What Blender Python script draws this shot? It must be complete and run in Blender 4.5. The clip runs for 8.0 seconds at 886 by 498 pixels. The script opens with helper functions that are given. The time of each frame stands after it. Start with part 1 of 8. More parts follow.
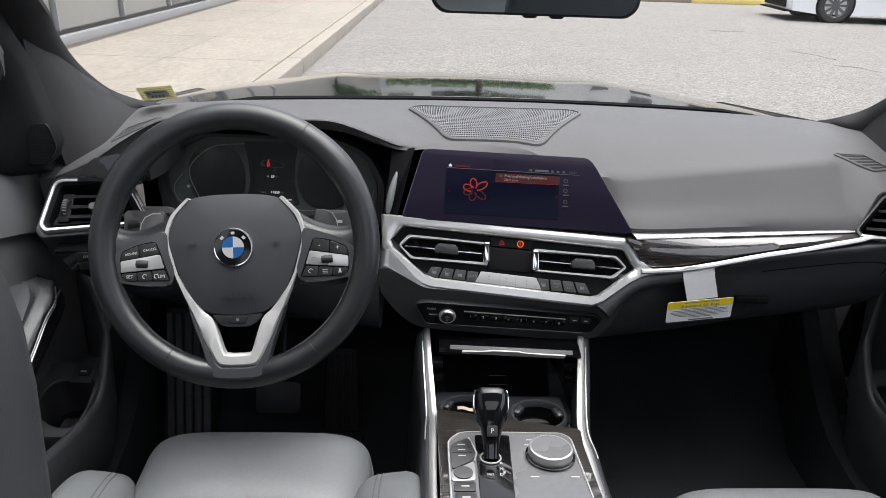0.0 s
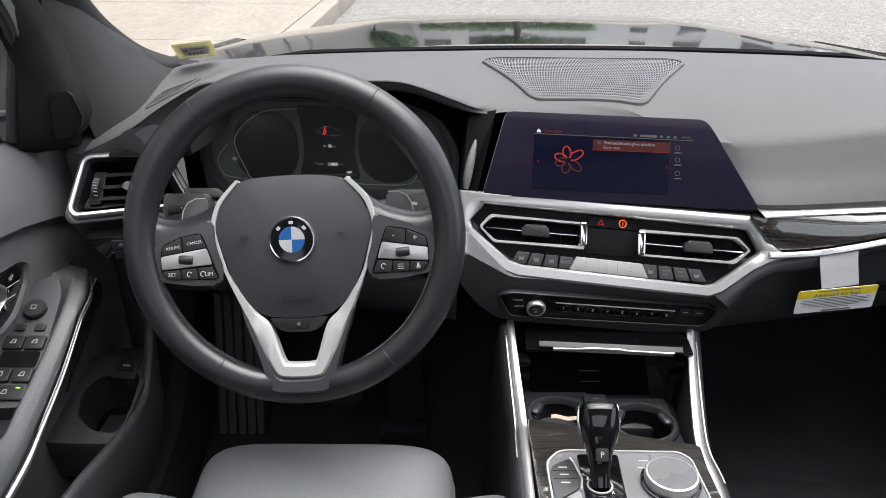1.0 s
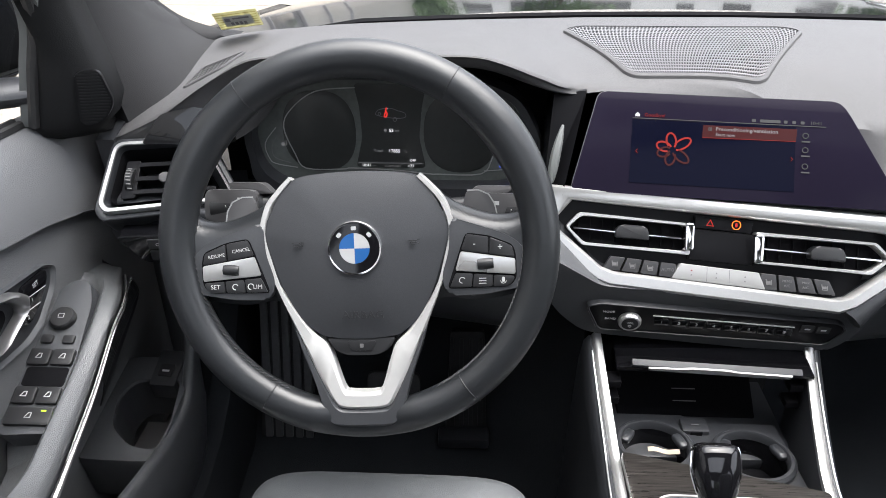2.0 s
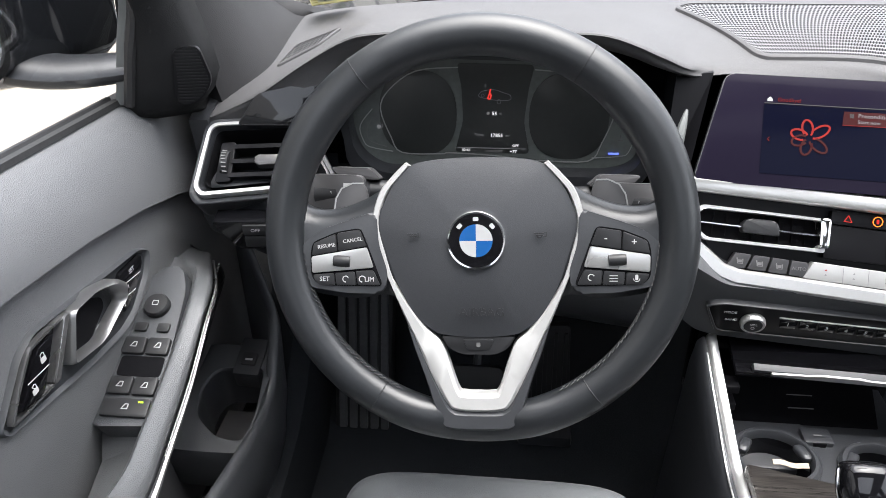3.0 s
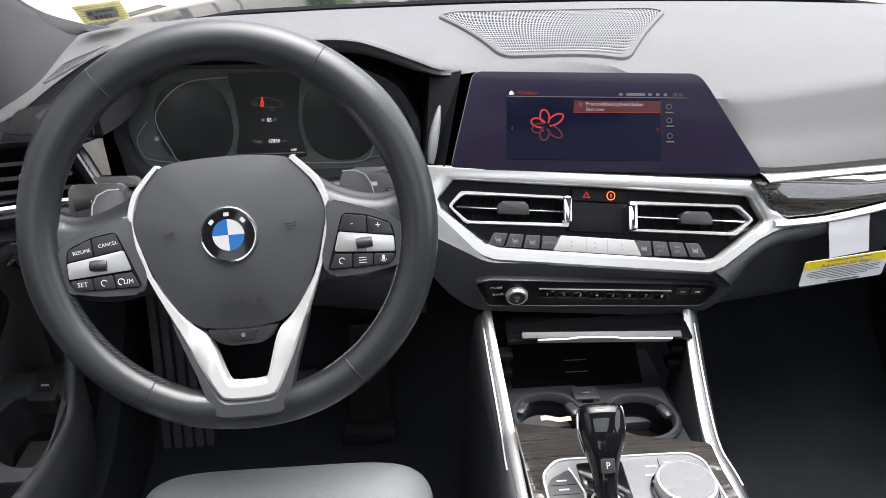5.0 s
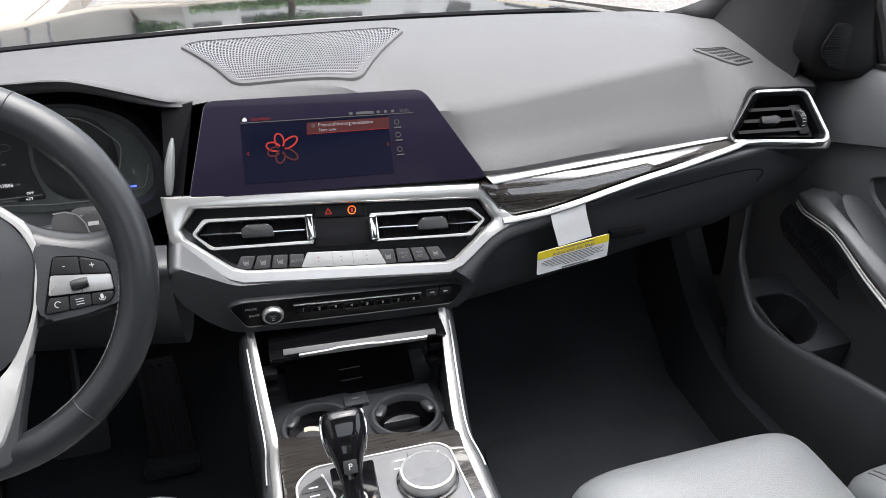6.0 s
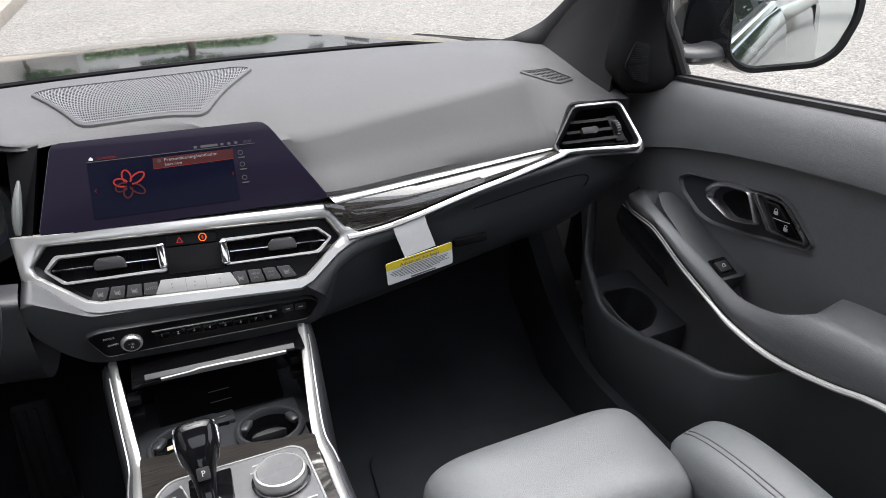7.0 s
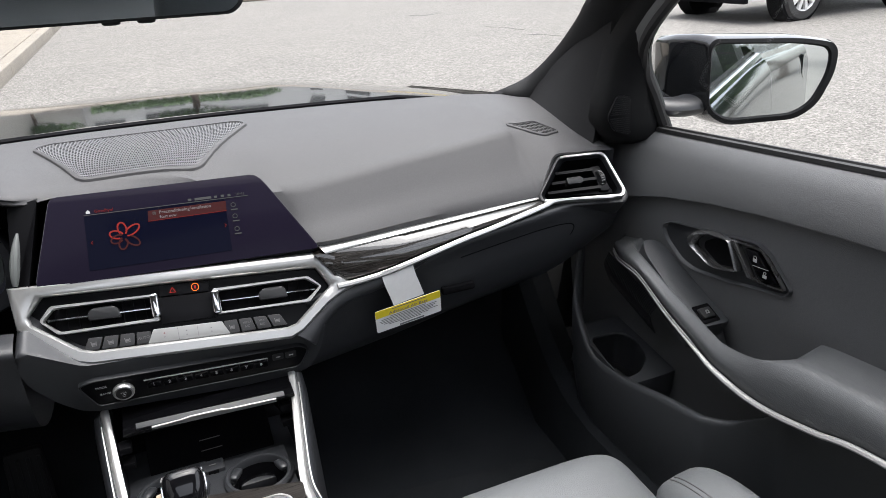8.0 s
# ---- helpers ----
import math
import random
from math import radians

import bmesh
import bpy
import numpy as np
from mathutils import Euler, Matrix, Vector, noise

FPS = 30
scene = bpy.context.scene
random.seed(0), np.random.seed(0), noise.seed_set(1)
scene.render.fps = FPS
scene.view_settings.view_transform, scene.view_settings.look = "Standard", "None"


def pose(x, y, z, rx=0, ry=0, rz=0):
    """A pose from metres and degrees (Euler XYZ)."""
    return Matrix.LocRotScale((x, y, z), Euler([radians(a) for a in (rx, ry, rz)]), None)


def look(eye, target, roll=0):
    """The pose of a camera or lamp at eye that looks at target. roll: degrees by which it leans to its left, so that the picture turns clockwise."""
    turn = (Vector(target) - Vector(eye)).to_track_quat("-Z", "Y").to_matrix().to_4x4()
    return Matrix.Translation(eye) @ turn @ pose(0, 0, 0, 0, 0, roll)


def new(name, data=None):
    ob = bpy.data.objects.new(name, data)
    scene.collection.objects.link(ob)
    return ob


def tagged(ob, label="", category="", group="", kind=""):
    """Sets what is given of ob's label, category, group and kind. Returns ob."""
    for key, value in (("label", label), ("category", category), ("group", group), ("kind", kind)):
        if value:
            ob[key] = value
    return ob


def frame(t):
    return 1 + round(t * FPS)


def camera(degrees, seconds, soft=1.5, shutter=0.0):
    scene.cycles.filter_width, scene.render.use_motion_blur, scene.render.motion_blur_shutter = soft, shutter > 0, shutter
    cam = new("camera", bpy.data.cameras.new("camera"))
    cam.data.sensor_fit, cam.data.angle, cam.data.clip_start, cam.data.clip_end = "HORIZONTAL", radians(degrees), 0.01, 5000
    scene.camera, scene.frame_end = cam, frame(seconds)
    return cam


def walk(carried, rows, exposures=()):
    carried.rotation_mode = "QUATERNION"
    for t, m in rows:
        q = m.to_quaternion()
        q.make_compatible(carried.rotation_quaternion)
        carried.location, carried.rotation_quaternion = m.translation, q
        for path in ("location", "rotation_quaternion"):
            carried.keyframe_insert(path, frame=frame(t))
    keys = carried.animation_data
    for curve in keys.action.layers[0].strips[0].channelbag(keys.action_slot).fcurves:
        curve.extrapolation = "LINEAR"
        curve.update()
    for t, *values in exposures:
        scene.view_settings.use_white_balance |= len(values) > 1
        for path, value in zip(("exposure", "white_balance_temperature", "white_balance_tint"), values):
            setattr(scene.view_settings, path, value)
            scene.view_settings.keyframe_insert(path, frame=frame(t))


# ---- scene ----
cam = camera(62.2, 8.0, soft=0.8)
PATH = [
    (0, (-0.155, 0.012, 1.217), (-0.062, 1.855, 0.446), 2.1),
    (0.5, (-0.182, 0.047, 1.203), (-0.118, 1.869, 0.38), 1.8),
    (1, (-0.217, 0.187, 1.199), (-0.221, 1.966, 0.286), 0.3),
    (2.3, (-0.294, 0.339, 1.17), (-0.423, 2.062, 0.163), -0.7),
    (2.5, (-0.316, 0.351, 1.167), (-0.467, 2.066, 0.149), -0.8),
    (3, (-0.35, 0.364, 1.159), (-0.549, 2.067, 0.129), -1.2),
    (3.5, (-0.355, 0.356, 1.164), (-0.553, 2.059, 0.134), -1.0),
    (4, (-0.352, 0.355, 1.17), (-0.487, 2.065, 0.142), -0.4),
    (4.2, (-0.34, 0.353, 1.169), (-0.433, 2.07, 0.147), -0.2),
    (5.3, (-0.198, 0.294, 1.15), (0.049, 2.023, 0.175), -0.2),
    (5.5, (-0.176, 0.287, 1.16), (0.152, 1.995, 0.173), 0.1),
    (6, (-0.1, 0.255, 1.178), (0.386, 1.937, 0.213), -0.8),
    (6.5, (-0.051, 0.212, 1.192), (0.567, 1.872, 0.262), -1.5),
    (7, (-0.03, 0.143, 1.186), (0.665, 1.796, 0.298), -2.3),
    (7.5, (-0.016, 0.12, 1.196), (0.718, 1.786, 0.367), -2.8),
    (8, (-0.019, 0.116, 1.2), (0.696, 1.816, 0.424), -2.6),
]
walk(cam, [(t, look(eye, target, roll)) for t, eye, target, roll in PATH],
     exposures=[(0, 1.70), (1, 1.90), (2.4, 2.50), (4.2, 2.57), (5.4, 2.50), (6.2, 2.25), (7.0, 1.97), (8.0, 1.83)])

# ---- light ----
world = bpy.data.worlds.new("overcast_sky")
scene.world = world
world.use_nodes = True
wn, wl = world.node_tree.nodes, world.node_tree.links
sky = wn.new("ShaderNodeTexSky")
sky.sky_type, sky.sun_disc = "NISHITA", False
sky.sun_elevation, sky.sun_rotation = radians(79), radians(73)
sky.air_density, sky.dust_density, sky.ozone_density = 1.0, 3.0, 1.0
grey = wn.new("ShaderNodeHueSaturation")
grey.inputs["Saturation"].default_value = 0.30
wl.new(sky.outputs[0], grey.inputs["Color"])
wl.new(grey.outputs[0], wn["Background"].inputs["Color"])
wn["Background"].inputs["Strength"].default_value = 0.15
sun = new("sun", bpy.data.lights.new("sun", "SUN"))
sun.data.energy, sun.data.angle, sun.data.color = 1.4, radians(70), (1.0, 0.985, 0.97)
sun.matrix_world = look((2.0, 0.6, 11.0), (0, 0, 0))


# ---- materials ----
def shader(name, colour, rough=0.5, metal=0.0, vary=0.15, vscale=4.0, bump=0.0, bscale=300.0, coat=0.0, spec=0.5, pattern="NOISE", stretch=(1, 1, 1), sheen=0.0):
    m = bpy.data.materials.new(name)
    m.use_nodes = True
    n, l = m.node_tree.nodes, m.node_tree.links
    b = n["Principled BSDF"]
    b.inputs["Roughness"].default_value = rough
    b.inputs["Metallic"].default_value = metal
    b.inputs["Coat Weight"].default_value = coat
    b.inputs["Coat Roughness"].default_value = 0.04
    b.inputs["Specular IOR Level"].default_value = spec
    b.inputs["Sheen Weight"].default_value = sheen
    tc = n.new("ShaderNodeTexCoord")
    mp = n.new("ShaderNodeMapping")
    mp.inputs["Scale"].default_value = stretch
    l.new(tc.outputs["Object"], mp.inputs["Vector"])
    big = n.new("ShaderNodeTexNoise")
    big.inputs["Scale"].default_value, big.inputs["Detail"].default_value = vscale, 5
    small = n.new("ShaderNodeTexNoise")
    small.inputs["Scale"].default_value, small.inputs["Detail"].default_value = bscale * 0.5, 3
    for q in (big, small):
        l.new(mp.outputs[0], q.inputs["Vector"])
    add = n.new("ShaderNodeMath")
    add.operation = "ADD"
    l.new(big.outputs["Fac"], add.inputs[0]), l.new(small.outputs["Fac"], add.inputs[1])
    ramp = n.new("ShaderNodeMapRange")
    ramp.inputs["From Min"].default_value, ramp.inputs["From Max"].default_value = 0.6, 1.4
    ramp.inputs["To Min"].default_value, ramp.inputs["To Max"].default_value = 1 - vary, 1 + vary
    l.new(add.outputs[0], ramp.inputs["Value"])
    mul = n.new("ShaderNodeVectorMath")
    mul.operation = "SCALE"
    mul.inputs[0].default_value = colour
    l.new(ramp.outputs[0], mul.inputs["Scale"])
    l.new(mul.outputs[0], b.inputs["Base Color"])
    rr = n.new("ShaderNodeMapRange")
    rr.inputs["From Min"].default_value, rr.inputs["From Max"].default_value = 0.3, 0.7
    rr.inputs["To Min"].default_value, rr.inputs["To Max"].default_value = max(rough * 0.88, 0.0), min(rough * 1.12, 1.0)
    l.new(big.outputs["Fac"], rr.inputs["Value"]), l.new(rr.outputs[0], b.inputs["Roughness"])
    if bump:
        if pattern == "VORONOI":
            t = n.new("ShaderNodeTexVoronoi")
            t.feature = "DISTANCE_TO_EDGE"
            t.inputs["Scale"].default_value = bscale
            out = t.outputs["Distance"]
        else:
            t = n.new("ShaderNodeTexNoise")
            t.inputs["Scale"].default_value, t.inputs["Detail"].default_value = bscale, 4
            out = t.outputs["Fac"]
        l.new(mp.outputs[0], t.inputs["Vector"])
        bp = n.new("ShaderNodeBump")
        bp.inputs["Strength"].default_value, bp.inputs["Distance"].default_value = bump, 0.002
        l.new(out, bp.inputs["Height"]), l.new(bp.outputs[0], b.inputs["Normal"])
    return m


def glow(name, colour, strength):
    m = bpy.data.materials.new(name)
    m.use_nodes = True
    b = m.node_tree.nodes["Principled BSDF"]
    b.inputs["Base Color"].default_value = (0.01, 0.01, 0.01, 1)
    b.inputs["Roughness"].default_value = 0.12
    b.inputs["Specular IOR Level"].default_value = 0.03
    b.inputs["Emission Color"].default_value = (*colour, 1)
    b.inputs["Emission Strength"].default_value = strength
    return m


def clear_glass(name, tint=0.96):
    m = bpy.data.materials.new(name)
    m.use_nodes = True
    n, l = m.node_tree.nodes, m.node_tree.links
    for q in list(n):
        if q.type == "BSDF_PRINCIPLED":
            n.remove(q)
    t, g, f, mix = n.new("ShaderNodeBsdfTransparent"), n.new("ShaderNodeBsdfGlossy"), n.new("ShaderNodeLayerWeight"), n.new("ShaderNodeMixShader")
    t.inputs["Color"].default_value = (tint, tint, tint, 1)
    g.inputs["Roughness"].default_value = 0.0
    p = n.new("ShaderNodeMath")
    p.operation, p.inputs[1].default_value = "POWER", 5.0
    q = n.new("ShaderNodeMath")
    q.operation, q.inputs[1].default_value, q.inputs[2].default_value = "MULTIPLY_ADD", 0.6, 0.035
    l.new(f.outputs["Facing"], p.inputs[0]), l.new(p.outputs[0], q.inputs[0]), l.new(q.outputs[0], mix.inputs[0])
    l.new(t.outputs[0], mix.inputs[1]), l.new(g.outputs[0], mix.inputs[2])
    l.new(mix.outputs[0], n["Material Output"].inputs["Surface"])
    return m


def wood_shader(name):
    m = shader(name, (0.07, 0.058, 0.05), 0.4, vary=0.2, vscale=30, bump=0.03, bscale=160, stretch=(0.25, 6, 6), spec=0.2, coat=1.0)
    n, l = m.node_tree.nodes, m.node_tree.links
    n["Principled BSDF"].inputs["Coat IOR"].default_value = 1.8
    mp = [q for q in n if q.type == "MAPPING"][0]
    w = n.new("ShaderNodeTexNoise")
    w.inputs["Scale"].default_value, w.inputs["Detail"].default_value, w.inputs["Distortion"].default_value = 95, 10, 0.8
    l.new(mp.outputs[0], w.inputs["Vector"])
    r = n.new("ShaderNodeValToRGB")
    r.color_ramp.elements[0].position, r.color_ramp.elements[0].color = 0.42, (0.011, 0.0095, 0.0085, 1)
    r.color_ramp.elements[1].position, r.color_ramp.elements[1].color = 0.66, (0.034, 0.030, 0.0275, 1)
    l.new(w.outputs["Fac"], r.inputs[0]), l.new(r.outputs[0], n["Principled BSDF"].inputs["Base Color"])
    return m


def asphalt_shader(name):
    """Worn road: pale stones and dark gaps of a few millimetres over broad stains."""
    m = shader(name, (0.163, 0.156, 0.146), 0.95, bump=0.9, bscale=110, vary=0.16, vscale=0.9, spec=0.2)
    n, l = m.node_tree.nodes, m.node_tree.links
    b = n["Principled BSDF"]
    base = b.inputs["Base Color"].links[0].from_socket
    mp = [q for q in n if q.type == "MAPPING"][0]
    col = None
    for scale, lo, hi in ((38.0, 0.82, 1.24), (95.0, 0.62, 1.42)):
        v = n.new("ShaderNodeTexVoronoi")
        v.inputs["Scale"].default_value = scale
        l.new(mp.outputs[0], v.inputs["Vector"])
        s = n.new("ShaderNodeSeparateColor")
        l.new(v.outputs["Color"], s.inputs[0])
        r = n.new("ShaderNodeMapRange")
        r.inputs["To Min"].default_value, r.inputs["To Max"].default_value = lo, hi
        l.new(s.outputs[0], r.inputs["Value"])
        q = n.new("ShaderNodeVectorMath")
        q.operation = "SCALE"
        l.new(col or base, q.inputs[0]), l.new(r.outputs[0], q.inputs["Scale"])
        col = q.outputs[0]
    l.new(col, b.inputs["Base Color"])
    return m


SOFT = shader("soft_grey_plastic", (0.074, 0.0730, 0.0755), 0.55, bump=0.25, bscale=900, pattern="VORONOI", vary=0.1, spec=0.28)
SOFT_LOW = shader("soft_black_plastic", (0.036, 0.038, 0.042), 0.44, bump=0.10, bscale=900, pattern="VORONOI", vary=0.12)
DOORSKIN = shader("black_grained_vinyl", (0.116, 0.119, 0.124), 0.40, bump=0.35, bscale=700, pattern="VORONOI", vary=0.12)
LEATHER = shader("black_smooth_leather", (0.0160, 0.0175, 0.0195), 0.31, bump=0.08, bscale=1100, pattern="VORONOI", vary=0.12)
SEAT = shader("grey_black_seat_leather", (0.118, 0.124, 0.129), 0.38, bump=0.2, bscale=500, pattern="VORONOI", vary=0.1)
HEADREST = shader("dark_seat_back_leather", (0.042, 0.045, 0.049), 0.5, bump=0.08, bscale=900, pattern="VORONOI", vary=0.1)
HARD = shader("hard_black_plastic", (0.026, 0.0275, 0.031), 0.38, bump=0.15, bscale=600, vary=0.1)
BUTTON = shader("matt_button_plastic", (0.020, 0.0205, 0.022), 0.42, vary=0.06, spec=0.35)
GREYBTN = shader("dark_grey_button", (0.060, 0.059, 0.061), 0.4, vary=0.06)
GLOSS = shader("piano_black", (0.005, 0.005, 0.006), 0.06, vary=0.05, spec=0.5)
# dial glass greyed, its reflection haze is part of the base colour
DIALGLASS = shader("hazed_dial_glass", (0.025, 0.027, 0.0265), 0.32, vary=0.12, vscale=9, spec=0.5)
STACKBTN = shader("charcoal_button", (0.030, 0.030, 0.032), 0.4, vary=0.06)
# purple reflection put into the base colour, real specular nearly off
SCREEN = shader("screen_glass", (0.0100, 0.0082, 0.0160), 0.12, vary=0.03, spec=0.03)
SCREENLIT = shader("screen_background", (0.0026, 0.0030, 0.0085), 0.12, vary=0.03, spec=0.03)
# grey-green reflection haze painted into the lens colour
CLUSTER = shader("hazed_cluster_lens", (0.098, 0.108, 0.103), 0.32, vary=0.25, vscale=9)
SATIN = shader("satin_silver", (0.52, 0.52, 0.515), 0.3, metal=0.72, vary=0.04, bscale=800)
CHROME = shader("bright_chrome", (0.85, 0.85, 0.85), 0.1, metal=1.0, vary=0.02)
PEARL = shader("pearl_silver_paint", (0.37, 0.37, 0.365), 0.32, metal=0.45, vary=0.03)
WOOD = wood_shader("dark_open_pore_wood")
CARPET = shader("black_carpet", (0.026, 0.029, 0.033), 1.0, bump=0.9, bscale=1200, vary=0.35, vscale=9, spec=0.15)
RUBBER = shader("black_rubber", (0.02, 0.02, 0.021), 0.55, bump=0.2, bscale=400)
GRILLE = shader("grey_grille_mesh", (0.125, 0.124, 0.128), 0.4, vary=0.05)
# near-black: shade of hollows put into the colour; also on real black parts
SHADE_BLACK = shader("black_and_hollow_shade", (0.005, 0.005, 0.006), 0.9, vary=0.1, spec=0.08)
THREAD = shader("charcoal_thread", (0.055, 0.055, 0.056), 0.7, vary=0.1)
STITCH = shader("grey_thread", (0.10, 0.10, 0.10), 0.7, vary=0.1)
WHITEMARK = shader("white_marking", (0.45, 0.45, 0.45), 0.5, vary=0.02)
DIMMARK = shader("dim_marking", (0.13, 0.13, 0.13), 0.5, vary=0.02)
PAPER = shader("white_card", (0.78, 0.78, 0.78), 0.6, vary=0.04)
YELLOW = shader("yellow_print", (0.82, 0.66, 0.03), 0.55, vary=0.04)
INK = shader("grey_ink", (0.16, 0.16, 0.17), 0.6, vary=0.02)
INKGOLD = shader("ochre_print", (0.33, 0.29, 0.10), 0.6, vary=0.05)
FILMGREY = shader("grey_print", (0.40, 0.41, 0.38), 0.5, vary=0.08, vscale=80)
STICKER = shader("yellow_film", (0.50, 0.48, 0.30), 0.45, vary=0.12, vscale=60)
PAINT = shader("black_car_paint", (0.010, 0.011, 0.013), 0.07, vary=0.05, coat=0.35)
BLUE = shader("blue_enamel", (0.010, 0.075, 0.24), 0.2, vary=0.03)
WHITE = shader("white_enamel", (0.36, 0.365, 0.37), 0.2, vary=0.03)
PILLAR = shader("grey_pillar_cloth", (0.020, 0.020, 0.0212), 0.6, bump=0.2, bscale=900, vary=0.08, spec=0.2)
HEADLINER = shader("dark_headliner_cloth", (0.13, 0.13, 0.13), 0.9, bump=0.4, bscale=900, vary=0.06)
ASPHALT = asphalt_shader("worn_asphalt")
ARMPAD = shader("grey_black_armrest_vinyl", (0.100, 0.104, 0.109), 0.34, bump=0.3, bscale=600, pattern="VORONOI", vary=0.12)
DOORPLASTIC = shader("dark_grey_door_plastic", (0.052, 0.055, 0.060), 0.42, bump=0.25, bscale=700, pattern="VORONOI", vary=0.12)
SAIL_PLASTIC = shader("matt_black_sail", (0.009, 0.0093, 0.010), 0.6, bump=0.2, bscale=700, vary=0.1, spec=0.18)
PALEWALL = shader("pale_render", (0.55, 0.55, 0.54), 0.8, vary=0.15, vscale=0.5)
PANEL = shader("grey_lacquered_panel", (0.115, 0.116, 0.12), 0.28, vary=0.08, coat=0.2)
# footrest ribs paler than their plate, light put into the colour; also card print
GREYRIB = shader("lit_rib_and_print_grey", (0.10, 0.104, 0.108), 0.4, vary=0.2, vscale=20)
LEVER = shader("brushed_lever_metal", (0.30, 0.30, 0.305), 0.28, metal=0.85, vary=0.05, bscale=600)
SILVERPAINT = shader("silver_paint", (0.42, 0.42, 0.415), 0.35, metal=0.15, vary=0.04)
MAT = shader("black_mat_pile", (0.031, 0.034, 0.038), 1.0, bump=0.9, bscale=1200, vary=0.35, vscale=9, spec=0.1)
CONCRETE = shader("pale_concrete", (0.228, 0.205, 0.172), 0.9, bump=0.5, bscale=60, vary=0.26, vscale=1.4, stretch=(1.0, 0.35, 1.0))
KERBSTONE = shader("worn_kerb_concrete", (0.235, 0.213, 0.182), 0.9, bump=0.7, bscale=50, vary=0.2, vscale=2)
FACADE = shader("grey_facade_panel", (0.27, 0.263, 0.25), 0.4, vary=0.12, vscale=0.7)
ALU = shader("facade_aluminium", (0.30, 0.305, 0.32), 0.45, metal=0.4, vary=0.05)
SHOPGLASS = shader("shop_glass", (0.10, 0.10, 0.10), 0.08, vary=0.3, vscale=0.4, coat=0.5)
WHITEPAINT = shader("white_car_paint", (0.72, 0.73, 0.75), 0.2, vary=0.03, coat=1.0)
DARKGLASS = shader("dark_car_glass", (0.02, 0.022, 0.025), 0.06, vary=0.05)
ALLOY = shader("dark_alloy", (0.14, 0.14, 0.15), 0.35, metal=0.8)
ALLOY_L = shader("bright_alloy", (0.7, 0.7, 0.7), 0.35, metal=0.2)
YKERB = shader("yellow_kerb_paint", (0.62, 0.50, 0.17), 0.8, vary=0.15, vscale=2)
LEAF = shader("green_leaves", (0.055, 0.11, 0.028), 0.6, vary=0.5, vscale=2)
BARK = shader("bark", (0.10, 0.08, 0.06), 0.9, bump=0.8, bscale=30)
ROUTINE_GLASS = clear_glass("clear_glass")
TINTED = clear_glass("tinted_glass", 0.70)
MIRROR = shader("mirror_silver", (0.78, 0.83, 0.84), 0.0, metal=1.0, vary=0.0)
RED = glow("red_light", (1.0, 0.06, 0.05), 0.15)
REDMID = glow("faint_red_light", (1.0, 0.05, 0.05), 0.06)
REDDIM = glow("dim_red_light", (0.8, 0.03, 0.05), 0.018)
ORANGE = glow("orange_light", (1.0, 0.16, 0.02), 0.6)
LIT = glow("white_light", (0.9, 0.9, 0.95), 0.23)
LITMID = glow("soft_white_light", (0.8, 0.78, 0.85), 0.10)
FANRED = glow("fan_red_light", (1.0, 0.06, 0.05), 0.085)
LITDIM = glow("dim_white_light", (0.7, 0.7, 0.75), 0.035)
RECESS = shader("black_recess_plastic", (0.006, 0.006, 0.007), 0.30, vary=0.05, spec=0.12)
DULLSILVER = shader("dull_silver", (0.13, 0.138, 0.135), 0.4, metal=0.2, vary=0.05)
LITBLUE = glow("blue_light", (0.1, 0.15, 1.0), 0.5)


# ---- building tools ----
def thing(name, loc, label, category, group="", kind=""):
    ob = new(name)
    ob.empty_display_size = 0.05
    ob.location = loc
    return tagged(ob, label, category, group, kind)


def part(name, bm, material, parent=None, label="", crisp=35):
    me = bpy.data.meshes.new(name)
    bmesh.ops.recalc_face_normals(bm, faces=bm.faces)
    bm.to_mesh(me)
    bm.free()
    me.materials.append(material)
    me.shade_smooth()
    me.set_sharp_from_angle(angle=radians(crisp))
    ob = new(name, me)
    if parent:
        ob.parent = parent
        ob.matrix_parent_inverse = parent.matrix_basis.inverted() if parent.parent is None else Matrix()
    if label:
        ob["label"] = label
    return ob


def solo(name, bm, material, label, category, kind="", group="", crisp=35):
    return tagged(part(name, bm, material, crisp=crisp), label, category, group, kind)


def plane(o, u, v):
    """A drawing plane: origin, x and y of it in the world; its z is the outward normal."""
    u = Vector(u).normalized()
    v = Vector(v)
    v = (v - u * v.dot(u)).normalized()
    n = u.cross(v)
    return Matrix(((u.x, v.x, n.x, o[0]), (u.y, v.y, n.y, o[1]), (u.z, v.z, n.z, o[2]), (0, 0, 0, 1)))


def spline(pts, n, closed=False):
    """Catmull-Rom through the points, n pieces a span."""
    pts = [Vector(p) for p in pts]
    k = len(pts)
    out = []
    for i in range(k if closed else k - 1):
        if closed:
            a, b, c, d = pts[i - 1], pts[i], pts[(i + 1) % k], pts[(i + 2) % k]
        else:
            a, b, c, d = pts[max(i - 1, 0)], pts[i], pts[i + 1], pts[min(i + 2, k - 1)]
        for j in range(n):
            t = j / n
            out.append(0.5 * (2 * b + (c - a) * t + (2 * a - 5 * b + 4 * c - d) * t * t + (3 * b - a - 3 * c + d) * t ** 3))
    if not closed:
        out.append(pts[-1])
    return out


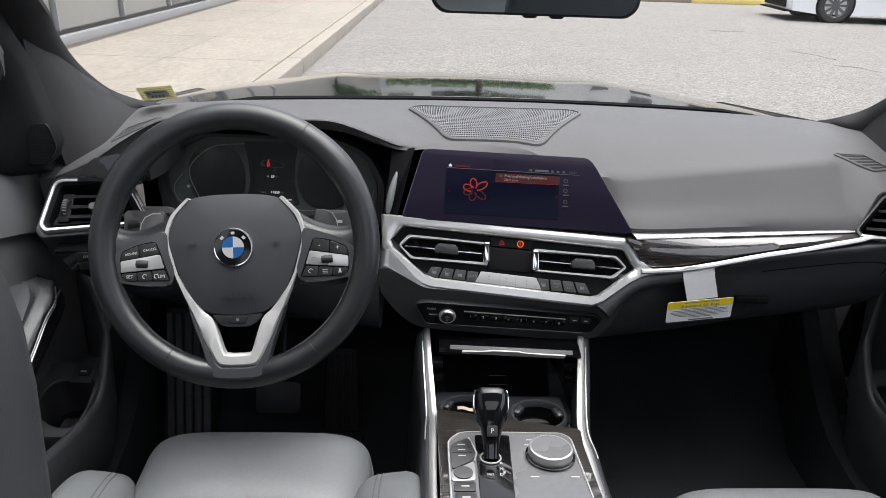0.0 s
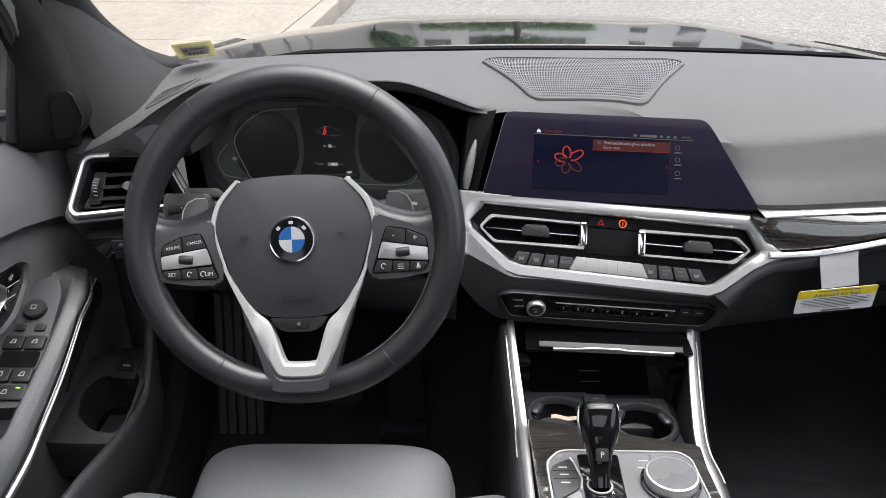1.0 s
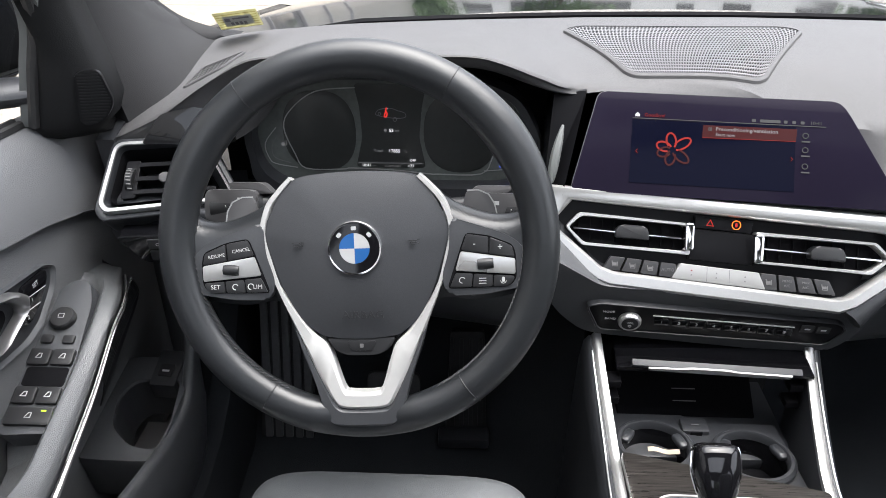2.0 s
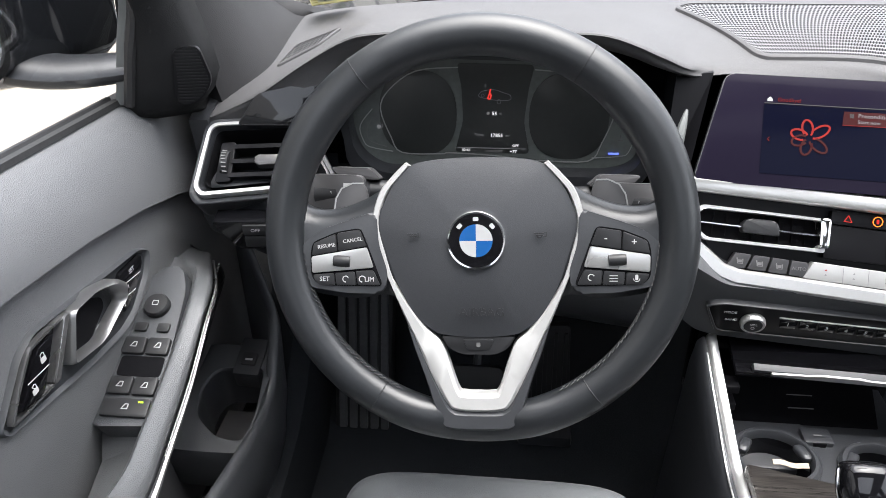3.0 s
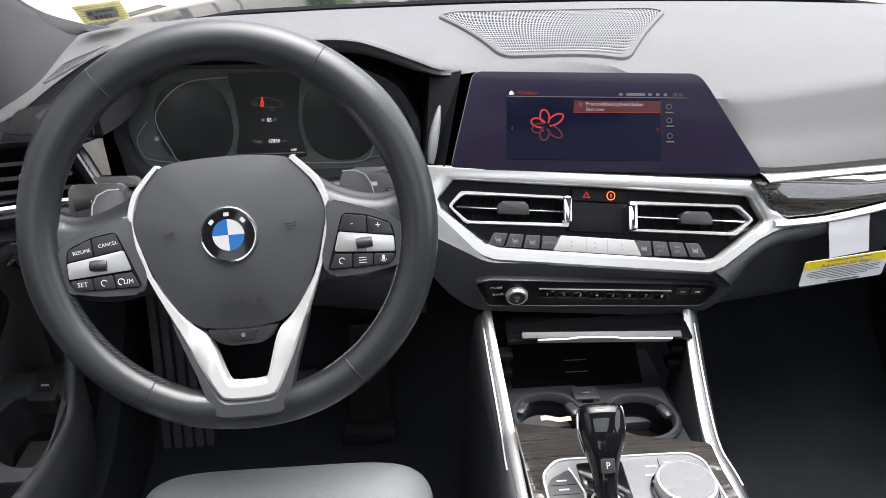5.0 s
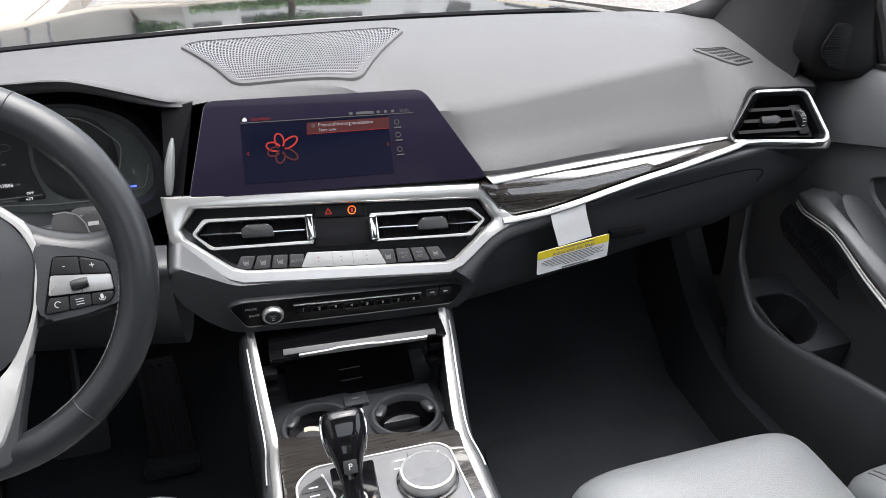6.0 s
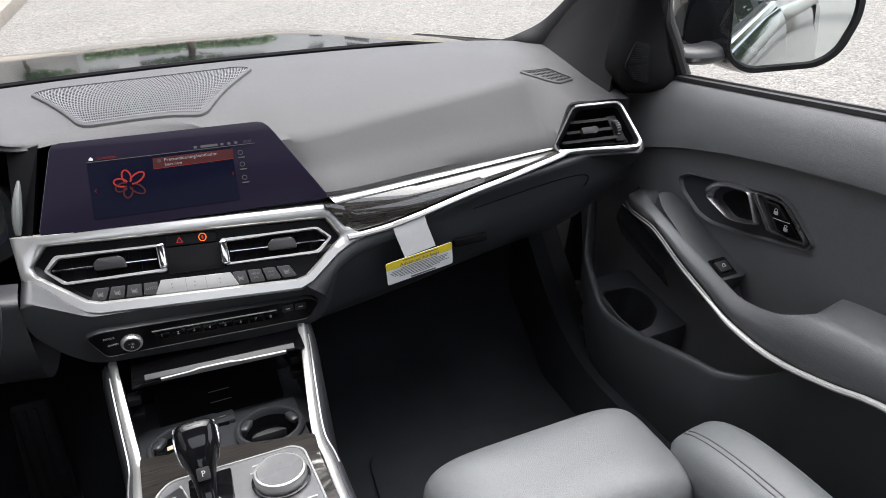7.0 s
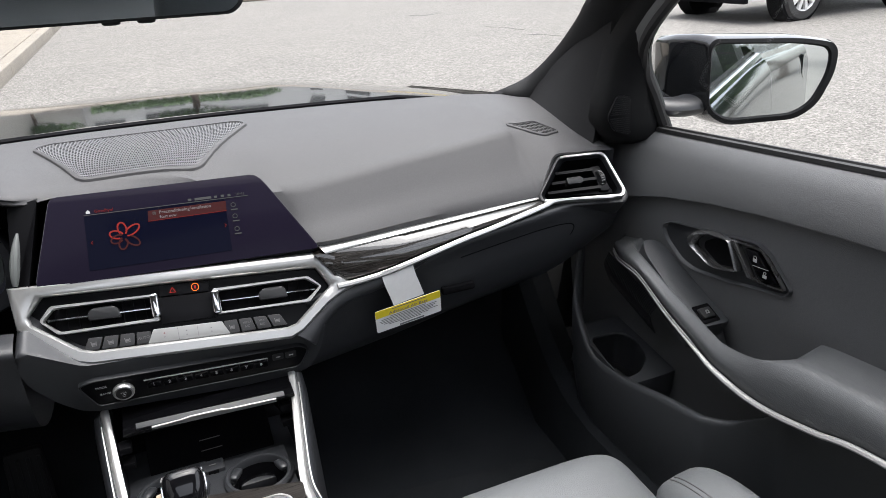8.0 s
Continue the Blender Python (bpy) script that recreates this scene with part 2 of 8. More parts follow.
def rounded(pts, r, seg=4):
    """A polygon with its corners rounded."""
    out = []
    k = len(pts)
    for i in range(k):
        a, b, c = Vector(pts[i - 1]).to_2d(), Vector(pts[i]).to_2d(), Vector(pts[(i + 1) % k]).to_2d()
        q = min(r, (a - b).length * 0.45, (c - b).length * 0.45)
        s, e = b + (a - b).normalized() * q, b + (c - b).normalized() * q
        for j in range(seg + 1):
            t = j / seg
            out.append(tuple((1 - t) ** 2 * s + 2 * t * (1 - t) * b + t * t * e))
    return out


def prism(bm, P, pts, d0, d1, bevel=0.0, seg=2):
    """The polygon pts of plane P, thick from d0 to d1; the edges at d1 bevelled."""
    lo = [bm.verts.new(P @ Vector((p[0], p[1], d0))) for p in pts]
    hi = [bm.verts.new(P @ Vector((p[0], p[1], d1))) for p in pts]
    k = len(pts)
    top = bm.faces.new(hi)
    bm.faces.new(lo[::-1])
    for i in range(k):
        bm.faces.new((lo[i], lo[(i + 1) % k], hi[(i + 1) % k], hi[i]))
    if bevel:
        bmesh.ops.bevel(bm, geom=list(top.edges), offset=bevel, segments=seg, profile=0.6, affect="EDGES", clamp_overlap=True)
    return bm


def slab(P, pts, d0, d1, bevel=0.0, seg=2):
    return prism(bmesh.new(), P, pts, d0, d1, bevel, seg)


def band(bm, P, outer, inner, d0, d1, closed=False, crown=0.0):
    """A strip between two lines of plane P, with thickness and a slightly crowned face."""
    rows = []
    for o, i in zip(outer, inner):
        o, i = Vector((o[0], o[1])), Vector((i[0], i[1]))
        m1, m2 = o.lerp(i, 0.18), o.lerp(i, 0.82)
        rows.append([bm.verts.new(P @ Vector((*q, h))) for q, h in ((o, d0), (o, d1 - crown), (m1, d1), (m2, d1), (i, d1 - crown), (i, d0))])
    k = len(rows)
    for a in range(k if closed else k - 1):
        r, s = rows[a], rows[(a + 1) % k]
        for j in range(6):
            bm.faces.new((r[j], r[(j + 1) % 6], s[(j + 1) % 6], s[j]))
    if not closed:
        bm.faces.new(rows[0]), bm.faces.new(rows[-1][::-1])
    return bm


def loft(bm, secs, close=False, caps=True, ring=False):
    """Skin over sections of equal length; close: each section is a loop; ring: the last joins the first."""
    rows = [[bm.verts.new(p) for p in s] for s in secs]
    k = len(rows[0])
    for a in range(len(rows) if ring else len(rows) - 1):
        r, s = rows[a], rows[(a + 1) % len(rows)]
        for j in range(k if close else k - 1):
            bm.faces.new((r[j], r[(j + 1) % k], s[(j + 1) % k], s[j]))
    if close and caps and not ring:
        bm.faces.new(rows[0]), bm.faces.new(rows[-1][::-1])
    return bm


def tube(bm, pts, r, seg=8, flat=1.0, closed=False, up=(0, 0, 1)):
    """A round or flattened bar along the points; r may be a list."""
    pts = [Vector(p) for p in pts]
    k = len(pts)
    secs = []
    for i, p in enumerate(pts):
        d = (pts[(i + 1) % k] - pts[i - 1]) if closed else (pts[min(i + 1, k - 1)] - pts[max(i - 1, 0)])
        d.normalize()
        s = d.cross(Vector(up))
        if s.length < 1e-4:
            s = d.cross(Vector((1, 0, 0.1)))
        s.normalize()
        w = s.cross(d).normalized()
        q = r[i] if isinstance(r, (list, tuple)) else r
        secs.append([p + s * q * math.cos(2 * math.pi * j / seg) + w * q * flat * math.sin(2 * math.pi * j / seg) for j in range(seg)])
    return loft(bm, secs, close=True, ring=closed)


def lathe(bm, P, profile, seg=32, caps=True):
    """Turned body: (radius, height) pairs round the z of plane P."""
    secs = [[P @ Vector((r * math.cos(2 * math.pi * j / seg), r * math.sin(2 * math.pi * j / seg), h)) for j in range(seg)] for r, h in profile]
    return loft(bm, secs, close=True, caps=caps)


def rbox(bm, c, s, bevel=0.004, rot=None, seg=2):
    m = Matrix.Translation(c) @ (rot.to_4x4() if rot else Matrix()) @ Matrix.Diagonal((*s, 1))
    g = bmesh.ops.create_cube(bm, size=1, matrix=m)
    es = list({e for v in g["verts"] for e in v.link_edges})
    if bevel:
        bmesh.ops.bevel(bm, geom=es, offset=bevel, segments=seg, profile=0.6, affect="EDGES", clamp_overlap=True)
    return bm


def dome(bm, P, pts, h0, h1, skirt, rings=6, power=2.2):
    """A cushioned cap over a closed outline of plane P: edge at h0, middle at h1, sides down to skirt."""
    cx, cy = sum(p[0] for p in pts) / len(pts), sum(p[1] for p in pts) / len(pts)
    secs = [[P @ Vector((p[0], p[1], skirt)) for p in pts]]
    for i in range(rings + 1):
        s = 1 - 0.93 * i / rings
        h = h0 + (h1 - h0) * (1 - s ** power)
        secs.append([P @ Vector((cx + (p[0] - cx) * s, cy + (p[1] - cy) * s, h)) for p in pts])
    return loft(bm, secs, close=True)


def pillow(bm, M, a, b, c, p=4.0, q=2.6, n=28, m=16):
    """A stuffed cushion: superellipsoid with half sizes a, b, c."""
    def pw(v, e):
        return math.copysign(abs(v) ** e, v)
    secs = []
    for i in range(1, m):
        f = -math.pi / 2 + math.pi * i / m
        secs.append([M @ Vector((a * pw(math.cos(f), 2 / q) * pw(math.cos(t), 2 / p), b * pw(math.cos(f), 2 / q) * pw(math.sin(t), 2 / p), c * pw(math.sin(f), 2 / q)))
                     for t in (2 * math.pi * j / n for j in range(n))])
    return loft(bm, secs, close=True)


def mirrored(pts):
    return [(-x, y) for x, y in pts[::-1]]


def lettering(text, P, x, y, size, material, parent, h=0.0006, align="CENTER", turn=0.0, stretch=1.0):
    cu = bpy.data.curves.new("lettering", "FONT")
    cu.body, cu.size, cu.align_x, cu.align_y, cu.extrude = text, size, align, "CENTER", 0.00015
    cu.resolution_u = 2
    tmp = bpy.data.objects.new("lettering", cu)
    me = bpy.data.meshes.new_from_object(tmp)
    bpy.data.objects.remove(tmp)
    bm = bmesh.new()
    bm.from_mesh(me)
    bpy.data.meshes.remove(me)
    bmesh.ops.transform(bm, matrix=P @ Matrix.Translation((x, y, h)) @ Matrix.Rotation(radians(turn), 4, "Z") @ Matrix.Diagonal((stretch, 1, 1, 1)), verts=bm.verts)
    return part("lettering", bm, material, parent)


def rect(x, y, w, h):
    return [(x - w / 2, y - h / 2), (x + w / 2, y - h / 2), (x + w / 2, y + h / 2), (x - w / 2, y + h / 2)]


def line(P, pts, w, h=0.0006, closed=False, lift=0.0004):
    """A thin raised line in plane P."""
    pts = [Vector((p[0], p[1])) for p in pts]
    k = len(pts)
    o, i = [], []
    for a in range(k):
        d = (pts[(a + 1) % k] - pts[a - 1]) if closed else (pts[min(a + 1, k - 1)] - pts[max(a - 1, 0)])
        d.normalize()
        nrm = Vector((-d.y, d.x)) * w / 2
        o.append(pts[a] + nrm), i.append(pts[a] - nrm)
    return band(bmesh.new(), P, o, i, h, h + lift, closed=closed)


# ---- street ----
def ground_plane(z, x0, x1, y0, y1, thick=0.3):
    bm = bmesh.new()
    rbox(bm, ((x0 + x1) / 2, (y0 + y1) / 2, z - thick / 2), (x1 - x0, y1 - y0, thick), 0)
    return bm


STREET = Matrix.Rotation(radians(-2.4), 4, "Z")  # the street's line against the car's


def on_street(bm):
    bmesh.ops.transform(bm, matrix=STREET, verts=bm.verts)
    return bm


solo("road", ground_plane(0.0, -400, 400, -400, 400), ASPHALT, "worn grey asphalt road with fine cracks", "road", "structure")
KX = -1.50
pavement = thing("pavement", (-4, 8, 0), "pale concrete pavement slabs beside the road", "pavement", kind="structure")
bm = on_street(ground_plane(0.12, -9, KX - 0.16, -30, 60, 0.14))
part("bed", bm, KERBSTONE, pavement)
for i in range(17):
    for j in range(2):
        bm = bmesh.new()
        x0, x1 = (KX - 0.165 - 1.06 * (j + 1), KX - 0.165 - 1.06 * j)
        rbox(bm, ((x0 + x1) / 2, -6 + 1.62 * i + 0.8, 0.125), (x1 - x0 - 0.008, 1.612, 0.04), 0.006, seg=1)
        part("slab", on_street(bm), CONCRETE, pavement)
kerb = thing("kerb", (KX, 6, 0), "worn concrete kerb edging the pavement", "kerb", kind="structure")
for i in range(14):
    bm = bmesh.new()
    rbox(bm, (KX - 0.08, -6 + 2.4 * i, 0.06), (0.155, 2.388, 0.175), 0.02, seg=3)
    part("kerbstone", on_street(bm), KERBSTONE, kerb)
# building front along the pavement
FX = KX - 2.35
facade = thing("building", (FX, 10, 0), "grey shop building front with tall glass panels", "building")
bm = bmesh.new()
rbox(bm, (FX - 0.4, 16, 0.14), (0.9, 64, 0.10), 0.01)
part("plinth", on_street(bm), KERBSTONE, facade)
bm = bmesh.new()
rbox(bm, (FX + 0.02, 16, 0.215), (0.08, 64, 0.09), 0.008)
part("base_rail", on_street(bm), ALU, facade)
bm = bmesh.new()
rbox(bm, (FX - 3.2, 16, 3.1), (6, 64, 5.8), 0.02)
part("wall", on_street(bm), FACADE, facade)
for i in range(18):
    y = -12 + i * 1.55
    bm = bmesh.new()
    rbox(bm, (FX - 0.10, y, 1.6), (0.05, 1.46, 2.62), 0.004)
    part("pane", on_street(bm), SHOPGLASS if i % 4 == 3 else FACADE, facade)
    bm = bmesh.new()
    rbox(bm, (FX - 0.07, y + 0.775, 1.6), (0.09, 0.03, 2.62), 0.006)
    part("mullion", on_street(bm), ALU, facade)


def cracks(name, pts, w):
    bm = bmesh.new()
    rows = []
    for i, p in enumerate(pts):
        for k in range(5):
            q = Vector(p).lerp(Vector(pts[min(i + 1, len(pts) - 1)]), k / 5)
            e = min(i + k / 5, len(pts) - 1)
            rows.append((q.x + random.uniform(-0.03, 0.03), q.y + random.uniform(-0.05, 0.05), w * random.uniform(0.2, 1.2) * min(1.0, 0.15 + min(e, len(pts) - 1 - e))))
    secs = [[(x, y - c, 0.003), (x, y + c, 0.003), (x, y + c, 0.001), (x, y - c, 0.001)] for x, y, c in rows]
    loft(bm, secs, close=True)
    solo(name, bm, RUBBER, "dark crack line in the asphalt", "crack", "stuff")


cracks("road_crack", [(4.93, 8.86, 0), (5.13, 8.76, 0), (5.22, 8.45, 0)], 0.03)
cracks("road_crack", [(4.80, 12.65, 0), (5.05, 12.50, 0), (5.36, 12.61, 0)], 0.05)
cracks("road_crack", [(5.00, 10.10, 0), (5.15, 9.90, 0), (5.22, 9.44, 0)], 0.03)


def car_wheel(parent, c, r, w, rim):
    """Wheel with its axle along x, on the mesh's own centre."""
    P = plane(c, (0, 1, 0), (0, 0, 1))
    bm = bmesh.new()
    lathe(bm, P, [(r * 0.68, -w / 2), (r * 0.93, -w / 2), (r, -w * 0.35), (r, w * 0.35), (r * 0.93, w / 2), (r * 0.68, w / 2), (r * 0.66, 0)], 40, caps=False)
    wheel = part("wheel", bm, RUBBER, parent)
    for side in (-1, 1):
        for k in range(10):
            a = 2 * math.pi * k / 10
            bm = bmesh.new()
            d = Vector((math.cos(a), math.sin(a)))
            t = Vector((-d.y, d.x))
            pts = [d * r * 0.12 - t * r * 0.05, d * r * 0.67 - t * r * 0.075, d * r * 0.67 + t * r * 0.075, d * r * 0.12 + t * r * 0.05]
            prism(bm, P, pts, side * w * 0.3, side * w * 0.47, 0)
            part("spoke", bm, rim, wheel)
    bm = bmesh.new()
    lathe(bm, P, [(r * 0.01, -w * 0.46), (r * 0.13, -w * 0.45), (r * 0.13, w * 0.45), (r * 0.01, w * 0.46)], 20)
    lathe(bm, P, [(r * 0.63, -w * 0.26), (r * 0.64, -w * 0.42), (r * 0.7, -w * 0.50), (r * 0.71, -w * 0.3), (r * 0.71, w * 0.3), (r * 0.7, w * 0.50), (r * 0.64, w * 0.42), (r * 0.63, w * 0.26)], 40, caps=False)
    part("rim", bm, rim, wheel)
    # black discs painted as the shade behind the spokes
    for side in (-1, 1):
        bm = bmesh.new()
        lathe(bm, P, [(r * 0.625, side * w * 0.265), (r * 0.625, side * w * 0.275)], 40)
        part("spoke_shade_disc", bm, SHADE_BLACK, wheel)


def parked_car(name, loc, turn, paint, label, L=4.6, W=1.82, H=1.44, r=0.33, rim=None, clear=0.16):
    """A car with its nose to +y, then turned and set down."""
    ob = thing(name, (0, 0, 0), label, "car")
    hood_z, belt = H * 0.62, H * 0.66
    prof = [(-L / 2, 0.45), (-L / 2 + 0.05, belt * 0.95), (-L * 0.36, belt), (L * 0.17, belt), (L * 0.36, hood_z * 0.96), (L / 2 - 0.10, hood_z * 0.78), (L / 2, 0.5), (L / 2 - 0.04, clear + 0.05),
            (L * 0.40, clear), (-L * 0.40, clear), (-L / 2 + 0.04, clear + 0.1)]
    secs = []
    for s, k in ((-1, 0.9), (-0.96, 0.97), (-0.8, 1), (0, 1.02), (0.8, 1), (0.96, 0.97), (1, 0.9)):
        secs.append([(s * W / 2, y * (1 if abs(s) < 0.9 else 0.985), clear + (z - clear) * k) for y, z in prof])
    bm = bmesh.new()
    loft(bm, secs, close=True)
    part("body", bm, paint, ob)
    cab = [(-L * 0.40, belt), (-L * 0.25, H * 0.985), (-L * 0.02, H), (L * 0.08, H * 0.97), (L * 0.235, belt)]
    bm = bmesh.new()
    loft(bm, [[(s * W * 0.5 * k, y, z) for (y, z), k in zip(cab, (0.94, 0.74, 0.73, 0.74, 0.94))] for s in (-1, 1)], close=True)
    cabin = part("cabin", bm, DARKGLASS, ob)
    bm = bmesh.new()
    loft(bm, [[(s * W * 0.375, y, z) for y, z in ((-L * 0.26, H * 0.98), (-L * 0.02, H * 1.0), (L * 0.09, H * 0.965), (L * 0.09, H * 1.0), (-L * 0.02, H * 1.02), (-L * 0.26, H * 1.0))] for s in (-1, -0.5, 0, 0.5, 1)], close=True)
    part("roof", bm, paint, ob)
    for s in (-1, 1):
        for y in (-L * 0.29, L * 0.31):
            bm = bmesh.new()
            lathe(bm, plane((s * (W / 2 - 0.035), y, r), (0, s, 0), (0, 0, 1)), [(r * 1.13, -0.20), (r * 1.13, 0.037), (r * 1.0, 0.038), (r * 0.99, -0.18), (r * 0.2, -0.19)], 32)
            part("wheel_arch", bm, SHADE_BLACK, ob)
            car_wheel(ob, (s * (W / 2 - 0.07), y, r), r, 0.22, rim or ALLOY)
        bm = bmesh.new()
        rbox(bm, (s * W * 0.36, L / 2 - 0.06, 0.63), (0.34, 0.12, 0.12), 0.03)
        part("headlight", bm, DARKGLASS, ob)
        bm = bmesh.new()
        rbox(bm, (s * (W / 2 + 0.005), -0.02, belt * 0.55), (0.012, 2.0, 0.01), 0)
        part("door_seam", bm, SHADE_BLACK, ob)
    bm = bmesh.new()
    rbox(bm, (0, L / 2 - 0.02, 0.33), (W * 0.72, 0.08, 0.16), 0.02)
    part("intake", bm, SHADE_BLACK, ob)
    for s in (-1, 1):
        bm = bmesh.new()
        rbox(bm, (s * 0.14, L / 2 - 0.03, 0.58), (0.24, 0.09, 0.13), 0.03)
        part("grille", bm, SHADE_BLACK, ob)
    bm = bmesh.new()
    rbox(bm, (0, L / 2 - 0.12, clear + 0.03), (W * 0.9, 0.34, 0.03), 0.01)
    part("lip", bm, SHADE_BLACK, ob)
    ob.matrix_basis = pose(*loc, 0, 0, turn)
    return ob


parked_car("parked_car", (9.66, 15.55, 0), 82, WHITEPAINT, "white sports sedan parked beside a yellow kerb", rim=ALLOY)
parked_car("parked_suv", (9.68, 8.66, 0), 96, GREYBTN, "dark off-road car with light alloy wheels parked on asphalt", H=1.85, W=1.82, L=4.2, r=0.38, rim=ALLOY_L, clear=0.40)
bm = bmesh.new()
rbox(bm, (14.9, 19.45, 0.07), (16, 0.18, 0.15), 0.03)
solo("yellow_kerb", bm, YKERB, "yellow painted kerb across the road", "kerb", "structure")
bm = bmesh.new()
rbox(bm, (14, 24.4, 0.06), (40, 10, 0.12), 0.02)
solo("far_pavement", bm, CONCRETE, "pale concrete pavement behind the yellow kerb", "pavement", "structure")


def tree(loc, h, spread, seed):
    rnd = random.Random(seed)
    ob = thing("tree", loc, "leafy green street tree", "tree", "street trees")
    bm = bmesh.new()
    L = Vector(loc)
    tube(bm, [L, L + Vector((0.05, 0, h * 0.25)), L + Vector((0, 0.08, h * 0.55)), L + Vector((0.1, 0, h * 0.85))], [0.20, 0.16, 0.11, 0.04], 8)
    for k in range(7):
        a = k * 2.4
        s = L + Vector((0, 0, h * (0.32 + 0.06 * k)))
        tube(bm, [s, s + Vector((math.cos(a), math.sin(a), 0.7)) * spread * 0.35, s + Vector((math.cos(a), math.sin(a), 0.9)) * spread * 0.7], [0.07, 0.045, 0.015], 6)
    part("trunk", bm, BARK, ob)
    bm = bmesh.new()
    for k in range(2600):
        u = Vector((rnd.gauss(0, 1), rnd.gauss(0, 1), rnd.gauss(0, 1))).normalized()
        d = rnd.random() ** 0.4 * (0.75 + 0.35 * noise.noise(u * 2.0 + L))
        c = L + Vector((u.x * spread * d, u.y * spread * d, h * 0.66 + u.z * h * 0.38 * d))
        s = rnd.uniform(0.10, 0.24)
        a = Vector((rnd.gauss(0, 1), rnd.gauss(0, 1), rnd.gauss(0, 1))).normalized()
        b = a.orthogonal().normalized()
        bm.faces.new([bm.verts.new(c + q) for q in (a * s, b * s * 0.6, -a * s, -b * s * 0.6)])
    tagged(part("crown", bm, LEAF, ob), kind="stuff")


for i, (x, y, h, sp) in enumerate(((-3.0, 27, 6, 2.2), (2.5, 30, 7.5, 2.8), (14, 27, 6.5, 2.5), (6.0, -24, 6, 2.3), (9.5, -30, 7, 2.6), (2.6, -21, 8, 3), (9, -18, 7, 2.8), (15, 3, 6.5, 2.4), (13, -9, 6.5, 2.8), (12, -24, 8, 3.4), (16, -16, 8, 3.2))):
    tree((x, y, 0.0), h, sp, i)


hedge = bmesh.new()
hr_ = random.Random(77)
for k in range(2600):
    c = Vector((hr_.uniform(-1.5, 7.0), 37 + hr_.gauss(0, 0.5), 0.12 + hr_.random() ** 0.7 * (2.0 + 0.6 * noise.noise(Vector((k * 0.003, 0, 0))))))
    a = Vector((hr_.gauss(0, 1), hr_.gauss(0, 1), hr_.gauss(0, 1))).normalized() * hr_.uniform(0.10, 0.22)
    b = a.orthogonal().normalized() * a.length * 0.6
    hedge.faces.new([hedge.verts.new(c + q) for q in (a, b, -a, -b)])
solo("hedge", hedge, LEAF, "green clipped hedge before the far building", "hedge", "stuff")
# far building across the street's end, seen in the paint's reflections
far = thing("far_building", (4, 44, 0), "pale long two-storey building across the road", "building")
bm = bmesh.new()
rbox(bm, (4, 48, 4.0), (56, 8, 8.0), 0.05)
part("wall", bm, PALEWALL, far)
bm = bmesh.new()
rbox(bm, (4, 48, 8.15), (57, 8.8, 0.35), 0.05)
part("roof", bm, KERBSTONE, far)
for i in range(14):
    for zc in (1.6, 5.4):
        bm = bmesh.new()
        rbox(bm, (-22 + 4 * i + (i * 7 % 3) * 0.5, 43.96, zc), (1.0 + (i * 5 % 4) * 0.6, 0.12, 2.6 - (i % 3) * 0.5), 0.02)
        part("window", bm, SHOPGLASS, far)


# ---- car shell ----
def wall_strip(name, secs, material, label, category, kind="structure", crisp=40):
    return solo(name, loft(bmesh.new(), secs, close=True), material, label, category, kind, crisp=crisp)


# floor pan with carpet
bm = bmesh.new()
secs = []
for x in (-0.76, -0.70, -0.5, -0.16, 0.16, 0.5, 0.70, 0.76):
    lift = 0.10 if abs(x) > 0.72 else 0.0
    prof = [(-1.4, 0.22 + lift), (0.3, 0.21 + lift), (1.05, 0.21 + lift), (1.26, 0.23 + lift), (1.44, 0.38 + lift), (1.58, 0.62), (1.58, 0.55), (1.44, 0.30), (1.26, 0.16), (0.3, 0.15), (-1.4, 0.15)]
    secs.append([(x, y, z) for y, z in prof])
loft(bm, secs, close=True)
solo("floor", bm, CARPET, "black carpeted car floor and footwell", "floor", "structure")
bm = bmesh.new()
rbox(bm, (0, 1.62, 0.55), (1.5, 0.05, 0.60), 0.01)
solo("wall_north", bm, SHADE_BLACK, "dark bulkhead behind the dashboard", "wall", "structure")
# headliner and roof, with an unseen glass sunroof added to light the seats
HOLE = (-0.36, 0.36, -0.42, 0.24)


def roof_z(x, y):
    return 1.395 - 0.10 * (abs(x) / 0.6) ** 4 - 0.055 * ((y + 0.25) / 0.85) ** 2


def roof_cells(inside):
    bm = bmesh.new()
    xs = [-0.60, -0.55, -0.45, -0.36, -0.18, 0, 0.18, 0.36, 0.45, 0.55, 0.60]
    ys = [-1.25, -1.0, -0.7, -0.42, -0.2, 0.02, 0.24, 0.42, 0.60]
    vs = {(x, y): bm.verts.new((x, y, roof_z(x, y))) for x in xs for y in ys}
    for i in range(len(xs) - 1):
        for j in range(len(ys) - 1):
            if (HOLE[0] <= xs[i] < HOLE[1] and HOLE[2] <= ys[j] < HOLE[3]) == inside:
                bm.faces.new((vs[xs[i], ys[j]], vs[xs[i + 1], ys[j]], vs[xs[i + 1], ys[j + 1]], vs[xs[i], ys[j + 1]]))
    for v in [v for v in bm.verts if not v.link_faces]:
        bm.verts.remove(v)
    bmesh.ops.solidify(bm, geom=bm.faces[:], thickness=-0.03 if not inside else 0.004)
    return bm


solo("ceiling", roof_cells(False), HEADLINER, "dark grey cloth headliner under the roof", "ceiling", "structure")
sr = solo("window_1", roof_cells(True), ROUTINE_GLASS, "unseen glass roof panel added to light the cabin", "sunroof", "structure")
sr.visible_shadow = False

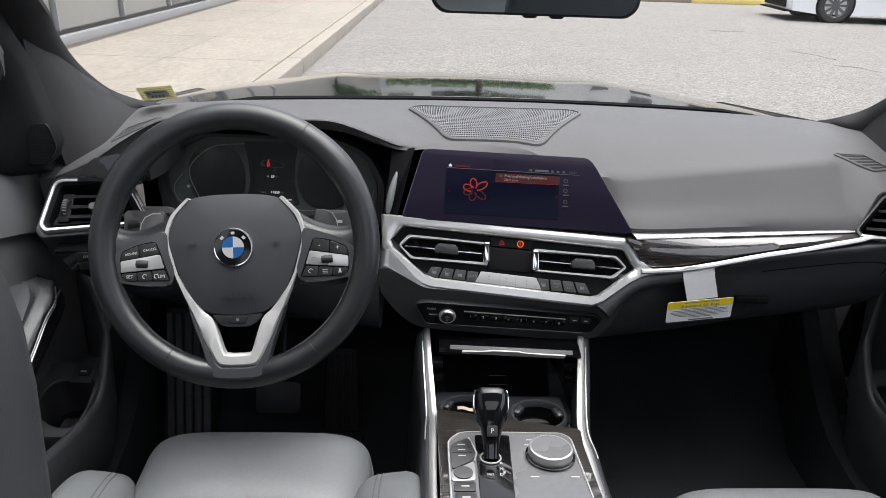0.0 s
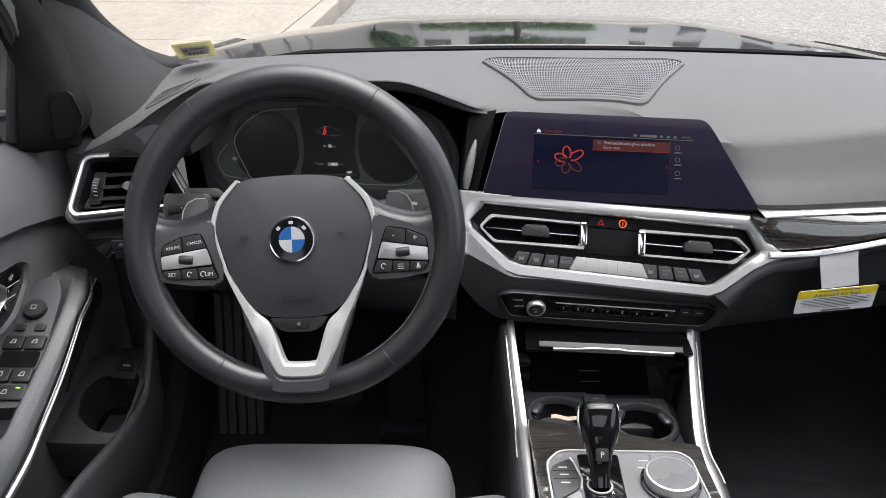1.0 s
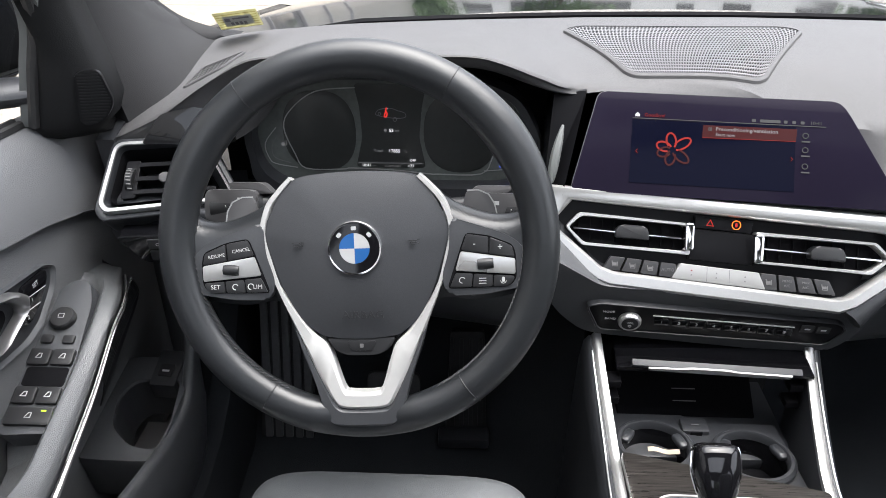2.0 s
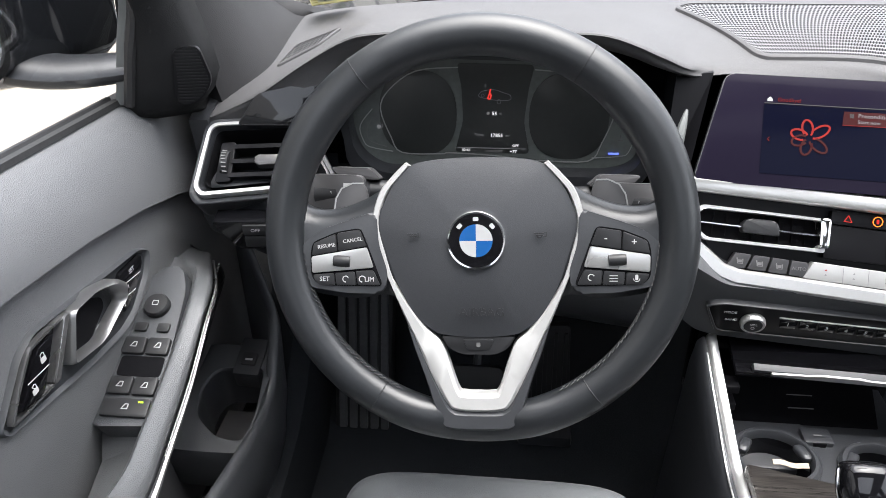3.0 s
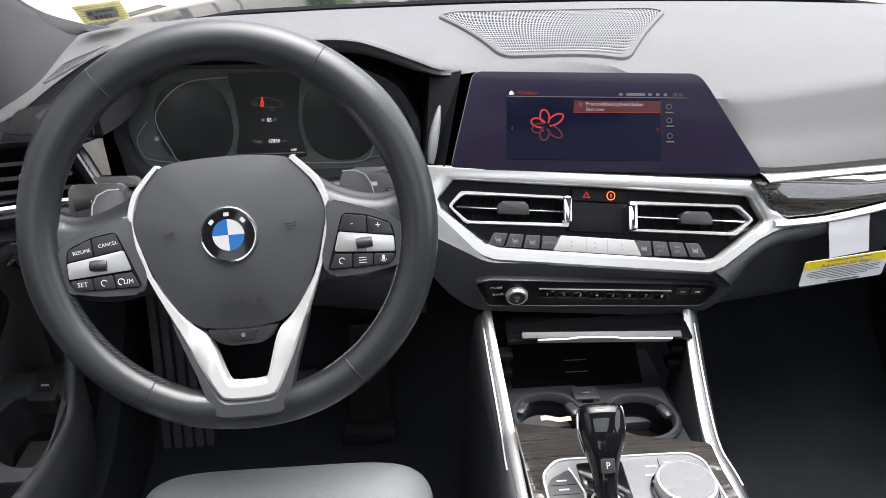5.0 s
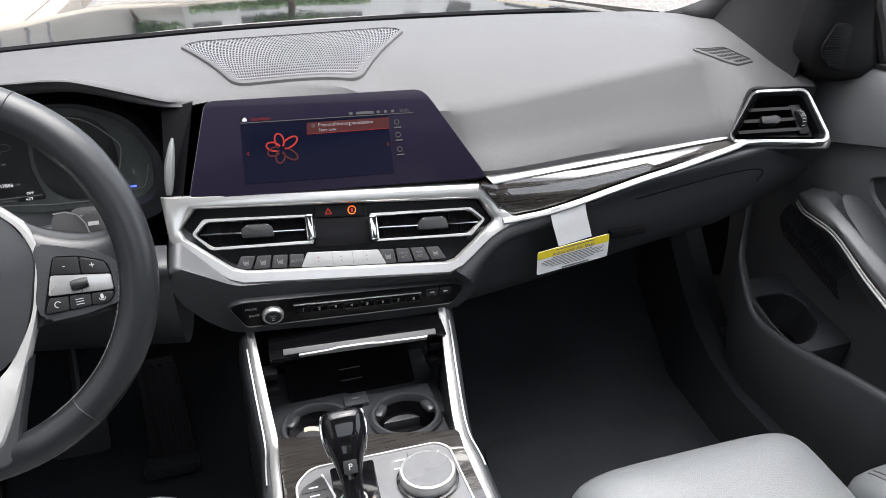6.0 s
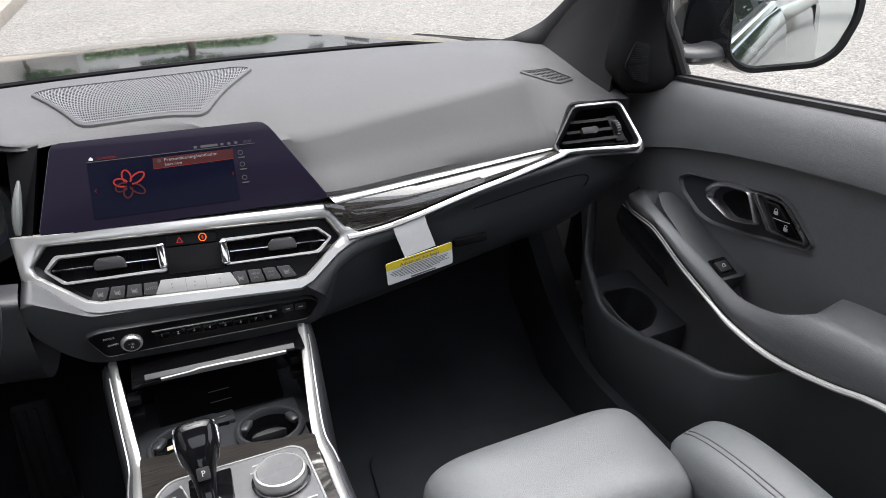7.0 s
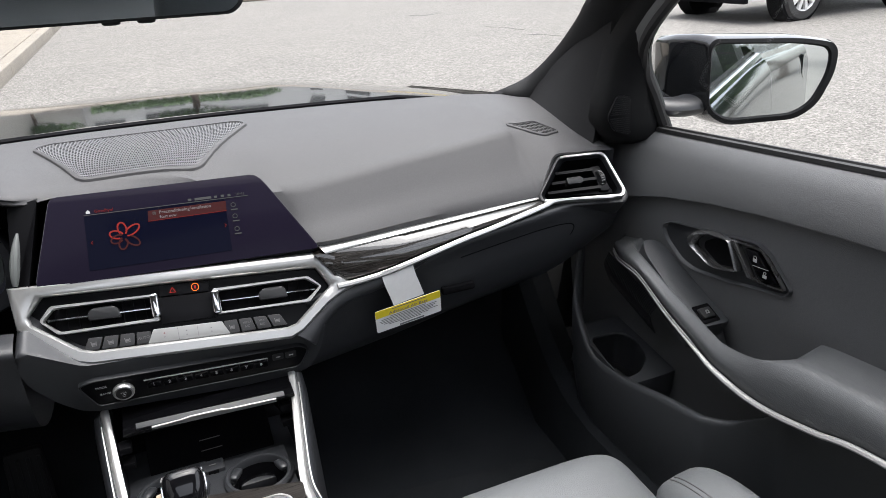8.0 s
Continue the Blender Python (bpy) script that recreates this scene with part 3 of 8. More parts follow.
# windscreen
def screen_point(x, s):
    """s: 0 at the cowl, 1 at the roof."""
    k = 1 - (abs(x) / 0.72) ** 2
    y = 1.34 + 0.20 * k + (0.56 - 1.34 - 0.05 * k) * s
    z = 0.915 + 0.0 * k + 0.43 * s + 0.03 * math.sin(math.pi * s)
    return Vector((x * (1 - 0.17 * s), y, z))


bm = bmesh.new()
loft(bm, [[screen_point(-0.72 + 1.44 * i / 24, j / 12) for j in range(13)] for i in range(25)])
ws = solo("windscreen", bm, ROUTINE_GLASS, "clear raked windscreen glass", "windscreen", "structure")
ws.visible_shadow = False

# pillars: inner trim, one each side, from the windscreen's edge to the door's
EDGE_IN = [(0.625, 1.385, 0.915), (0.642, 1.352, 0.928), (0.686, 1.33, 0.952), (0.710, 1.28, 1.002), (0.700, 1.20, 1.060), (0.672, 1.12, 1.105), (0.640, 0.98, 1.170), (0.600, 0.75, 1.275), (0.570, 0.54, 1.35)]
EDGE_OUT = [(0.735, 1.36, 0.865), (0.738, 1.33, 0.885), (0.742, 1.29, 0.935), (0.743, 1.23, 0.985), (0.736, 1.15, 1.048), (0.724, 1.06, 1.112), (0.690, 0.92, 1.192), (0.640, 0.70, 1.290), (0.600, 0.50, 1.352)]
for s, nm in ((-1, "pillar_left"), (1, "pillar_right")):
    secs = []
    for p, q in zip(spline(EDGE_IN, 5), spline(EDGE_OUT, 5)):
        m = p.lerp(q, 0.5)
        inn = Vector((-0.62, -0.75, -0.1))
        w = (q - p).length
        ring = [p + Vector((0.004, 0.012, 0.006)), p, p.lerp(q, 0.2) + inn * w * 0.12, m + inn * w * 0.17, p.lerp(q, 0.8) + inn * w * 0.10, q, q + Vector((0.03, 0.02, 0.01)), m + Vector((0.03, 0.04, 0.02))]
        secs.append([(s * v.x, v.y, v.z) for v in ring])
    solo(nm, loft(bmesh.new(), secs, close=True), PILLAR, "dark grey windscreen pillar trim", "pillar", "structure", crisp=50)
    low = [(0.652, 1.405, 0.915), (0.662, 1.33, 0.900), (0.665, 1.25, 0.893), (0.672, 1.18, 0.880), (0.686, 1.125, 0.865)]
    if s < 0:
        low = [(0.622, 1.405, 0.920), (0.632, 1.33, 0.912), (0.642, 1.25, 0.900), (0.655, 1.190, 0.886), (0.694, 1.150, 0.862)]
    high = [(0.648, 1.362, 0.930), (0.689, 1.335, 0.956), (0.714, 1.285, 1.004), (0.716, 1.21, 1.052), (0.720, 1.13, 1.090)]
    secs = []
    for p, q in zip(spline(low, 4), spline(high, 4)):
        ring = [p, p.lerp(q, 0.3) + Vector((0.006, 0.004, 0)), p.lerp(q, 0.7) + Vector((0.006, 0.004, 0)), q, q + Vector((0.02, 0.01, 0)), p + Vector((0.02, 0.01, 0))]
        secs.append([(s * v.x, v.y, v.z) for v in ring])
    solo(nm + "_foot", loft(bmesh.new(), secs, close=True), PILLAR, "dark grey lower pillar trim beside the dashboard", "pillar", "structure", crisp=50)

# rear shell that closes the cabin behind the camera
for s, nm in ((-1, "left"), (1, "right")):
    wall_strip("pillar_middle_" + nm, [[(s * (x0 + a), y, z) for a, y in ((0, -0.12), (0.05, -0.12), (0.05, 0.03), (0, 0.03))] for x0, z in ((0.74, 0.3), (0.74, 0.9), (0.56, 1.33))], HARD, "dark door pillar trim beside the front seat", "pillar")
    wall_strip("wall_rear_" + nm, [[(s * x, y, z) for y, z in ((-1.5, 0.2), (-0.12, 0.2), (-0.12, 0.92), (-1.5, 0.96))] for x in (0.74, 0.80)], SOFT_LOW, "dark rear door trim", "wall")
    wall_strip("pillar_rear_" + nm, [[(s * (x0 + a), y, z) for a, y in ((0, y0), (0.06, y0), (0.06, y0 + 0.35), (0, y0 + 0.35))] for x0, y0, z in ((0.74, -1.5, 0.95), (0.55, -1.2, 1.31))], HEADLINER, "grey rear pillar trim", "pillar")
bm = bmesh.new()
rbox(bm, (0, -1.5, 0.58), (1.5, 0.06, 0.78), 0.01)
solo("wall_south", bm, SOFT_LOW, "dark panel behind the rear bench", "wall", "structure")
bm = bmesh.new()
pillow(bm, pose(0, -0.75, 0.42), 0.66, 0.28, 0.10)
pillow(bm, pose(0, -1.10, 0.72, 68), 0.66, 0.32, 0.10)
solo("rear_bench", bm, SEAT, "grey leather rear bench seat", "bench seat")


from mathutils.bvhtree import BVHTree

# ---- dashboard ----
dash = thing("dashboard", (0, 1.2, 0.6), "dark grey soft-touch car dashboard with silver trim", "dashboard")
# stations across the car: x, then (y, z) of rear edge, back, top, crease or hood lip, face, foot, return
STATIONS = [
    (-0.712, (1.33, 0.900), (1.26, 0.886), (1.20, 0.872), (1.130, 0.861), (1.124, 0.856), (1.125, 0.848), (1.130, 0.834)),
    (-0.686, (1.335, 0.912), (1.27, 0.900), (1.20, 0.885), (1.130, 0.872), (1.123, 0.866), (1.125, 0.857), (1.130, 0.838)),
    (-0.636, (1.355, 0.924), (1.29, 0.917), (1.21, 0.903), (1.127, 0.896), (1.120, 0.890), (1.123, 0.880), (1.127, 0.850)),
    (-0.585, (1.375, 0.928), (1.31, 0.927), (1.22, 0.924), (1.118, 0.927), (1.111, 0.925), (1.116, 0.908), (1.122, 0.850)),
    (-0.535, (1.39, 0.929), (1.32, 0.935), (1.23, 0.945), (1.116, 0.957), (1.110, 0.949), (1.122, 0.932), (1.16, 0.870)),
    (-0.50, (1.40, 0.930), (1.32, 0.937), (1.23, 0.950), (1.116, 0.964), (1.110, 0.957), (1.126, 0.942), (1.24, 0.915)),
    (-0.44, (1.415, 0.930), (1.33, 0.938), (1.23, 0.951), (1.115, 0.966), (1.110, 0.960), (1.130, 0.946), (1.24, 0.920)),
    (-0.32, (1.435, 0.930), (1.33, 0.938), (1.23, 0.951), (1.115, 0.966), (1.110, 0.960), (1.130, 0.946), (1.24, 0.920)),
    (-0.275, (1.44, 0.930), (1.335, 0.937), (1.23, 0.950), (1.114, 0.965), (1.109, 0.959), (1.130, 0.945), (1.24, 0.915)),
    (-0.245, (1.443, 0.930), (1.34, 0.936), (1.235, 0.945), (1.120, 0.956), (1.115, 0.950), (1.136, 0.936), (1.24, 0.910)),
    (-0.205, (1.446, 0.930), (1.34, 0.934), (1.24, 0.938), (1.142, 0.936), (1.137, 0.929), (1.152, 0.917), (1.24, 0.905)),
    (-0.165, (1.45, 0.930), (1.34, 0.932), (1.24, 0.930), (1.166, 0.917), (1.160, 0.911), (1.166, 0.904), (1.24, 0.895)),
    (-0.10, (1.455, 0.930), (1.34, 0.932), (1.24, 0.927), (1.180, 0.917), (1.165, 0.911), (1.165, 0.905), (1.24, 0.895)),
    (0.02, (1.456, 0.930), (1.34, 0.932), (1.24, 0.927), (1.168, 0.914), (1.150, 0.890), (1.140, 0.860), (1.21, 0.85)),
    (0.10, (1.455, 0.930), (1.34, 0.932), (1.225, 0.922), (1.133, 0.886), (1.128, 0.850), (1.110, 0.812), (1.18, 0.805)),
    (0.155, (1.45, 0.930), (1.34, 0.932), (1.208, 0.919), (1.117, 0.8825), (1.102, 0.848), (1.084, 0.812), (1.16, 0.805)),
    (0.205, (1.445, 0.930), (1.33, 0.931), (1.208, 0.918), (1.116, 0.884), (1.087, 0.846), (1.060, 0.812), (1.16, 0.805)),
    (0.36, (1.425, 0.930), (1.32, 0.930), (1.225, 0.920), (1.132, 0.8955), (1.102, 0.855), (1.072, 0.812), (1.16, 0.805)),
    (0.53, (1.39, 0.929), (1.30, 0.926), (1.24, 0.917), (1.172, 0.901), (1.128, 0.857), (1.085, 0.812), (1.16, 0.805)),
    (0.562, (1.383, 0.929), (1.296, 0.924), (1.243, 0.916), (1.182, 0.900), (1.133, 0.861), (1.083, 0.817), (1.17, 0.812)),
    (0.586, (1.375, 0.928), (1.29, 0.922), (1.242, 0.913), (1.184, 0.897), (1.143, 0.872), (1.101, 0.841), (1.18, 0.835)),
    (0.611, (1.366, 0.927), (1.283, 0.918), (1.232, 0.909), (1.178, 0.893), (1.146, 0.880), (1.119, 0.8635), (1.18, 0.855)),
    (0.648, (1.350, 0.924), (1.272, 0.913), (1.216, 0.902), (1.160, 0.886), (1.134, 0.876), (1.115, 0.8640), (1.17, 0.855)),
    (0.685, (1.335, 0.920), (1.26, 0.908), (1.20, 0.895), (1.140, 0.878), (1.120, 0.871), (1.112, 0.864), (1.17, 0.855)),
    (0.712, (1.33, 0.908), (1.26, 0.895), (1.20, 0.886), (1.125, 0.871), (1.112, 0.866), (1.110, 0.862), (1.16, 0.855)),
]


def dash_secs(a=-1.0, b=1.0, sub=5):
    cols = []
    for k in range(7):
        cols.append(spline([(st[0], *st[1 + k]) for st in STATIONS], sub))
    secs = []
    for i in range(len(cols[0])):
        if a <= cols[0][i].x <= b:
            if cols[0][i].x < -0.17:
                secs.append(spline([c[i] for c in cols], 4))
            else:
                secs.append(spline([c[i] for c in cols[:4]], 4) + spline([c[i] for c in cols[3:]], 4)[1:])
    return secs


pad_bm = loft(bmesh.new(), dash_secs())
PAD = BVHTree.FromBMesh(pad_bm)
part("upper_pad", pad_bm, SOFT, dash, "dark grey grained soft pad", crisp=40)


def dash_height(x, y):
    """Height of the pad's top."""
    hit = PAD.ray_cast(Vector((x, y, 1.2)), Vector((0, 0, -1)))[0]
    return hit.z if hit else 0.92


def perforated(top, bottom, nu, nv, hole=0.62, lift=0.0036, thick=0.0012):
    """A pierced sheet that lies on the pad between a back and a front line in plan, with staggered round holes."""
    bm = bmesh.new()

    def along(pts, u):
        lens = [(Vector(q) - Vector(p)).length for p, q in zip(pts, pts[1:])]
        d = min(max(u, 0.0), 1.0) * sum(lens)
        for p, q, w in zip(pts, pts[1:], lens):
            if d <= w + 1e-9:
                return Vector(p).lerp(Vector(q), d / w)
            d -= w
        return Vector(pts[-1])

    def at(u, v, dz=0.0):
        p = along(top, u).lerp(along(bottom, u), v)
        return Vector((p.x, p.y, dash_height(p.x, p.y) + lift + dz))
    for j in range(nv):
        off = 0.5 if j % 2 else 0.0
        for i in range(nu + 1):
            u0, u1 = max((i - off) / nu, 0.0), min((i + 1 - off) / nu, 1.0)
            if u1 - u0 < 0.3 / nu:
                continue
            v0, v1 = j / nv, (j + 1) / nv
            um, vm = (u0 + u1) / 2, (v0 + v1) / 2
            hu, hv = (u1 - u0) / 2, (v1 - v0) / 2
            ring_o = [(um + hu * a, vm + hv * b) for a, b in ((-1, -1), (0, -1), (1, -1), (1, 0), (1, 1), (0, 1), (-1, 1), (-1, 0))]
            ring_i = [(um + hu * hole * math.cos(t), vm + hv * hole * math.sin(t)) for t in [math.pi * (1.25 + 0.25 * k) for k in range(8)]]
            o = [bm.verts.new(at(*q)) for q in ring_o]
            n = [bm.verts.new(at(*q)) for q in ring_i]
            w = [bm.verts.new(at(*q, -thick)) for q in ring_i]
            for k in range(8):
                bm.faces.new((o[k], o[(k + 1) % 8], n[(k + 1) % 8], n[k]))
                bm.faces.new((n[k], n[(k + 1) % 8], w[(k + 1) % 8], w[k]))
    return bm


def pad_patch(corners, lift, n=12, grow=0.0):
    a, b, c, d = [Vector(q) for q in corners]
    m = (a + b + c + d) / 4
    a, b, c, d = [q + (q - m).normalized() * grow for q in (a, b, c, d)]
    secs = []
    for i in range(n + 1):
        s = []
        for j in range(7):
            p = a.lerp(b, i / n).lerp(d.lerp(c, i / n), j / 6)
            s.append((p.x, p.y, dash_height(p.x, p.y) + lift))
        secs.append(s)
    return loft(bmesh.new(), secs)


def pad_rim(corners, w, lift, r=0.012):
    """A flat raised frame round a grille on the pad."""
    pts = rounded([tuple(q) for q in corners], r, 3)
    dense = []
    for i, p in enumerate(pts):
        q = pts[(i + 1) % len(pts)]
        k = max(1, int((Vector(p) - Vector(q)).length / 0.012))
        dense += [Vector(p).lerp(Vector(q), j / k) for j in range(k)]
    m = sum(dense, Vector((0, 0))) / len(dense)
    secs = []
    for i, p in enumerate(dense):
        d = (dense[(i + 1) % len(dense)] - dense[i - 1]).normalized()
        nrm = Vector((d.y, -d.x))
        if nrm.dot(p - m) < 0:
            nrm = -nrm
        secs.append([Vector((q.x, q.y, dash_height(q.x, q.y) + h)) for q, h in ((p + nrm * w, -0.001), (p + nrm * w * 0.8, lift * 0.7), (p + nrm * w * 0.3, lift), (p, lift), (p - nrm * 0.0006, -0.001))])
    return loft(bmesh.new(), secs, close=True, ring=True)


SPK_BACK = ((-0.156, 1.352), (-0.150, 1.362), (-0.136, 1.372), (0.134, 1.366), (0.147, 1.358), (0.154, 1.347))
SPK_FRONT = ((-0.097, 1.199), (-0.088, 1.190), (0.052, 1.187), (0.063, 1.196))
spk = part("speaker_grille", perforated(SPK_BACK, SPK_FRONT, 62, 22, 0.84), GRILLE, dash, "pale grey pierced loudspeaker grille")
tagged(spk, kind="stuff")
# black sheet on the pad, painted shade seen through the holes
part("speaker_shade_sheet", pad_patch((SPK_BACK[0], SPK_BACK[-1], SPK_FRONT[-1], SPK_FRONT[0]), 0.0012, n=24, grow=-0.001), SHADE_BLACK, dash, "near-black sheet painting the shade in the grille holes")
part("speaker_rim", pad_rim(SPK_BACK + SPK_FRONT[::-1], 0.0055, 0.0048, r=0.006), SOFT, dash, "raised soft frame round the grille")
for s in (-1, 1):
    cs = [(0.566, 1.203), (0.621, 1.209), (0.647, 1.172), (0.618, 1.166)] if s > 0 else [(-0.576, 1.254), (-0.628, 1.240), (-0.638, 1.194), (-0.592, 1.206)]
    part("defroster_grille", perforated(cs[:2], (cs[3], cs[2]), 8, 5, 0.86, lift=0.0020, thick=0.0002), SOFT, dash, "small pierced side defroster grille")
    # same painted shade beneath the defroster holes
    part("defroster_shade_sheet", pad_patch(cs, 0.0008, grow=-0.001), SHADE_BLACK, dash)
    part("defroster_rim", pad_rim(cs, 0.0035, 0.0032, r=0.004), SOFT, dash)

# closed ends of the dashboard beside the doors
for s in (-1, 1):
    bm = bmesh.new()
    loft(bm, [[(s * x, y, z) for y, z in ((1.115, 0.862), (1.20, 0.884), (1.33, 0.902), (1.36, 0.86), (1.36, 0.78), (1.125, 0.78))] for x in (0.702, 0.724)], close=True)
    part("end_cap", bm, HARD, dash)

# lower dash and glovebox
for s, x0, x1 in ((1, 0.160, 0.712), (-1, 0.20, 0.712)):
    secs = []
    for i in range(13):
        x = x0 + (x1 - x0) * i / 12
        zt = 0.770 + (x - 0.217) * 0.085
        yt = 1.020 + (x - 0.217) * 0.085
        r = max(0.0, (x - 0.60) / 0.135)
        if s > 0:
            e = min(1.0, max(0.0, (0.44 - x) / 0.16))
            e = e * e * (3 - 2 * e)
            zt, yt = zt - 0.020 * e, yt + 0.022 * e
        prof = [(yt + 0.05, zt + 0.004), (yt + 0.011, zt - 0.004), (yt + 0.013, zt - 0.03), (yt + 0.021, zt - 0.085 + 0.03 * r), (yt + 0.05, zt - 0.135 + 0.05 * r), (yt + 0.16, zt - 0.175 + 0.05 * r), (yt + 0.40, zt - 0.18)]
        secs.append(spline([(s * x, y, z) for y, z in prof], 4))
    if s == 1:
        gb = part("glovebox_lid", loft(bmesh.new(), secs), HARD, dash, "black glovebox lid with a small latch", crisp=60)
        bm = bmesh.new()
        rbox(bm, (0.398, 1.055, 0.702), (0.055, 0.012, 0.012), 0.004)
        part("latch", bm, SHADE_BLACK, gb)
        GB = plane((0.44, 1.056, 0.73), (1, 0.085, 0.05), (0, -0.35, 1))
        part("seam", line(GB, spline([(-0.04, 0.030), (0.10, 0.036), (0.165, 0.030), (0.175, 0.01), (0.150, -0.025)], 5), 0.002, -0.001), SHADE_BLACK, gb)
    else:
        part("knee_panel", loft(bmesh.new(), secs), HARD, dash, "black panel below the steering column", crisp=60)

# wood strip and chrome line on the passenger's side
n = 24
top, rim = [], []
for i in range(n + 1):
    t = i / n
    top.append(Vector((0.195 + t * 0.371, 1.047 + 0.037 * t, 0.8045 + 0.0045 * t)))
    rim.append(Vector((0.190 + t * 0.376, 1.0565 + 0.031 * t, 0.8110 + 0.0015 * t)))
bot = [Vector(p) for p in spline([(0.2215, 1.0372, 0.7642), (0.265, 1.0367, 0.7677), (0.310, 1.0382, 0.7750), (0.362, 1.0430, 0.7838), (0.42, 1.0490, 0.7925), (0.50, 1.0590, 0.7990), (0.575, 1.0690, 0.8020)], 4)]
bm = bmesh.new()
loft(bm, [[a, a.lerp(b, 0.3) + Vector((0, -0.004, 0.002)), a.lerp(b, 0.7) + Vector((0, -0.004, 0.002)), b, b + Vector((0, 0.03, 0)), a + Vector((0, 0.03, 0))] for a, b in zip([top[0] + Vector((-0.014, 0.004, 0.0))] + top, [bot[0] + Vector((-0.014, 0.004, 0.0))] + bot)], close=True)
part("wood_trim", bm, WOOD, dash, "dark open-pored wood strip")
bm = bmesh.new()
loft(bm, [[r + Vector((0, 0.008, 0)), r, r.lerp(t, 0.25) + Vector((0, -0.0030, 0.0015)), r.lerp(t, 0.8) + Vector((0, -0.0030, 0.0015)), t + Vector((0, -0.001, 0.0004)), t + Vector((0, 0.012, 0))] for r, t in zip(rim, top)], close=True)
part("trim_line", bm, SATIN, dash, "silver strip over the wood", crisp=60)
bm = bmesh.new()
cl = [b + Vector((0, -0.0045, -0.0055 + 0.0125 * max(0.0, (k / n - 0.70) / 0.30) ** 1.6)) for k, b in enumerate(bot)]
cl += [Vector((0.600, 1.0615, 0.8085)), Vector((0.640, 1.0530, 0.8062)), Vector((0.676, 1.0450, 0.8040))]
cl = [cl[0] + Vector((-0.018, -0.001, 0.0003))] + cl
cls_ = spline(cl, 2)
tube(bm, cls_, [0.0052 - 0.0034 * max(0.0, min(1.0, (p.x - 0.56) / 0.06)) for p in cls_], 8, flat=0.8)
part("chrome_strip", bm, SATIN, dash, "satin silver strip along the wood trim")


def side_vent(s):
    """Outer air outlet in plan of the passenger's side; s mirrors it."""
    P = plane((s * 0.635, 1.083, 0.830), (s * 1, -0.155 * 1, 0.0) if s > 0 else (1, 0.155, 0), (0, 0.70, 0.714))

    def q(pts):
        return [(s * x, y) for x, y in pts]
    wide = 1.05
    inner = -0.026 if s > 0 else -0.042
    OUT = [(inner, 0.046), (0.053, 0.045), (0.0690, -0.030), (0.062, -0.041), (-0.070, -0.033), (-0.074, -0.022)]
    MID = [(inner + 0.002, 0.0410), (0.0493, 0.0400), (0.0628, -0.0280), (0.0580, -0.0352), (-0.0660, -0.0280), (-0.0695, -0.0200)]
    INN = [(inner + 0.0085, 0.0365), (0.0450, 0.0350), (0.0570, -0.0245), (0.0515, -0.0310), (-0.0570, -0.0235), (-0.0600, -0.0175)]
    OUT, MID, INN = [[(x * wide, y) for x, y in row] for row in (OUT, MID, INN)]
    vent = thing("air_vent", (s * 0.635, 1.083, 0.79), "silver-framed side air vent with black slats", "air vent", "side air vents")
    o, m, i = rounded(q(OUT), 0.012, 5), rounded(q(MID), 0.010, 5), rounded(q(INN), 0.008, 5)
    part("surround", band(bmesh.new(), P, [(x * 1.10, y * 1.16) for x, y in o], o, -0.05, -0.006, closed=True, crown=0.001), HARD, vent, "soft black surround")
    # silver on the outer, upper and lower edges, dark on the inner one
    part("frame", band(bmesh.new(), P, o[3:27], m[3:27], -0.010, 0.004, crown=0.002), SATIN, vent, "satin silver frame")
    part("inner_edge", band(bmesh.new(), P, (o[26:] + o[:4]), (m[26:] + m[:4]), -0.014, 0.003, crown=0.002), GREYBTN, vent)
    part("inner_frame", loft(bmesh.new(), [[P @ Vector((x, y, h)) for x, y in ring] for ring, h in ((m, -0.012), (m, 0.0025), (m, 0.0015), (i, -0.010), (i, -0.020))], close=True, caps=False), HARD, vent)
    # near-black backing and walls hold the duct's shade in their colour
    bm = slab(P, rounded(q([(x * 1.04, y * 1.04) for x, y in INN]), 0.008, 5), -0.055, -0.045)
    part("backing", bm, SHADE_BLACK, vent)
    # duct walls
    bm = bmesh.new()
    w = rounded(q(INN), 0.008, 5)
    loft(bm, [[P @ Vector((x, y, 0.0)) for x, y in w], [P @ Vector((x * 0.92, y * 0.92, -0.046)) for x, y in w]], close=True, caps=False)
    part("duct", bm, SHADE_BLACK, vent)
    for k, y in enumerate((0.018, 0.001, -0.015)):
        xl, xr = -0.036 - 0.011 * k, 0.030 + 0.003 * k
        bm = slab(P, rounded(q([(xl, y - 0.0024), (xr, y - 0.0024), (xr, y + 0.0024), (xl, y + 0.0024)]), 0.001, 1), -0.030, -0.004)
        part("slat", bm, RECESS, vent)
    bm = slab(P, rounded(q([(-0.022, -0.006), (0.004, -0.006), (0.007, 0.0), (0.004, 0.006), (-0.022, 0.006)]), 0.003, 3), -0.012, 0.001, 0.002)
    part("tab", bm, GREYBTN if s < 0 else BUTTON, vent, "grey vane tab" if s < 0 else "black vane tab")
    bm = slab(P, rounded(q([(0.028, 0.024), (0.044, 0.024), (0.051, -0.022), (0.034, -0.022)]), 0.003, 3), -0.03, -0.006, 0.001)
    part("wheel_plate", bm, RECESS, vent)
    W = P @ pose(s * 0.0395, 0.001, -0.0105, 0, 90, s * 8)
    bm = bmesh.new()
    lathe(bm, W, [(0.004, -0.0042), (0.014, -0.004), (0.014, 0.004), (0.004, 0.0042)], 24)
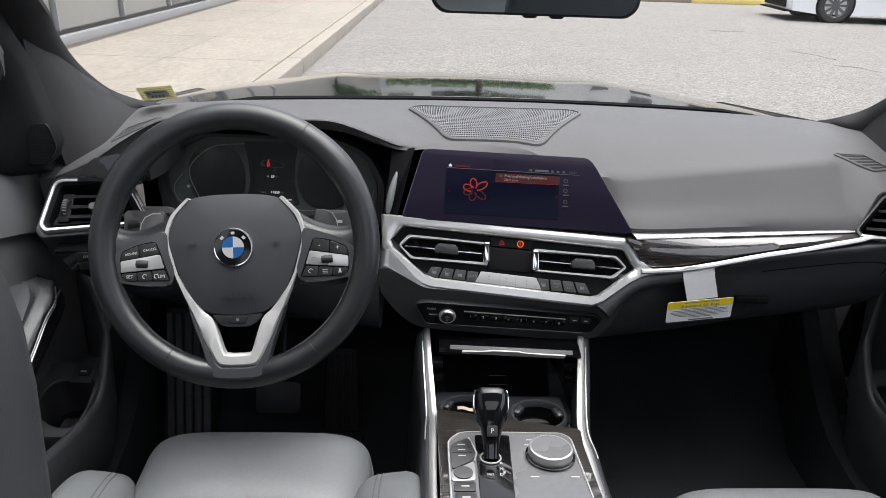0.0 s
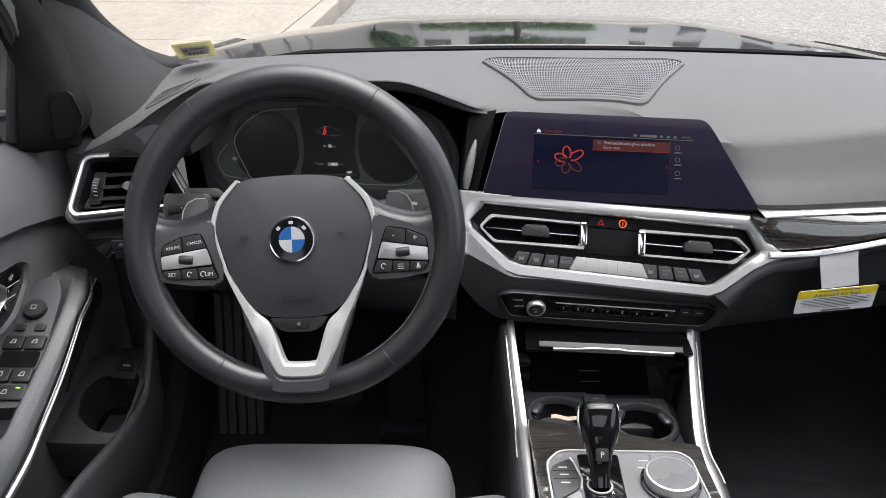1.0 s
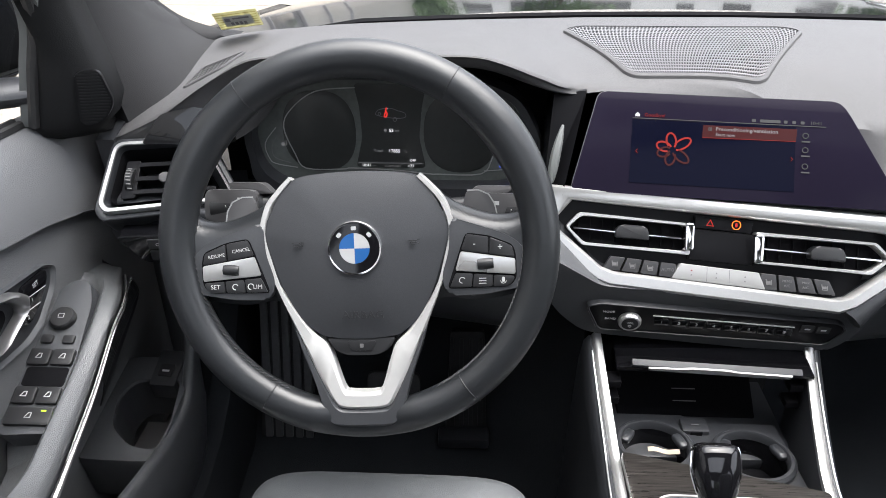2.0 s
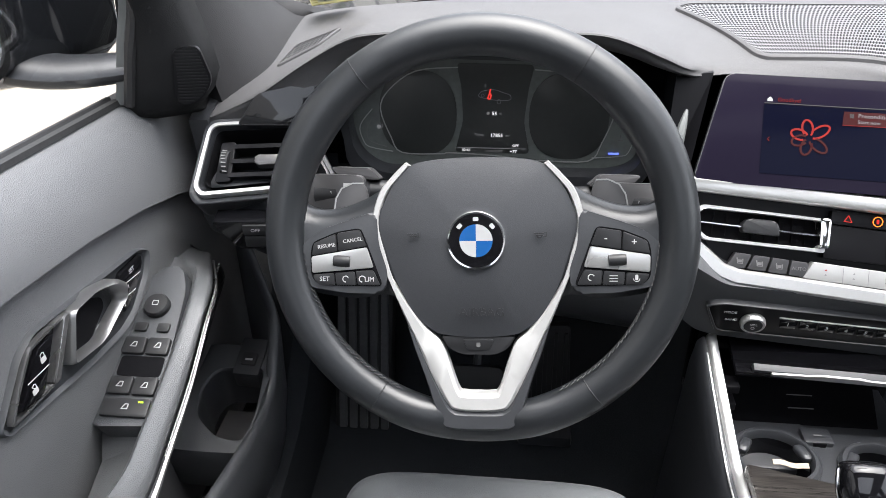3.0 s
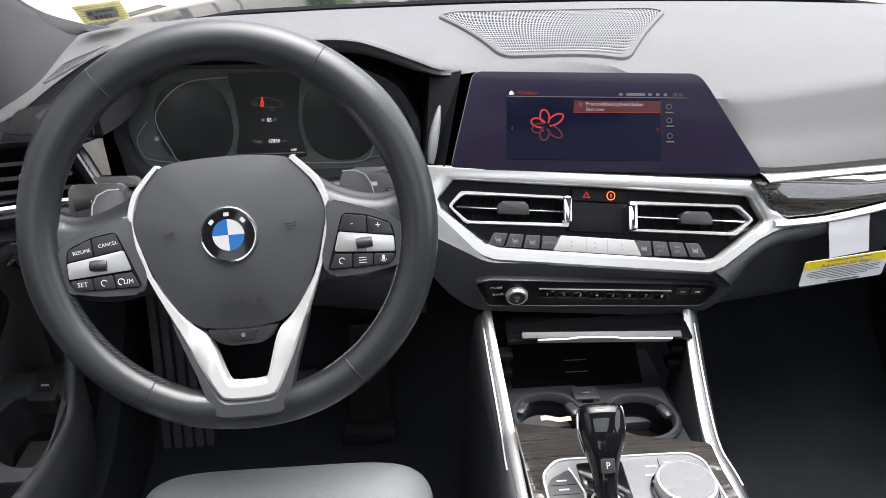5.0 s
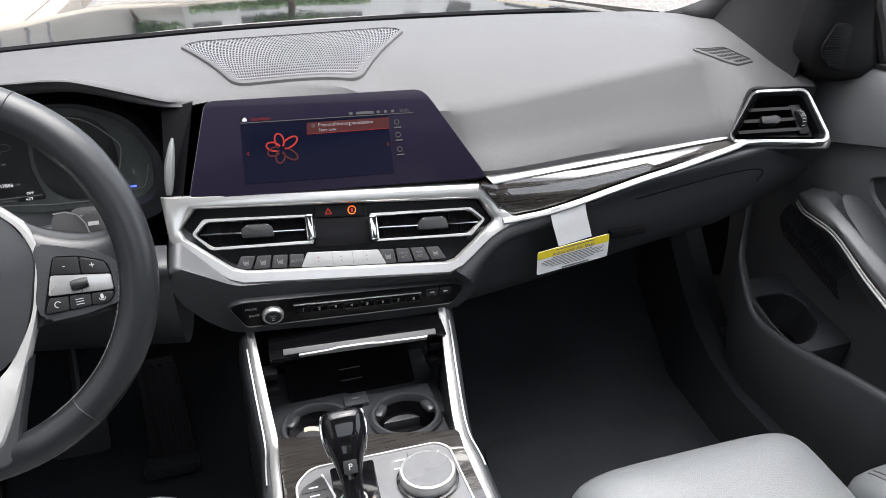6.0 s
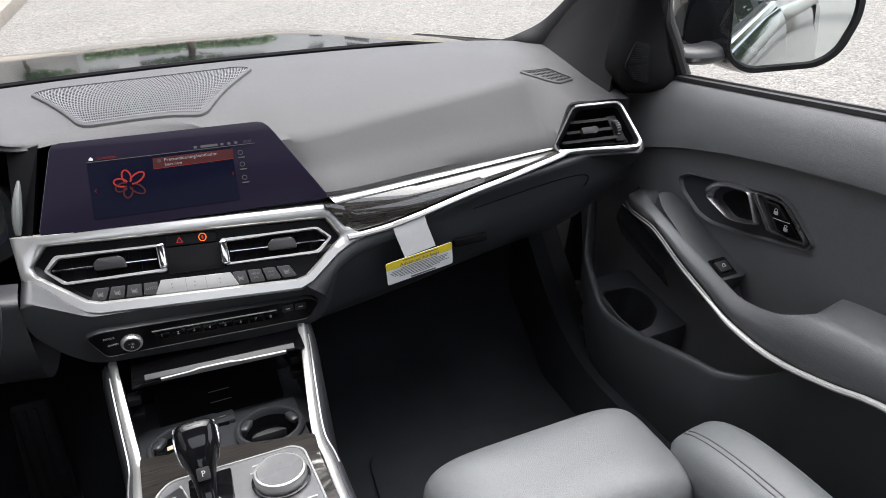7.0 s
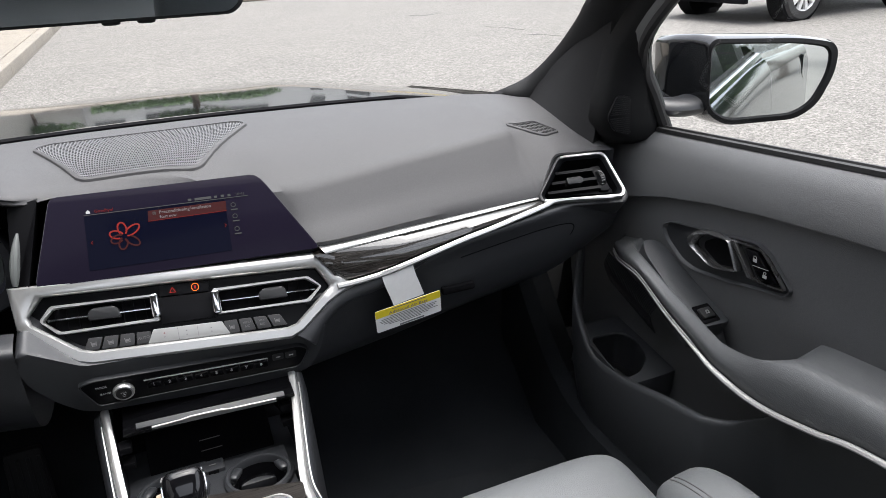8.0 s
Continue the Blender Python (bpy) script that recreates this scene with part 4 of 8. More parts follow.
    wheel = part("thumb_wheel", bm, BUTTON, vent)
    for k in range(7):
        y = -0.012 + 0.004 * k
        bm = bmesh.new()
        rbox(bm, (0, 0, 0), (0.005, 0.0012, 0.0012), 0)
        bmesh.ops.transform(bm, matrix=P @ pose(s * 0.0395, 0.001 + y, -0.0100 + math.sqrt(max(0.0141 ** 2 - y * y, 0)), 0, 0, s * 8), verts=bm.verts)
        part("mark", bm, DIMMARK, wheel)
    return vent


side_vent(1)
side_vent(-1)
# gloss panel and switches by the driver's door
PV = plane((-0.610, 1.110, 0.886), (1, 0.05, 0), (0, 0.35, 0.94))
part("gloss_panel", slab(PV, rounded([(-0.052, -0.024), (0.050, -0.024), (0.050, 0.017), (0.015, 0.019), (-0.028, 0.010)], 0.005, 4), -0.03, 0.0, 0.001), GLOSS, dash, "glossy black filler panel")
PS = plane((-0.625, 1.047, 0.760), (1, 0.1, 0), (0, -0.15, 1))
swp = part("light_switch_panel", slab(PS, rounded([(-0.060, 0.016), (0.07, 0.014), (0.07, -0.022), (-0.035, -0.022)], 0.006, 3), -0.02, 0.003, 0.001), GLOSS, dash, "glossy black light switch panel")
for r, y in enumerate((0.005, -0.011)):
    for k in range(3):
        part("switch", slab(PS, rounded(rect(-0.012 + 0.03 * k, y, 0.028, 0.014), 0.002, 2), 0.002, 0.005, 0.0008), BUTTON, swp)
lettering("OFF", PS, -0.012, 0.005, 0.006, WHITEMARK, swp, 0.0052)

# ---- instrument cluster ----
cluster = thing("instrument_cluster", (-0.383, 1.19, 0.79), "dark digital instrument cluster with silver dial outlines", "instrument cluster")
CL = plane((-0.383, 1.190, 0.850), (1, 0, 0), (0, 0.06, 1))
face = rounded([(-0.172, 0.0), (-0.163, -0.045), (-0.135, -0.068), (0.14, -0.066), (0.168, -0.055), (0.176, -0.01), (0.150, 0.040), (0.10, 0.062), (-0.10, 0.066), (-0.145, 0.042)], 0.02, 5)
part("lens", slab(CL, face, -0.02, 0.0, 0.001), CLUSTER, cluster, "cluster lens with grey-green reflection haze in its colour")
part("shroud", band(bmesh.new(), CL, [(x * 1.09, y * 1.12 - (0.02 if y < -0.03 else 0)) for x, y in face], face, -0.02, 0.018, closed=True, crown=0.012), HARD, cluster, "black shroud round the lens")
bm = slab(CL, rect(0, -0.015, 0.40, 0.13), -0.05, -0.03)
part("housing", bm, SHADE_BLACK, cluster)
RING_L = [(-0.042, 0.053), (-0.0915, 0.048), (-0.124, 0.025), (-0.135, 0.002), (-0.124, -0.032), (-0.111, -0.052), (-0.063, -0.0525), (-0.052, -0.051), (0.0, -0.053), (0.050, -0.058), (0.059, -0.058), (0.114, -0.057), (0.128, -0.035), (0.140, 0.002), (0.133, 0.018), (0.101, 0.045), (0.046, 0.0515)]
part("dial_outline", line(CL, spline(RING_L, 4), 0.0014, 0.0012), PEARL, cluster, "silver outline of both dials")
for cx in (-0.090, 0.088):
    part("dial", slab(CL, [(cx + 0.0465 * math.copysign(abs(math.cos(a)) ** 0.85, math.cos(a)), -0.003 + 0.0525 * math.copysign(abs(math.sin(a)) ** 0.85, math.sin(a))) for a in [2 * math.pi * k / 40 for k in range(40)]], 0.0003, 0.0012, 0.0004), DIALGLASS, cluster)
part("gauge_outline", line(CL, spline([(-0.145, 0.002), (-0.161, -0.019), (-0.158, -0.038), (-0.150, -0.046), (-0.122, -0.051)], 4), 0.0012, 0.0012), PEARL, cluster)
part("gauge_outline", line(CL, spline([(-0.147, -0.012), (-0.153, -0.024), (-0.150, -0.038), (-0.13, -0.045)], 4), 0.0008, 0.0012), DIMMARK, cluster)
part("gauge_outline", line(CL, spline([(0.168, -0.02), (0.160, -0.045), (0.150, -0.050), (0.118, -0.053)], 4), 0.0012, 0.0012), PEARL, cluster)
part("gauge_light", slab(CL, rect(0.143, -0.047, 0.012, 0.0018), 0.0008, 0.0014), LITBLUE, cluster)
part("display", slab(CL, rounded([(-0.044, 0.058), (0.046, 0.057), (0.040, 0.03), (0.036, -0.01), (0.044, -0.05), (-0.046, -0.05), (-0.036, -0.01), (-0.038, 0.03)], 0.006, 3), 0.0003, 0.0010, 0.0003), DIALGLASS, cluster)
part("car_symbol", line(CL, spline([(-0.0170, 0.0225), (-0.0120, 0.0262), (0.0005, 0.0275), (0.0100, 0.0245), (0.0185, 0.0215), (0.0185, 0.0160), (0.0040, 0.0150), (-0.0160, 0.0185)], 4, True), 0.0007, 0.0012, closed=True), INK, cluster, "faint outline of a car")
for x, y, r in ((0.0060, 0.0135, 0.0022), (-0.0130, 0.0205, 0.0016)):
    part("car_symbol", line(CL, [(x + r * math.cos(a), y + r * 1.2 * math.sin(a)) for a in [2 * math.pi * k / 12 for k in range(12)]], 0.0006, 0.0012, closed=True), INK, cluster)
part("belt_symbol", line(CL, spline([(-0.0040, 0.0285), (-0.0052, 0.0235), (-0.0070, 0.0175), (-0.0045, 0.0170), (-0.0034, 0.0210), (-0.0048, 0.0235)], 4), 0.0016, 0.0016), RED, cluster, "red seat belt figure")
part("fuel_symbol", slab(CL, rounded(rect(-0.138, -0.020, 0.0042, 0.0048), 0.001, 2), 0.0012, 0.0016), LITDIM, cluster)
part("fuel_symbol", line(CL, [(-0.1355, -0.0215), (-0.1340, -0.0215), (-0.1335, -0.0170), (-0.1350, -0.0160)], 0.0007, 0.0012), LITDIM, cluster)
part("temperature_symbol", line(CL, [(0.147, -0.030), (0.152, -0.030)], 0.0008, 0.0012), LITDIM, cluster)
part("temperature_symbol", line(CL, [(0.1492, -0.0285), (0.1492, -0.0240)], 0.0010, 0.0012), LITDIM, cluster)
part("range_symbol", slab(CL, rounded(rect(-0.0065, -0.0005, 0.0035, 0.0035), 0.0008, 2), 0.0012, 0.0016), LITDIM, cluster)
lettering("55", CL, 0.0010, -0.001, 0.0058, LIT, cluster, 0.0012)
lettering("mi", CL, 0.0082, -0.001, 0.0048, LITDIM, cluster, 0.0012)
lettering("Total", CL, -0.0165, -0.0275, 0.0056, LITDIM, cluster, 0.0012)
lettering("17855", CL, 0.0040, -0.0278, 0.0060, LIT, cluster, 0.0012)
lettering("mi", CL, 0.0168, -0.0278, 0.0048, LITDIM, cluster, 0.0012)
lettering("10:41", CL, -0.0325, -0.0470, 0.0054, LIT, cluster, 0.0012)
lettering("am", CL, -0.0225, -0.0472, 0.0040, LITDIM, cluster, 0.0012)
lettering("COMFORT", CL, 0.0015, -0.0480, 0.0044, LITDIM, cluster, 0.0012)
lettering("+77", CL, 0.0245, -0.0478, 0.0054, LIT, cluster, 0.0012)
lettering("OFF", CL, 0.0270, -0.0402, 0.0044, LIT, cluster, 0.0012)
part("rule", slab(CL, rect(-0.002, -0.0438, 0.084, 0.0008), 0.0011, 0.0014), LITDIM, cluster)

# ---- steering column ----
WC = Vector((-0.385, 0.924, 0.832))
SW = plane(WC, (1, 0, 0), (0, 0.388, 0.922)) @ Matrix.Rotation(radians(2.6), 4, "Z")
SW0 = plane(WC, (1, 0, 0), (0, 0.388, 0.922))
column = thing("steering_column", (-0.385, 1.0, 0.78), "black steering column cover with two control stalks", "steering column")
bm = bmesh.new()
loft(bm, [[SW0 @ Vector((w * math.cos(a), -0.005 + h * math.sin(a), d)) for a in [2 * math.pi * k / 28 for k in range(28)]] for w, h, d in ((0.05, 0.045, -0.05), (0.066, 0.055, -0.075), (0.085, 0.062, -0.12), (0.10, 0.066, -0.20), (0.10, 0.066, -0.27))], close=True)
part("cover", bm, HARD, column)
for s in (-1, 1):
    stalk_pts = [SW0 @ Vector((s * x, y, d)) for x, y, d in ((0.06, 0.030, -0.085), (0.10, 0.034, -0.082), (0.125, 0.033, -0.078), (0.165, 0.030, -0.075))]
    bm = tube(bmesh.new(), spline(stalk_pts, 4), [0.011] * 7 + [0.017] * 6, 14, flat=1.0, up=(0, -0.9, 0.4))
    stalk = part("stalk", bm, BUTTON, column, "black control stalk")
    SP = plane(SW0 @ Vector((s * 0.142, 0.032, -0.060)), (1, 0, 0), (0, 0.388, 0.922))
    part("stalk_face", slab(SP, rounded(rect(0, 0, 0.055, 0.036), 0.008, 4), -0.012, 0.0, 0.002), GREYBTN, stalk)
    for k, (mx, my) in enumerate(((-0.012, 0.008), (-0.012, -0.008), (0.010, 0.0))):
        part("mark", slab(SP, rect(s * mx, my, 0.010, 0.004), 0.0, 0.0004), WHITEMARK, stalk)
    bm = bmesh.new()
    prism(bm, SW0 @ pose(0, 0, -0.09), rounded([(s * 0.100, 0.046), (s * 0.140, 0.046), (s * 0.150, 0.057), (s * 0.112, 0.057)], 0.003, 3), 0, 0.02, 0.002)
    part("bracket", bm, GREYBTN, column, "grey bracket behind the stalk")

# ---- steering wheel ----
wheel = thing("steering_wheel", tuple(WC), "black leather three-spoke steering wheel with silver trim", "steering wheel")
N = 128
secs = []
for i in range(N):
    a = 2 * math.pi * i / N
    grip = 1 + 0.10 * math.exp(-((math.degrees(a) - 35) / 14) ** 2) + 0.10 * math.exp(-((math.degrees(a) - 145) / 14) ** 2)
    flat = 1 - 0.55 * math.exp(-((math.degrees(a) - 270) / 13) ** 4)
    ring = []
    for j in range(18):
        b = 2 * math.pi * j / 18
        r = 0.1750 + 0.0180 * grip * math.cos(b)
        ring.append(SW @ Vector((r * math.cos(a) * 0.993, r * math.sin(a) * (1.003 if a < math.pi else 0.972), 0.0162 * grip * flat * math.sin(b))))
    secs.append(ring)
part("rim", loft(bmesh.new(), secs, close=True, ring=True), LEATHER, wheel, "black leather-wrapped rim", crisp=80)
for deg in (57.5, 125, -54, -122):
    a = radians(deg)
    pts = []
    for j in range(22):
        b = 2 * math.pi * j / 22
        r = 0.1750 + 0.0183 * math.cos(b)
        pts.append(SW @ Vector((r * math.cos(a) * 0.993, r * math.sin(a) * (1.003 if deg > 0 else 0.972), 0.0165 * math.sin(b))))
    part("seam", tube(bmesh.new(), pts, 0.0005, 5, closed=True), BUTTON, wheel)
bm = bmesh.new()
for s in (0, 1):
    for k in range(58):
        deg = -62 + 62 * k / 58
        if s:
            deg = 180 - deg
        a = radians(deg)
        r = 0.1570
        c = Vector((r * math.cos(a) * 0.993, r * math.sin(a) * 0.972, 0.004 + 0.0022 * (-1) ** k))
        t = Vector((-math.sin(a), math.cos(a), 0)) * 0.0016
        z = Vector((0, 0, 0.0012))
        tube(bm, [SW @ (c - t + z), SW @ (c + t - z)], 0.0005, 4)
tagged(part("stitching", bm, THREAD, wheel, "dark grey cross stitching"), kind="stuff")
# leather spokes
TOPL = [(0.170, 0.042), (0.1525, 0.0285), (0.131, 0.0265), (0.105, 0.034), (0.085, 0.045), (0.062, 0.064)]
BOTL = [(0.170, -0.036), (0.158, -0.046), (0.141, -0.0515), (0.11, -0.055), (0.083, -0.0515), (0.06, -0.06)]
for s in (-1, 1):
    bm = band(bmesh.new(), SW, [(s * p.x, p.y) for p in spline(TOPL, 4)], [(s * p.x, p.y) for p in spline(BOTL, 4)], -0.022, 0.002, crown=0.010)
    part("spoke", bm, LEATHER, wheel, "leather-covered side spoke", crisp=60)
# pad
PADR = [(0.0, 0.0715), (0.035, 0.0700), (0.056, 0.0660), (0.0675, 0.0560), (0.0790, 0.0390), (0.0860, 0.0150), (0.0810, -0.0100), (0.0705, -0.0430), (0.0560, -0.0690), (0.0440, -0.0800), (0.0320, -0.0860), (0.0, -0.0885)]
pad_line = [(p.x, p.y) for p in spline(PADR + mirrored(PADR)[1:-1], 4, closed=True)]
pad = part("airbag_cover", dome(bmesh.new(), SW, pad_line, 0.002, 0.0135, -0.03, 10, 2.0), SOFT_LOW, wheel, "matt black airbag cover", crisp=50)
lettering("AIRBAG", SW, 0.004, -0.064, 0.0105, BUTTON, pad, 0.0105, stretch=1.1)
for s in (-1, 1):
    part("horn_mark", line(SW, [(s * 0.055 - 0.0055, 0.0062), (s * 0.055 + 0.0015, 0.0056), (s * 0.055 + 0.0052, 0.0072), (s * 0.055 + 0.0052, 0.0030), (s * 0.055 + 0.0015, 0.0044), (s * 0.055 - 0.0035, 0.0044)], 0.0008, 0.0112), BUTTON, pad)
    part("horn_mark", line(SW, [(s * 0.055 - 0.0030, 0.0044), (s * 0.055 - 0.0022, 0.0026), (s * 0.055 + 0.0010, 0.0026), (s * 0.055 + 0.0014, 0.0044)], 0.0007, 0.0112), BUTTON, pad)
# silver V trim
OUTR = [(0.0625, 0.0680), (0.0755, 0.0552), (0.0868, 0.0405), (0.0932, 0.0150), (0.0880, -0.0132), (0.0770, -0.0440), (0.0590, -0.0880), (0.0430, -0.1230), (0.0290, -0.1490), (0.0210, -0.1555), (0.0, -0.1570)]
INNR = [(0.0585, 0.0650), (0.0690, 0.0535), (0.0800, 0.0390), (0.0870, 0.0150), (0.0820, -0.0110), (0.0715, -0.0440), (0.0470, -0.0800), (0.0320, -0.0960), (0.0190, -0.1350), (0.0120, -0.1400), (0.0, -0.1405)]
o = [(p.x, p.y) for p in spline(OUTR + mirrored(OUTR)[1:], 4)]
i = [(p.x, p.y) for p in spline(INNR + mirrored(INNR)[1:], 4)]


def lifted(bm):
    """The lower spoke rises towards the rim below the pad."""
    for v in bm.verts:
        v.co.z += 0.08 * max(0.0, -0.085 - v.co.y)
        v.co = SW @ v.co
    return bm


part("trim", lifted(band(bmesh.new(), Matrix(), o, i, -0.012, 0.0038, crown=0.003)), SILVERPAINT, wheel, "satin silver V-shaped spoke trim", crisp=40)
OUTB = [(0.0640, -0.0780), (0.0575, -0.1000), (0.0480, -0.1270), (0.0400, -0.1560), (0.0350, -0.1690), (0.0270, -0.1735), (0.0, -0.1745)]
INB = [(0.0580, -0.0860), (0.0500, -0.1050), (0.0420, -0.1230), (0.0285, -0.1490), (0.0220, -0.1545), (0.0170, -0.1560), (0.0, -0.1565)]
o = [(p.x, p.y) for p in spline(OUTB + mirrored(OUTB)[1:], 4)]
i = [(p.x, p.y) for p in spline(INB + mirrored(INB)[1:], 4)]
part("spoke_base", lifted(band(bmesh.new(), Matrix(), o, i, -0.018, 0.004, crown=0.004)), SOFT_LOW, wheel, "matt black lower spoke surround", crisp=40)
part("hub", slab(SW, rounded([(-0.07, 0.05), (0.07, 0.05), (0.06, -0.07), (0.03, -0.088), (-0.03, -0.088), (-0.06, -0.07)], 0.02, 4), -0.06, -0.02), HARD, wheel)
hs = part("heater_switch", slab(SW, rounded([(-0.034, -0.088), (0.034, -0.088), (0.026, -0.100), (0.014, -0.105), (-0.014, -0.105), (-0.026, -0.100)], 0.004, 3), -0.015, 0.001, 0.0015), BUTTON, wheel, "black steering wheel heater switch")
part("button", slab(SW, rounded([(-0.014, -0.0905), (0.014, -0.0905), (0.010, -0.1005), (-0.010, -0.1005)], 0.002, 2), 0.0005, 0.0022, 0.0006), BUTTON, hs)
part("mark", slab(SW, rounded(rect(0, -0.0955, 0.0036, 0.0040), 0.001, 2), 0.0023, 0.0026), DIMMARK, hs)
# switch pods
POD = [(0.0885, 0.0265), (0.115, 0.0180), (0.138, 0.0105), (0.1530, 0.0010), (0.1625, -0.0135), (0.1625, -0.0320), (0.1540, -0.0415), (0.12, -0.0475), (0.084, -0.0485), (0.0795, -0.0300), (0.0875, -0.004)]
for s in (-1, 1):
    def q(pts):
        return [(s * x, y) for x, y in pts]
    pod = part("switch_pod", slab(SW, rounded(q(POD), 0.008, 4), -0.012, 0.0045, 0.003, 3), SOFT_LOW, wheel, "matt black switch pod")
    part("pod_well", slab(SW, rounded(q([(0.1500, -0.0125), (0.1475, -0.0010), (0.1250, 0.0080), (0.1030, 0.0115), (0.0970, -0.005), (0.0845, -0.0415), (0.1430, -0.0405), (0.1500, -0.0330)]), 0.005, 3), 0.0040, 0.0050), SHADE_BLACK, pod)
    TOPB = [[(0.1485, -0.0130), (0.1460, -0.0020), (0.1255, 0.0065), (0.1250, -0.0095)], [(0.1240, -0.0093), (0.1245, 0.0068), (0.1040, 0.0100), (0.0985, -0.0050)]]
    for b in TOPB:
        part("button", slab(SW, rounded(q(b), 0.002, 3), 0.0045, 0.0065, 0.0008), BUTTON, pod)
    part("roller_bar", slab(SW, rounded(q([(0.1490, -0.0140), (0.0980, -0.0060), (0.0925, -0.0245), (0.1490, -0.0290)]), 0.002, 2), 0.0045, 0.0068, 0.0010), SATIN, pod, "satin silver bar with a thumb roller")
    part("roller", lathe(bmesh.new(), SW @ pose(s * 0.121, -0.0182, 0.0050, 0, 90, 4 * s), [(0.001, -0.0078), (0.0050, -0.0075), (0.0056, -0.004), (0.0056, 0.004), (0.0050, 0.0075), (0.001, 0.0078)], 18), BUTTON, pod)
    BOTB = [[(0.1480, -0.0305), (0.1290, -0.0292), (0.1280, -0.0402), (0.1425, -0.0398), (0.1475, -0.0345)], [(0.1280, -0.0291), (0.1100, -0.0278), (0.1085, -0.0404), (0.1270, -0.0402)], [(0.1090, -0.0277), (0.0930, -0.0266), (0.0870, -0.0405), (0.1075, -0.0404)]]
    for b in BOTB:
        part("button", slab(SW, rounded(q(b), 0.002, 3), 0.0045, 0.0065, 0.0008), BUTTON, pod)
    marks = (("RESUME", 0.1345, -0.0045, 0.0046), ("CANCEL", 0.1105, 0.0005, 0.0046), ("SET", 0.1375, -0.0345, 0.0060), ("LIM", 0.0965, -0.0350, 0.0060)) if s < 0 else (("-", 0.111, 0.001, 0.009), ("+", 0.135, -0.003, 0.009))
    for t, x, y, sz in marks:
        lettering(t, SW, s * x, y, sz, WHITEMARK, pod, 0.0066, turn=0 if len(t) < 4 else 8)
    for x, y in ((0.118, -0.0345), (0.103, -0.0345)) if s < 0 else ((0.099, -0.0335),):
        part("mark", line(SW, [(s * x + 0.0028 * math.cos(a), y + 0.0028 * math.sin(a)) for a in [0.5 + 0.6 * k for k in range(8)]], 0.0008, 0.0066), WHITEMARK, pod)
    if s > 0:
        for k in range(3):
            part("mark", slab(SW, rect(0.118, -0.0368 + 0.0024 * k, 0.007, 0.0007), 0.0064, 0.0069), WHITEMARK, pod)
        part("mark", slab(SW, rounded(rect(0.1375, -0.0335, 0.0026, 0.0048), 0.001, 2), 0.0064, 0.0069), WHITEMARK, pod)
        part("mark", line(SW, [(0.1375 + 0.0027 * math.cos(a), -0.0345 + 0.0027 * math.sin(a)) for a in [math.pi + math.pi * k / 6 for k in range(7)]], 0.0005, 0.0066), WHITEMARK, pod)
# shift paddles behind the rim
for s in (-1, 1):
    bm = slab(SW @ pose(0, 0, -0.028), rounded([(s * 0.098, 0.02), (s * 0.135, 0.015), (s * 0.130, 0.040), (s * 0.120, 0.050), (s * 0.104, 0.050)], 0.008, 4), 0, 0.004, 0.0015)
    pd_ = part("paddle", bm, GREYBTN, wheel, "grey shift paddle with a bright edge")
    part("paddle_edge", line(SW @ pose(0, 0, -0.024), [(s * x, y) for x, y in ((0.135, 0.018), (0.1315, 0.036), (0.126, 0.045), (0.116, 0.0495), (0.105, 0.0495))], 0.0013, 0.0), PEARL, pd_)
# plain roundel
EM = SW @ pose(0.0, 0.0005, 0.0) @ Matrix.Diagonal((1.05, 1.05, 1, 1))
emb = part("emblem", lathe(bmesh.new(), EM, [(0.0235, 0.006), (0.0245, 0.0145), (0.0236, 0.0162), (0.0222, 0.0158), (0.0005, 0.0156)], 48), CHROME, wheel, "chrome-ringed round emblem in blue and white")
part("ring", lathe(bmesh.new(), EM, [(0.0224, 0.0150), (0.0222, 0.0163), (0.0138, 0.0164), (0.0136, 0.0150)], 48), GLOSS, emb)
for deg in (42, 90, 138):
    t = radians(deg)
    part("mark", slab(EM @ Matrix.Rotation(t - math.pi / 2, 4, "Z"), rounded(rect(0, 0.0180, 0.0046, 0.0034), 0.0008, 2), 0.0160, 0.0168), WHITE, emb)
for k in range(4):
    a0 = math.pi / 2 * k
    pts = [(0, 0)] + [(0.0136 * math.cos(a0 + math.pi / 2 * j / 8), 0.0136 * math.sin(a0 + math.pi / 2 * j / 8)) for j in range(9)]
    part("quarter", slab(EM, pts, 0.0150, 0.0166), WHITE if k % 2 == 0 else BLUE, emb)


# ---- centre display ----
display = thing("infotainment_display", (0.0, 1.09, 0.80), "free-standing dark infotainment screen showing a red fan symbol", "display")
DS = plane((-0.165, 1.0885, 0.8175), (0.355, -0.0325, -0.0045), (0.029, 0.069, 0.093))
GLASS = rounded([(-0.002, 0.0), (0.357, -0.001), (0.2975, 0.104), (0.287, 0.1185), (0.0235, 0.1185)], 0.009, 5)
part("bezel", slab(DS, [(x * 1.006 - 0.001, y * 1.01) for x, y in GLASS], -0.016, -0.002, 0.002), HARD, display)
part("glass", slab(DS, GLASS, -0.004, 0.0, 0.0008), SCREEN, display, "dark screen glass with a purple reflection in its colour")
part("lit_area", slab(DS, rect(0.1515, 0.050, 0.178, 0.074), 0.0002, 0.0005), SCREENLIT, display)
part("rule", slab(DS, rect(0.1675, 0.0885, 0.210, 0.0008), 0.0003, 0.0007), LITDIM, display)
part("home_symbol", slab(DS, [(0.0655, 0.0905), (0.0705, 0.0905), (0.0705, 0.0930), (0.0680, 0.0955), (0.0655, 0.0930)], 0.0004, 0.0008), LIT, display)
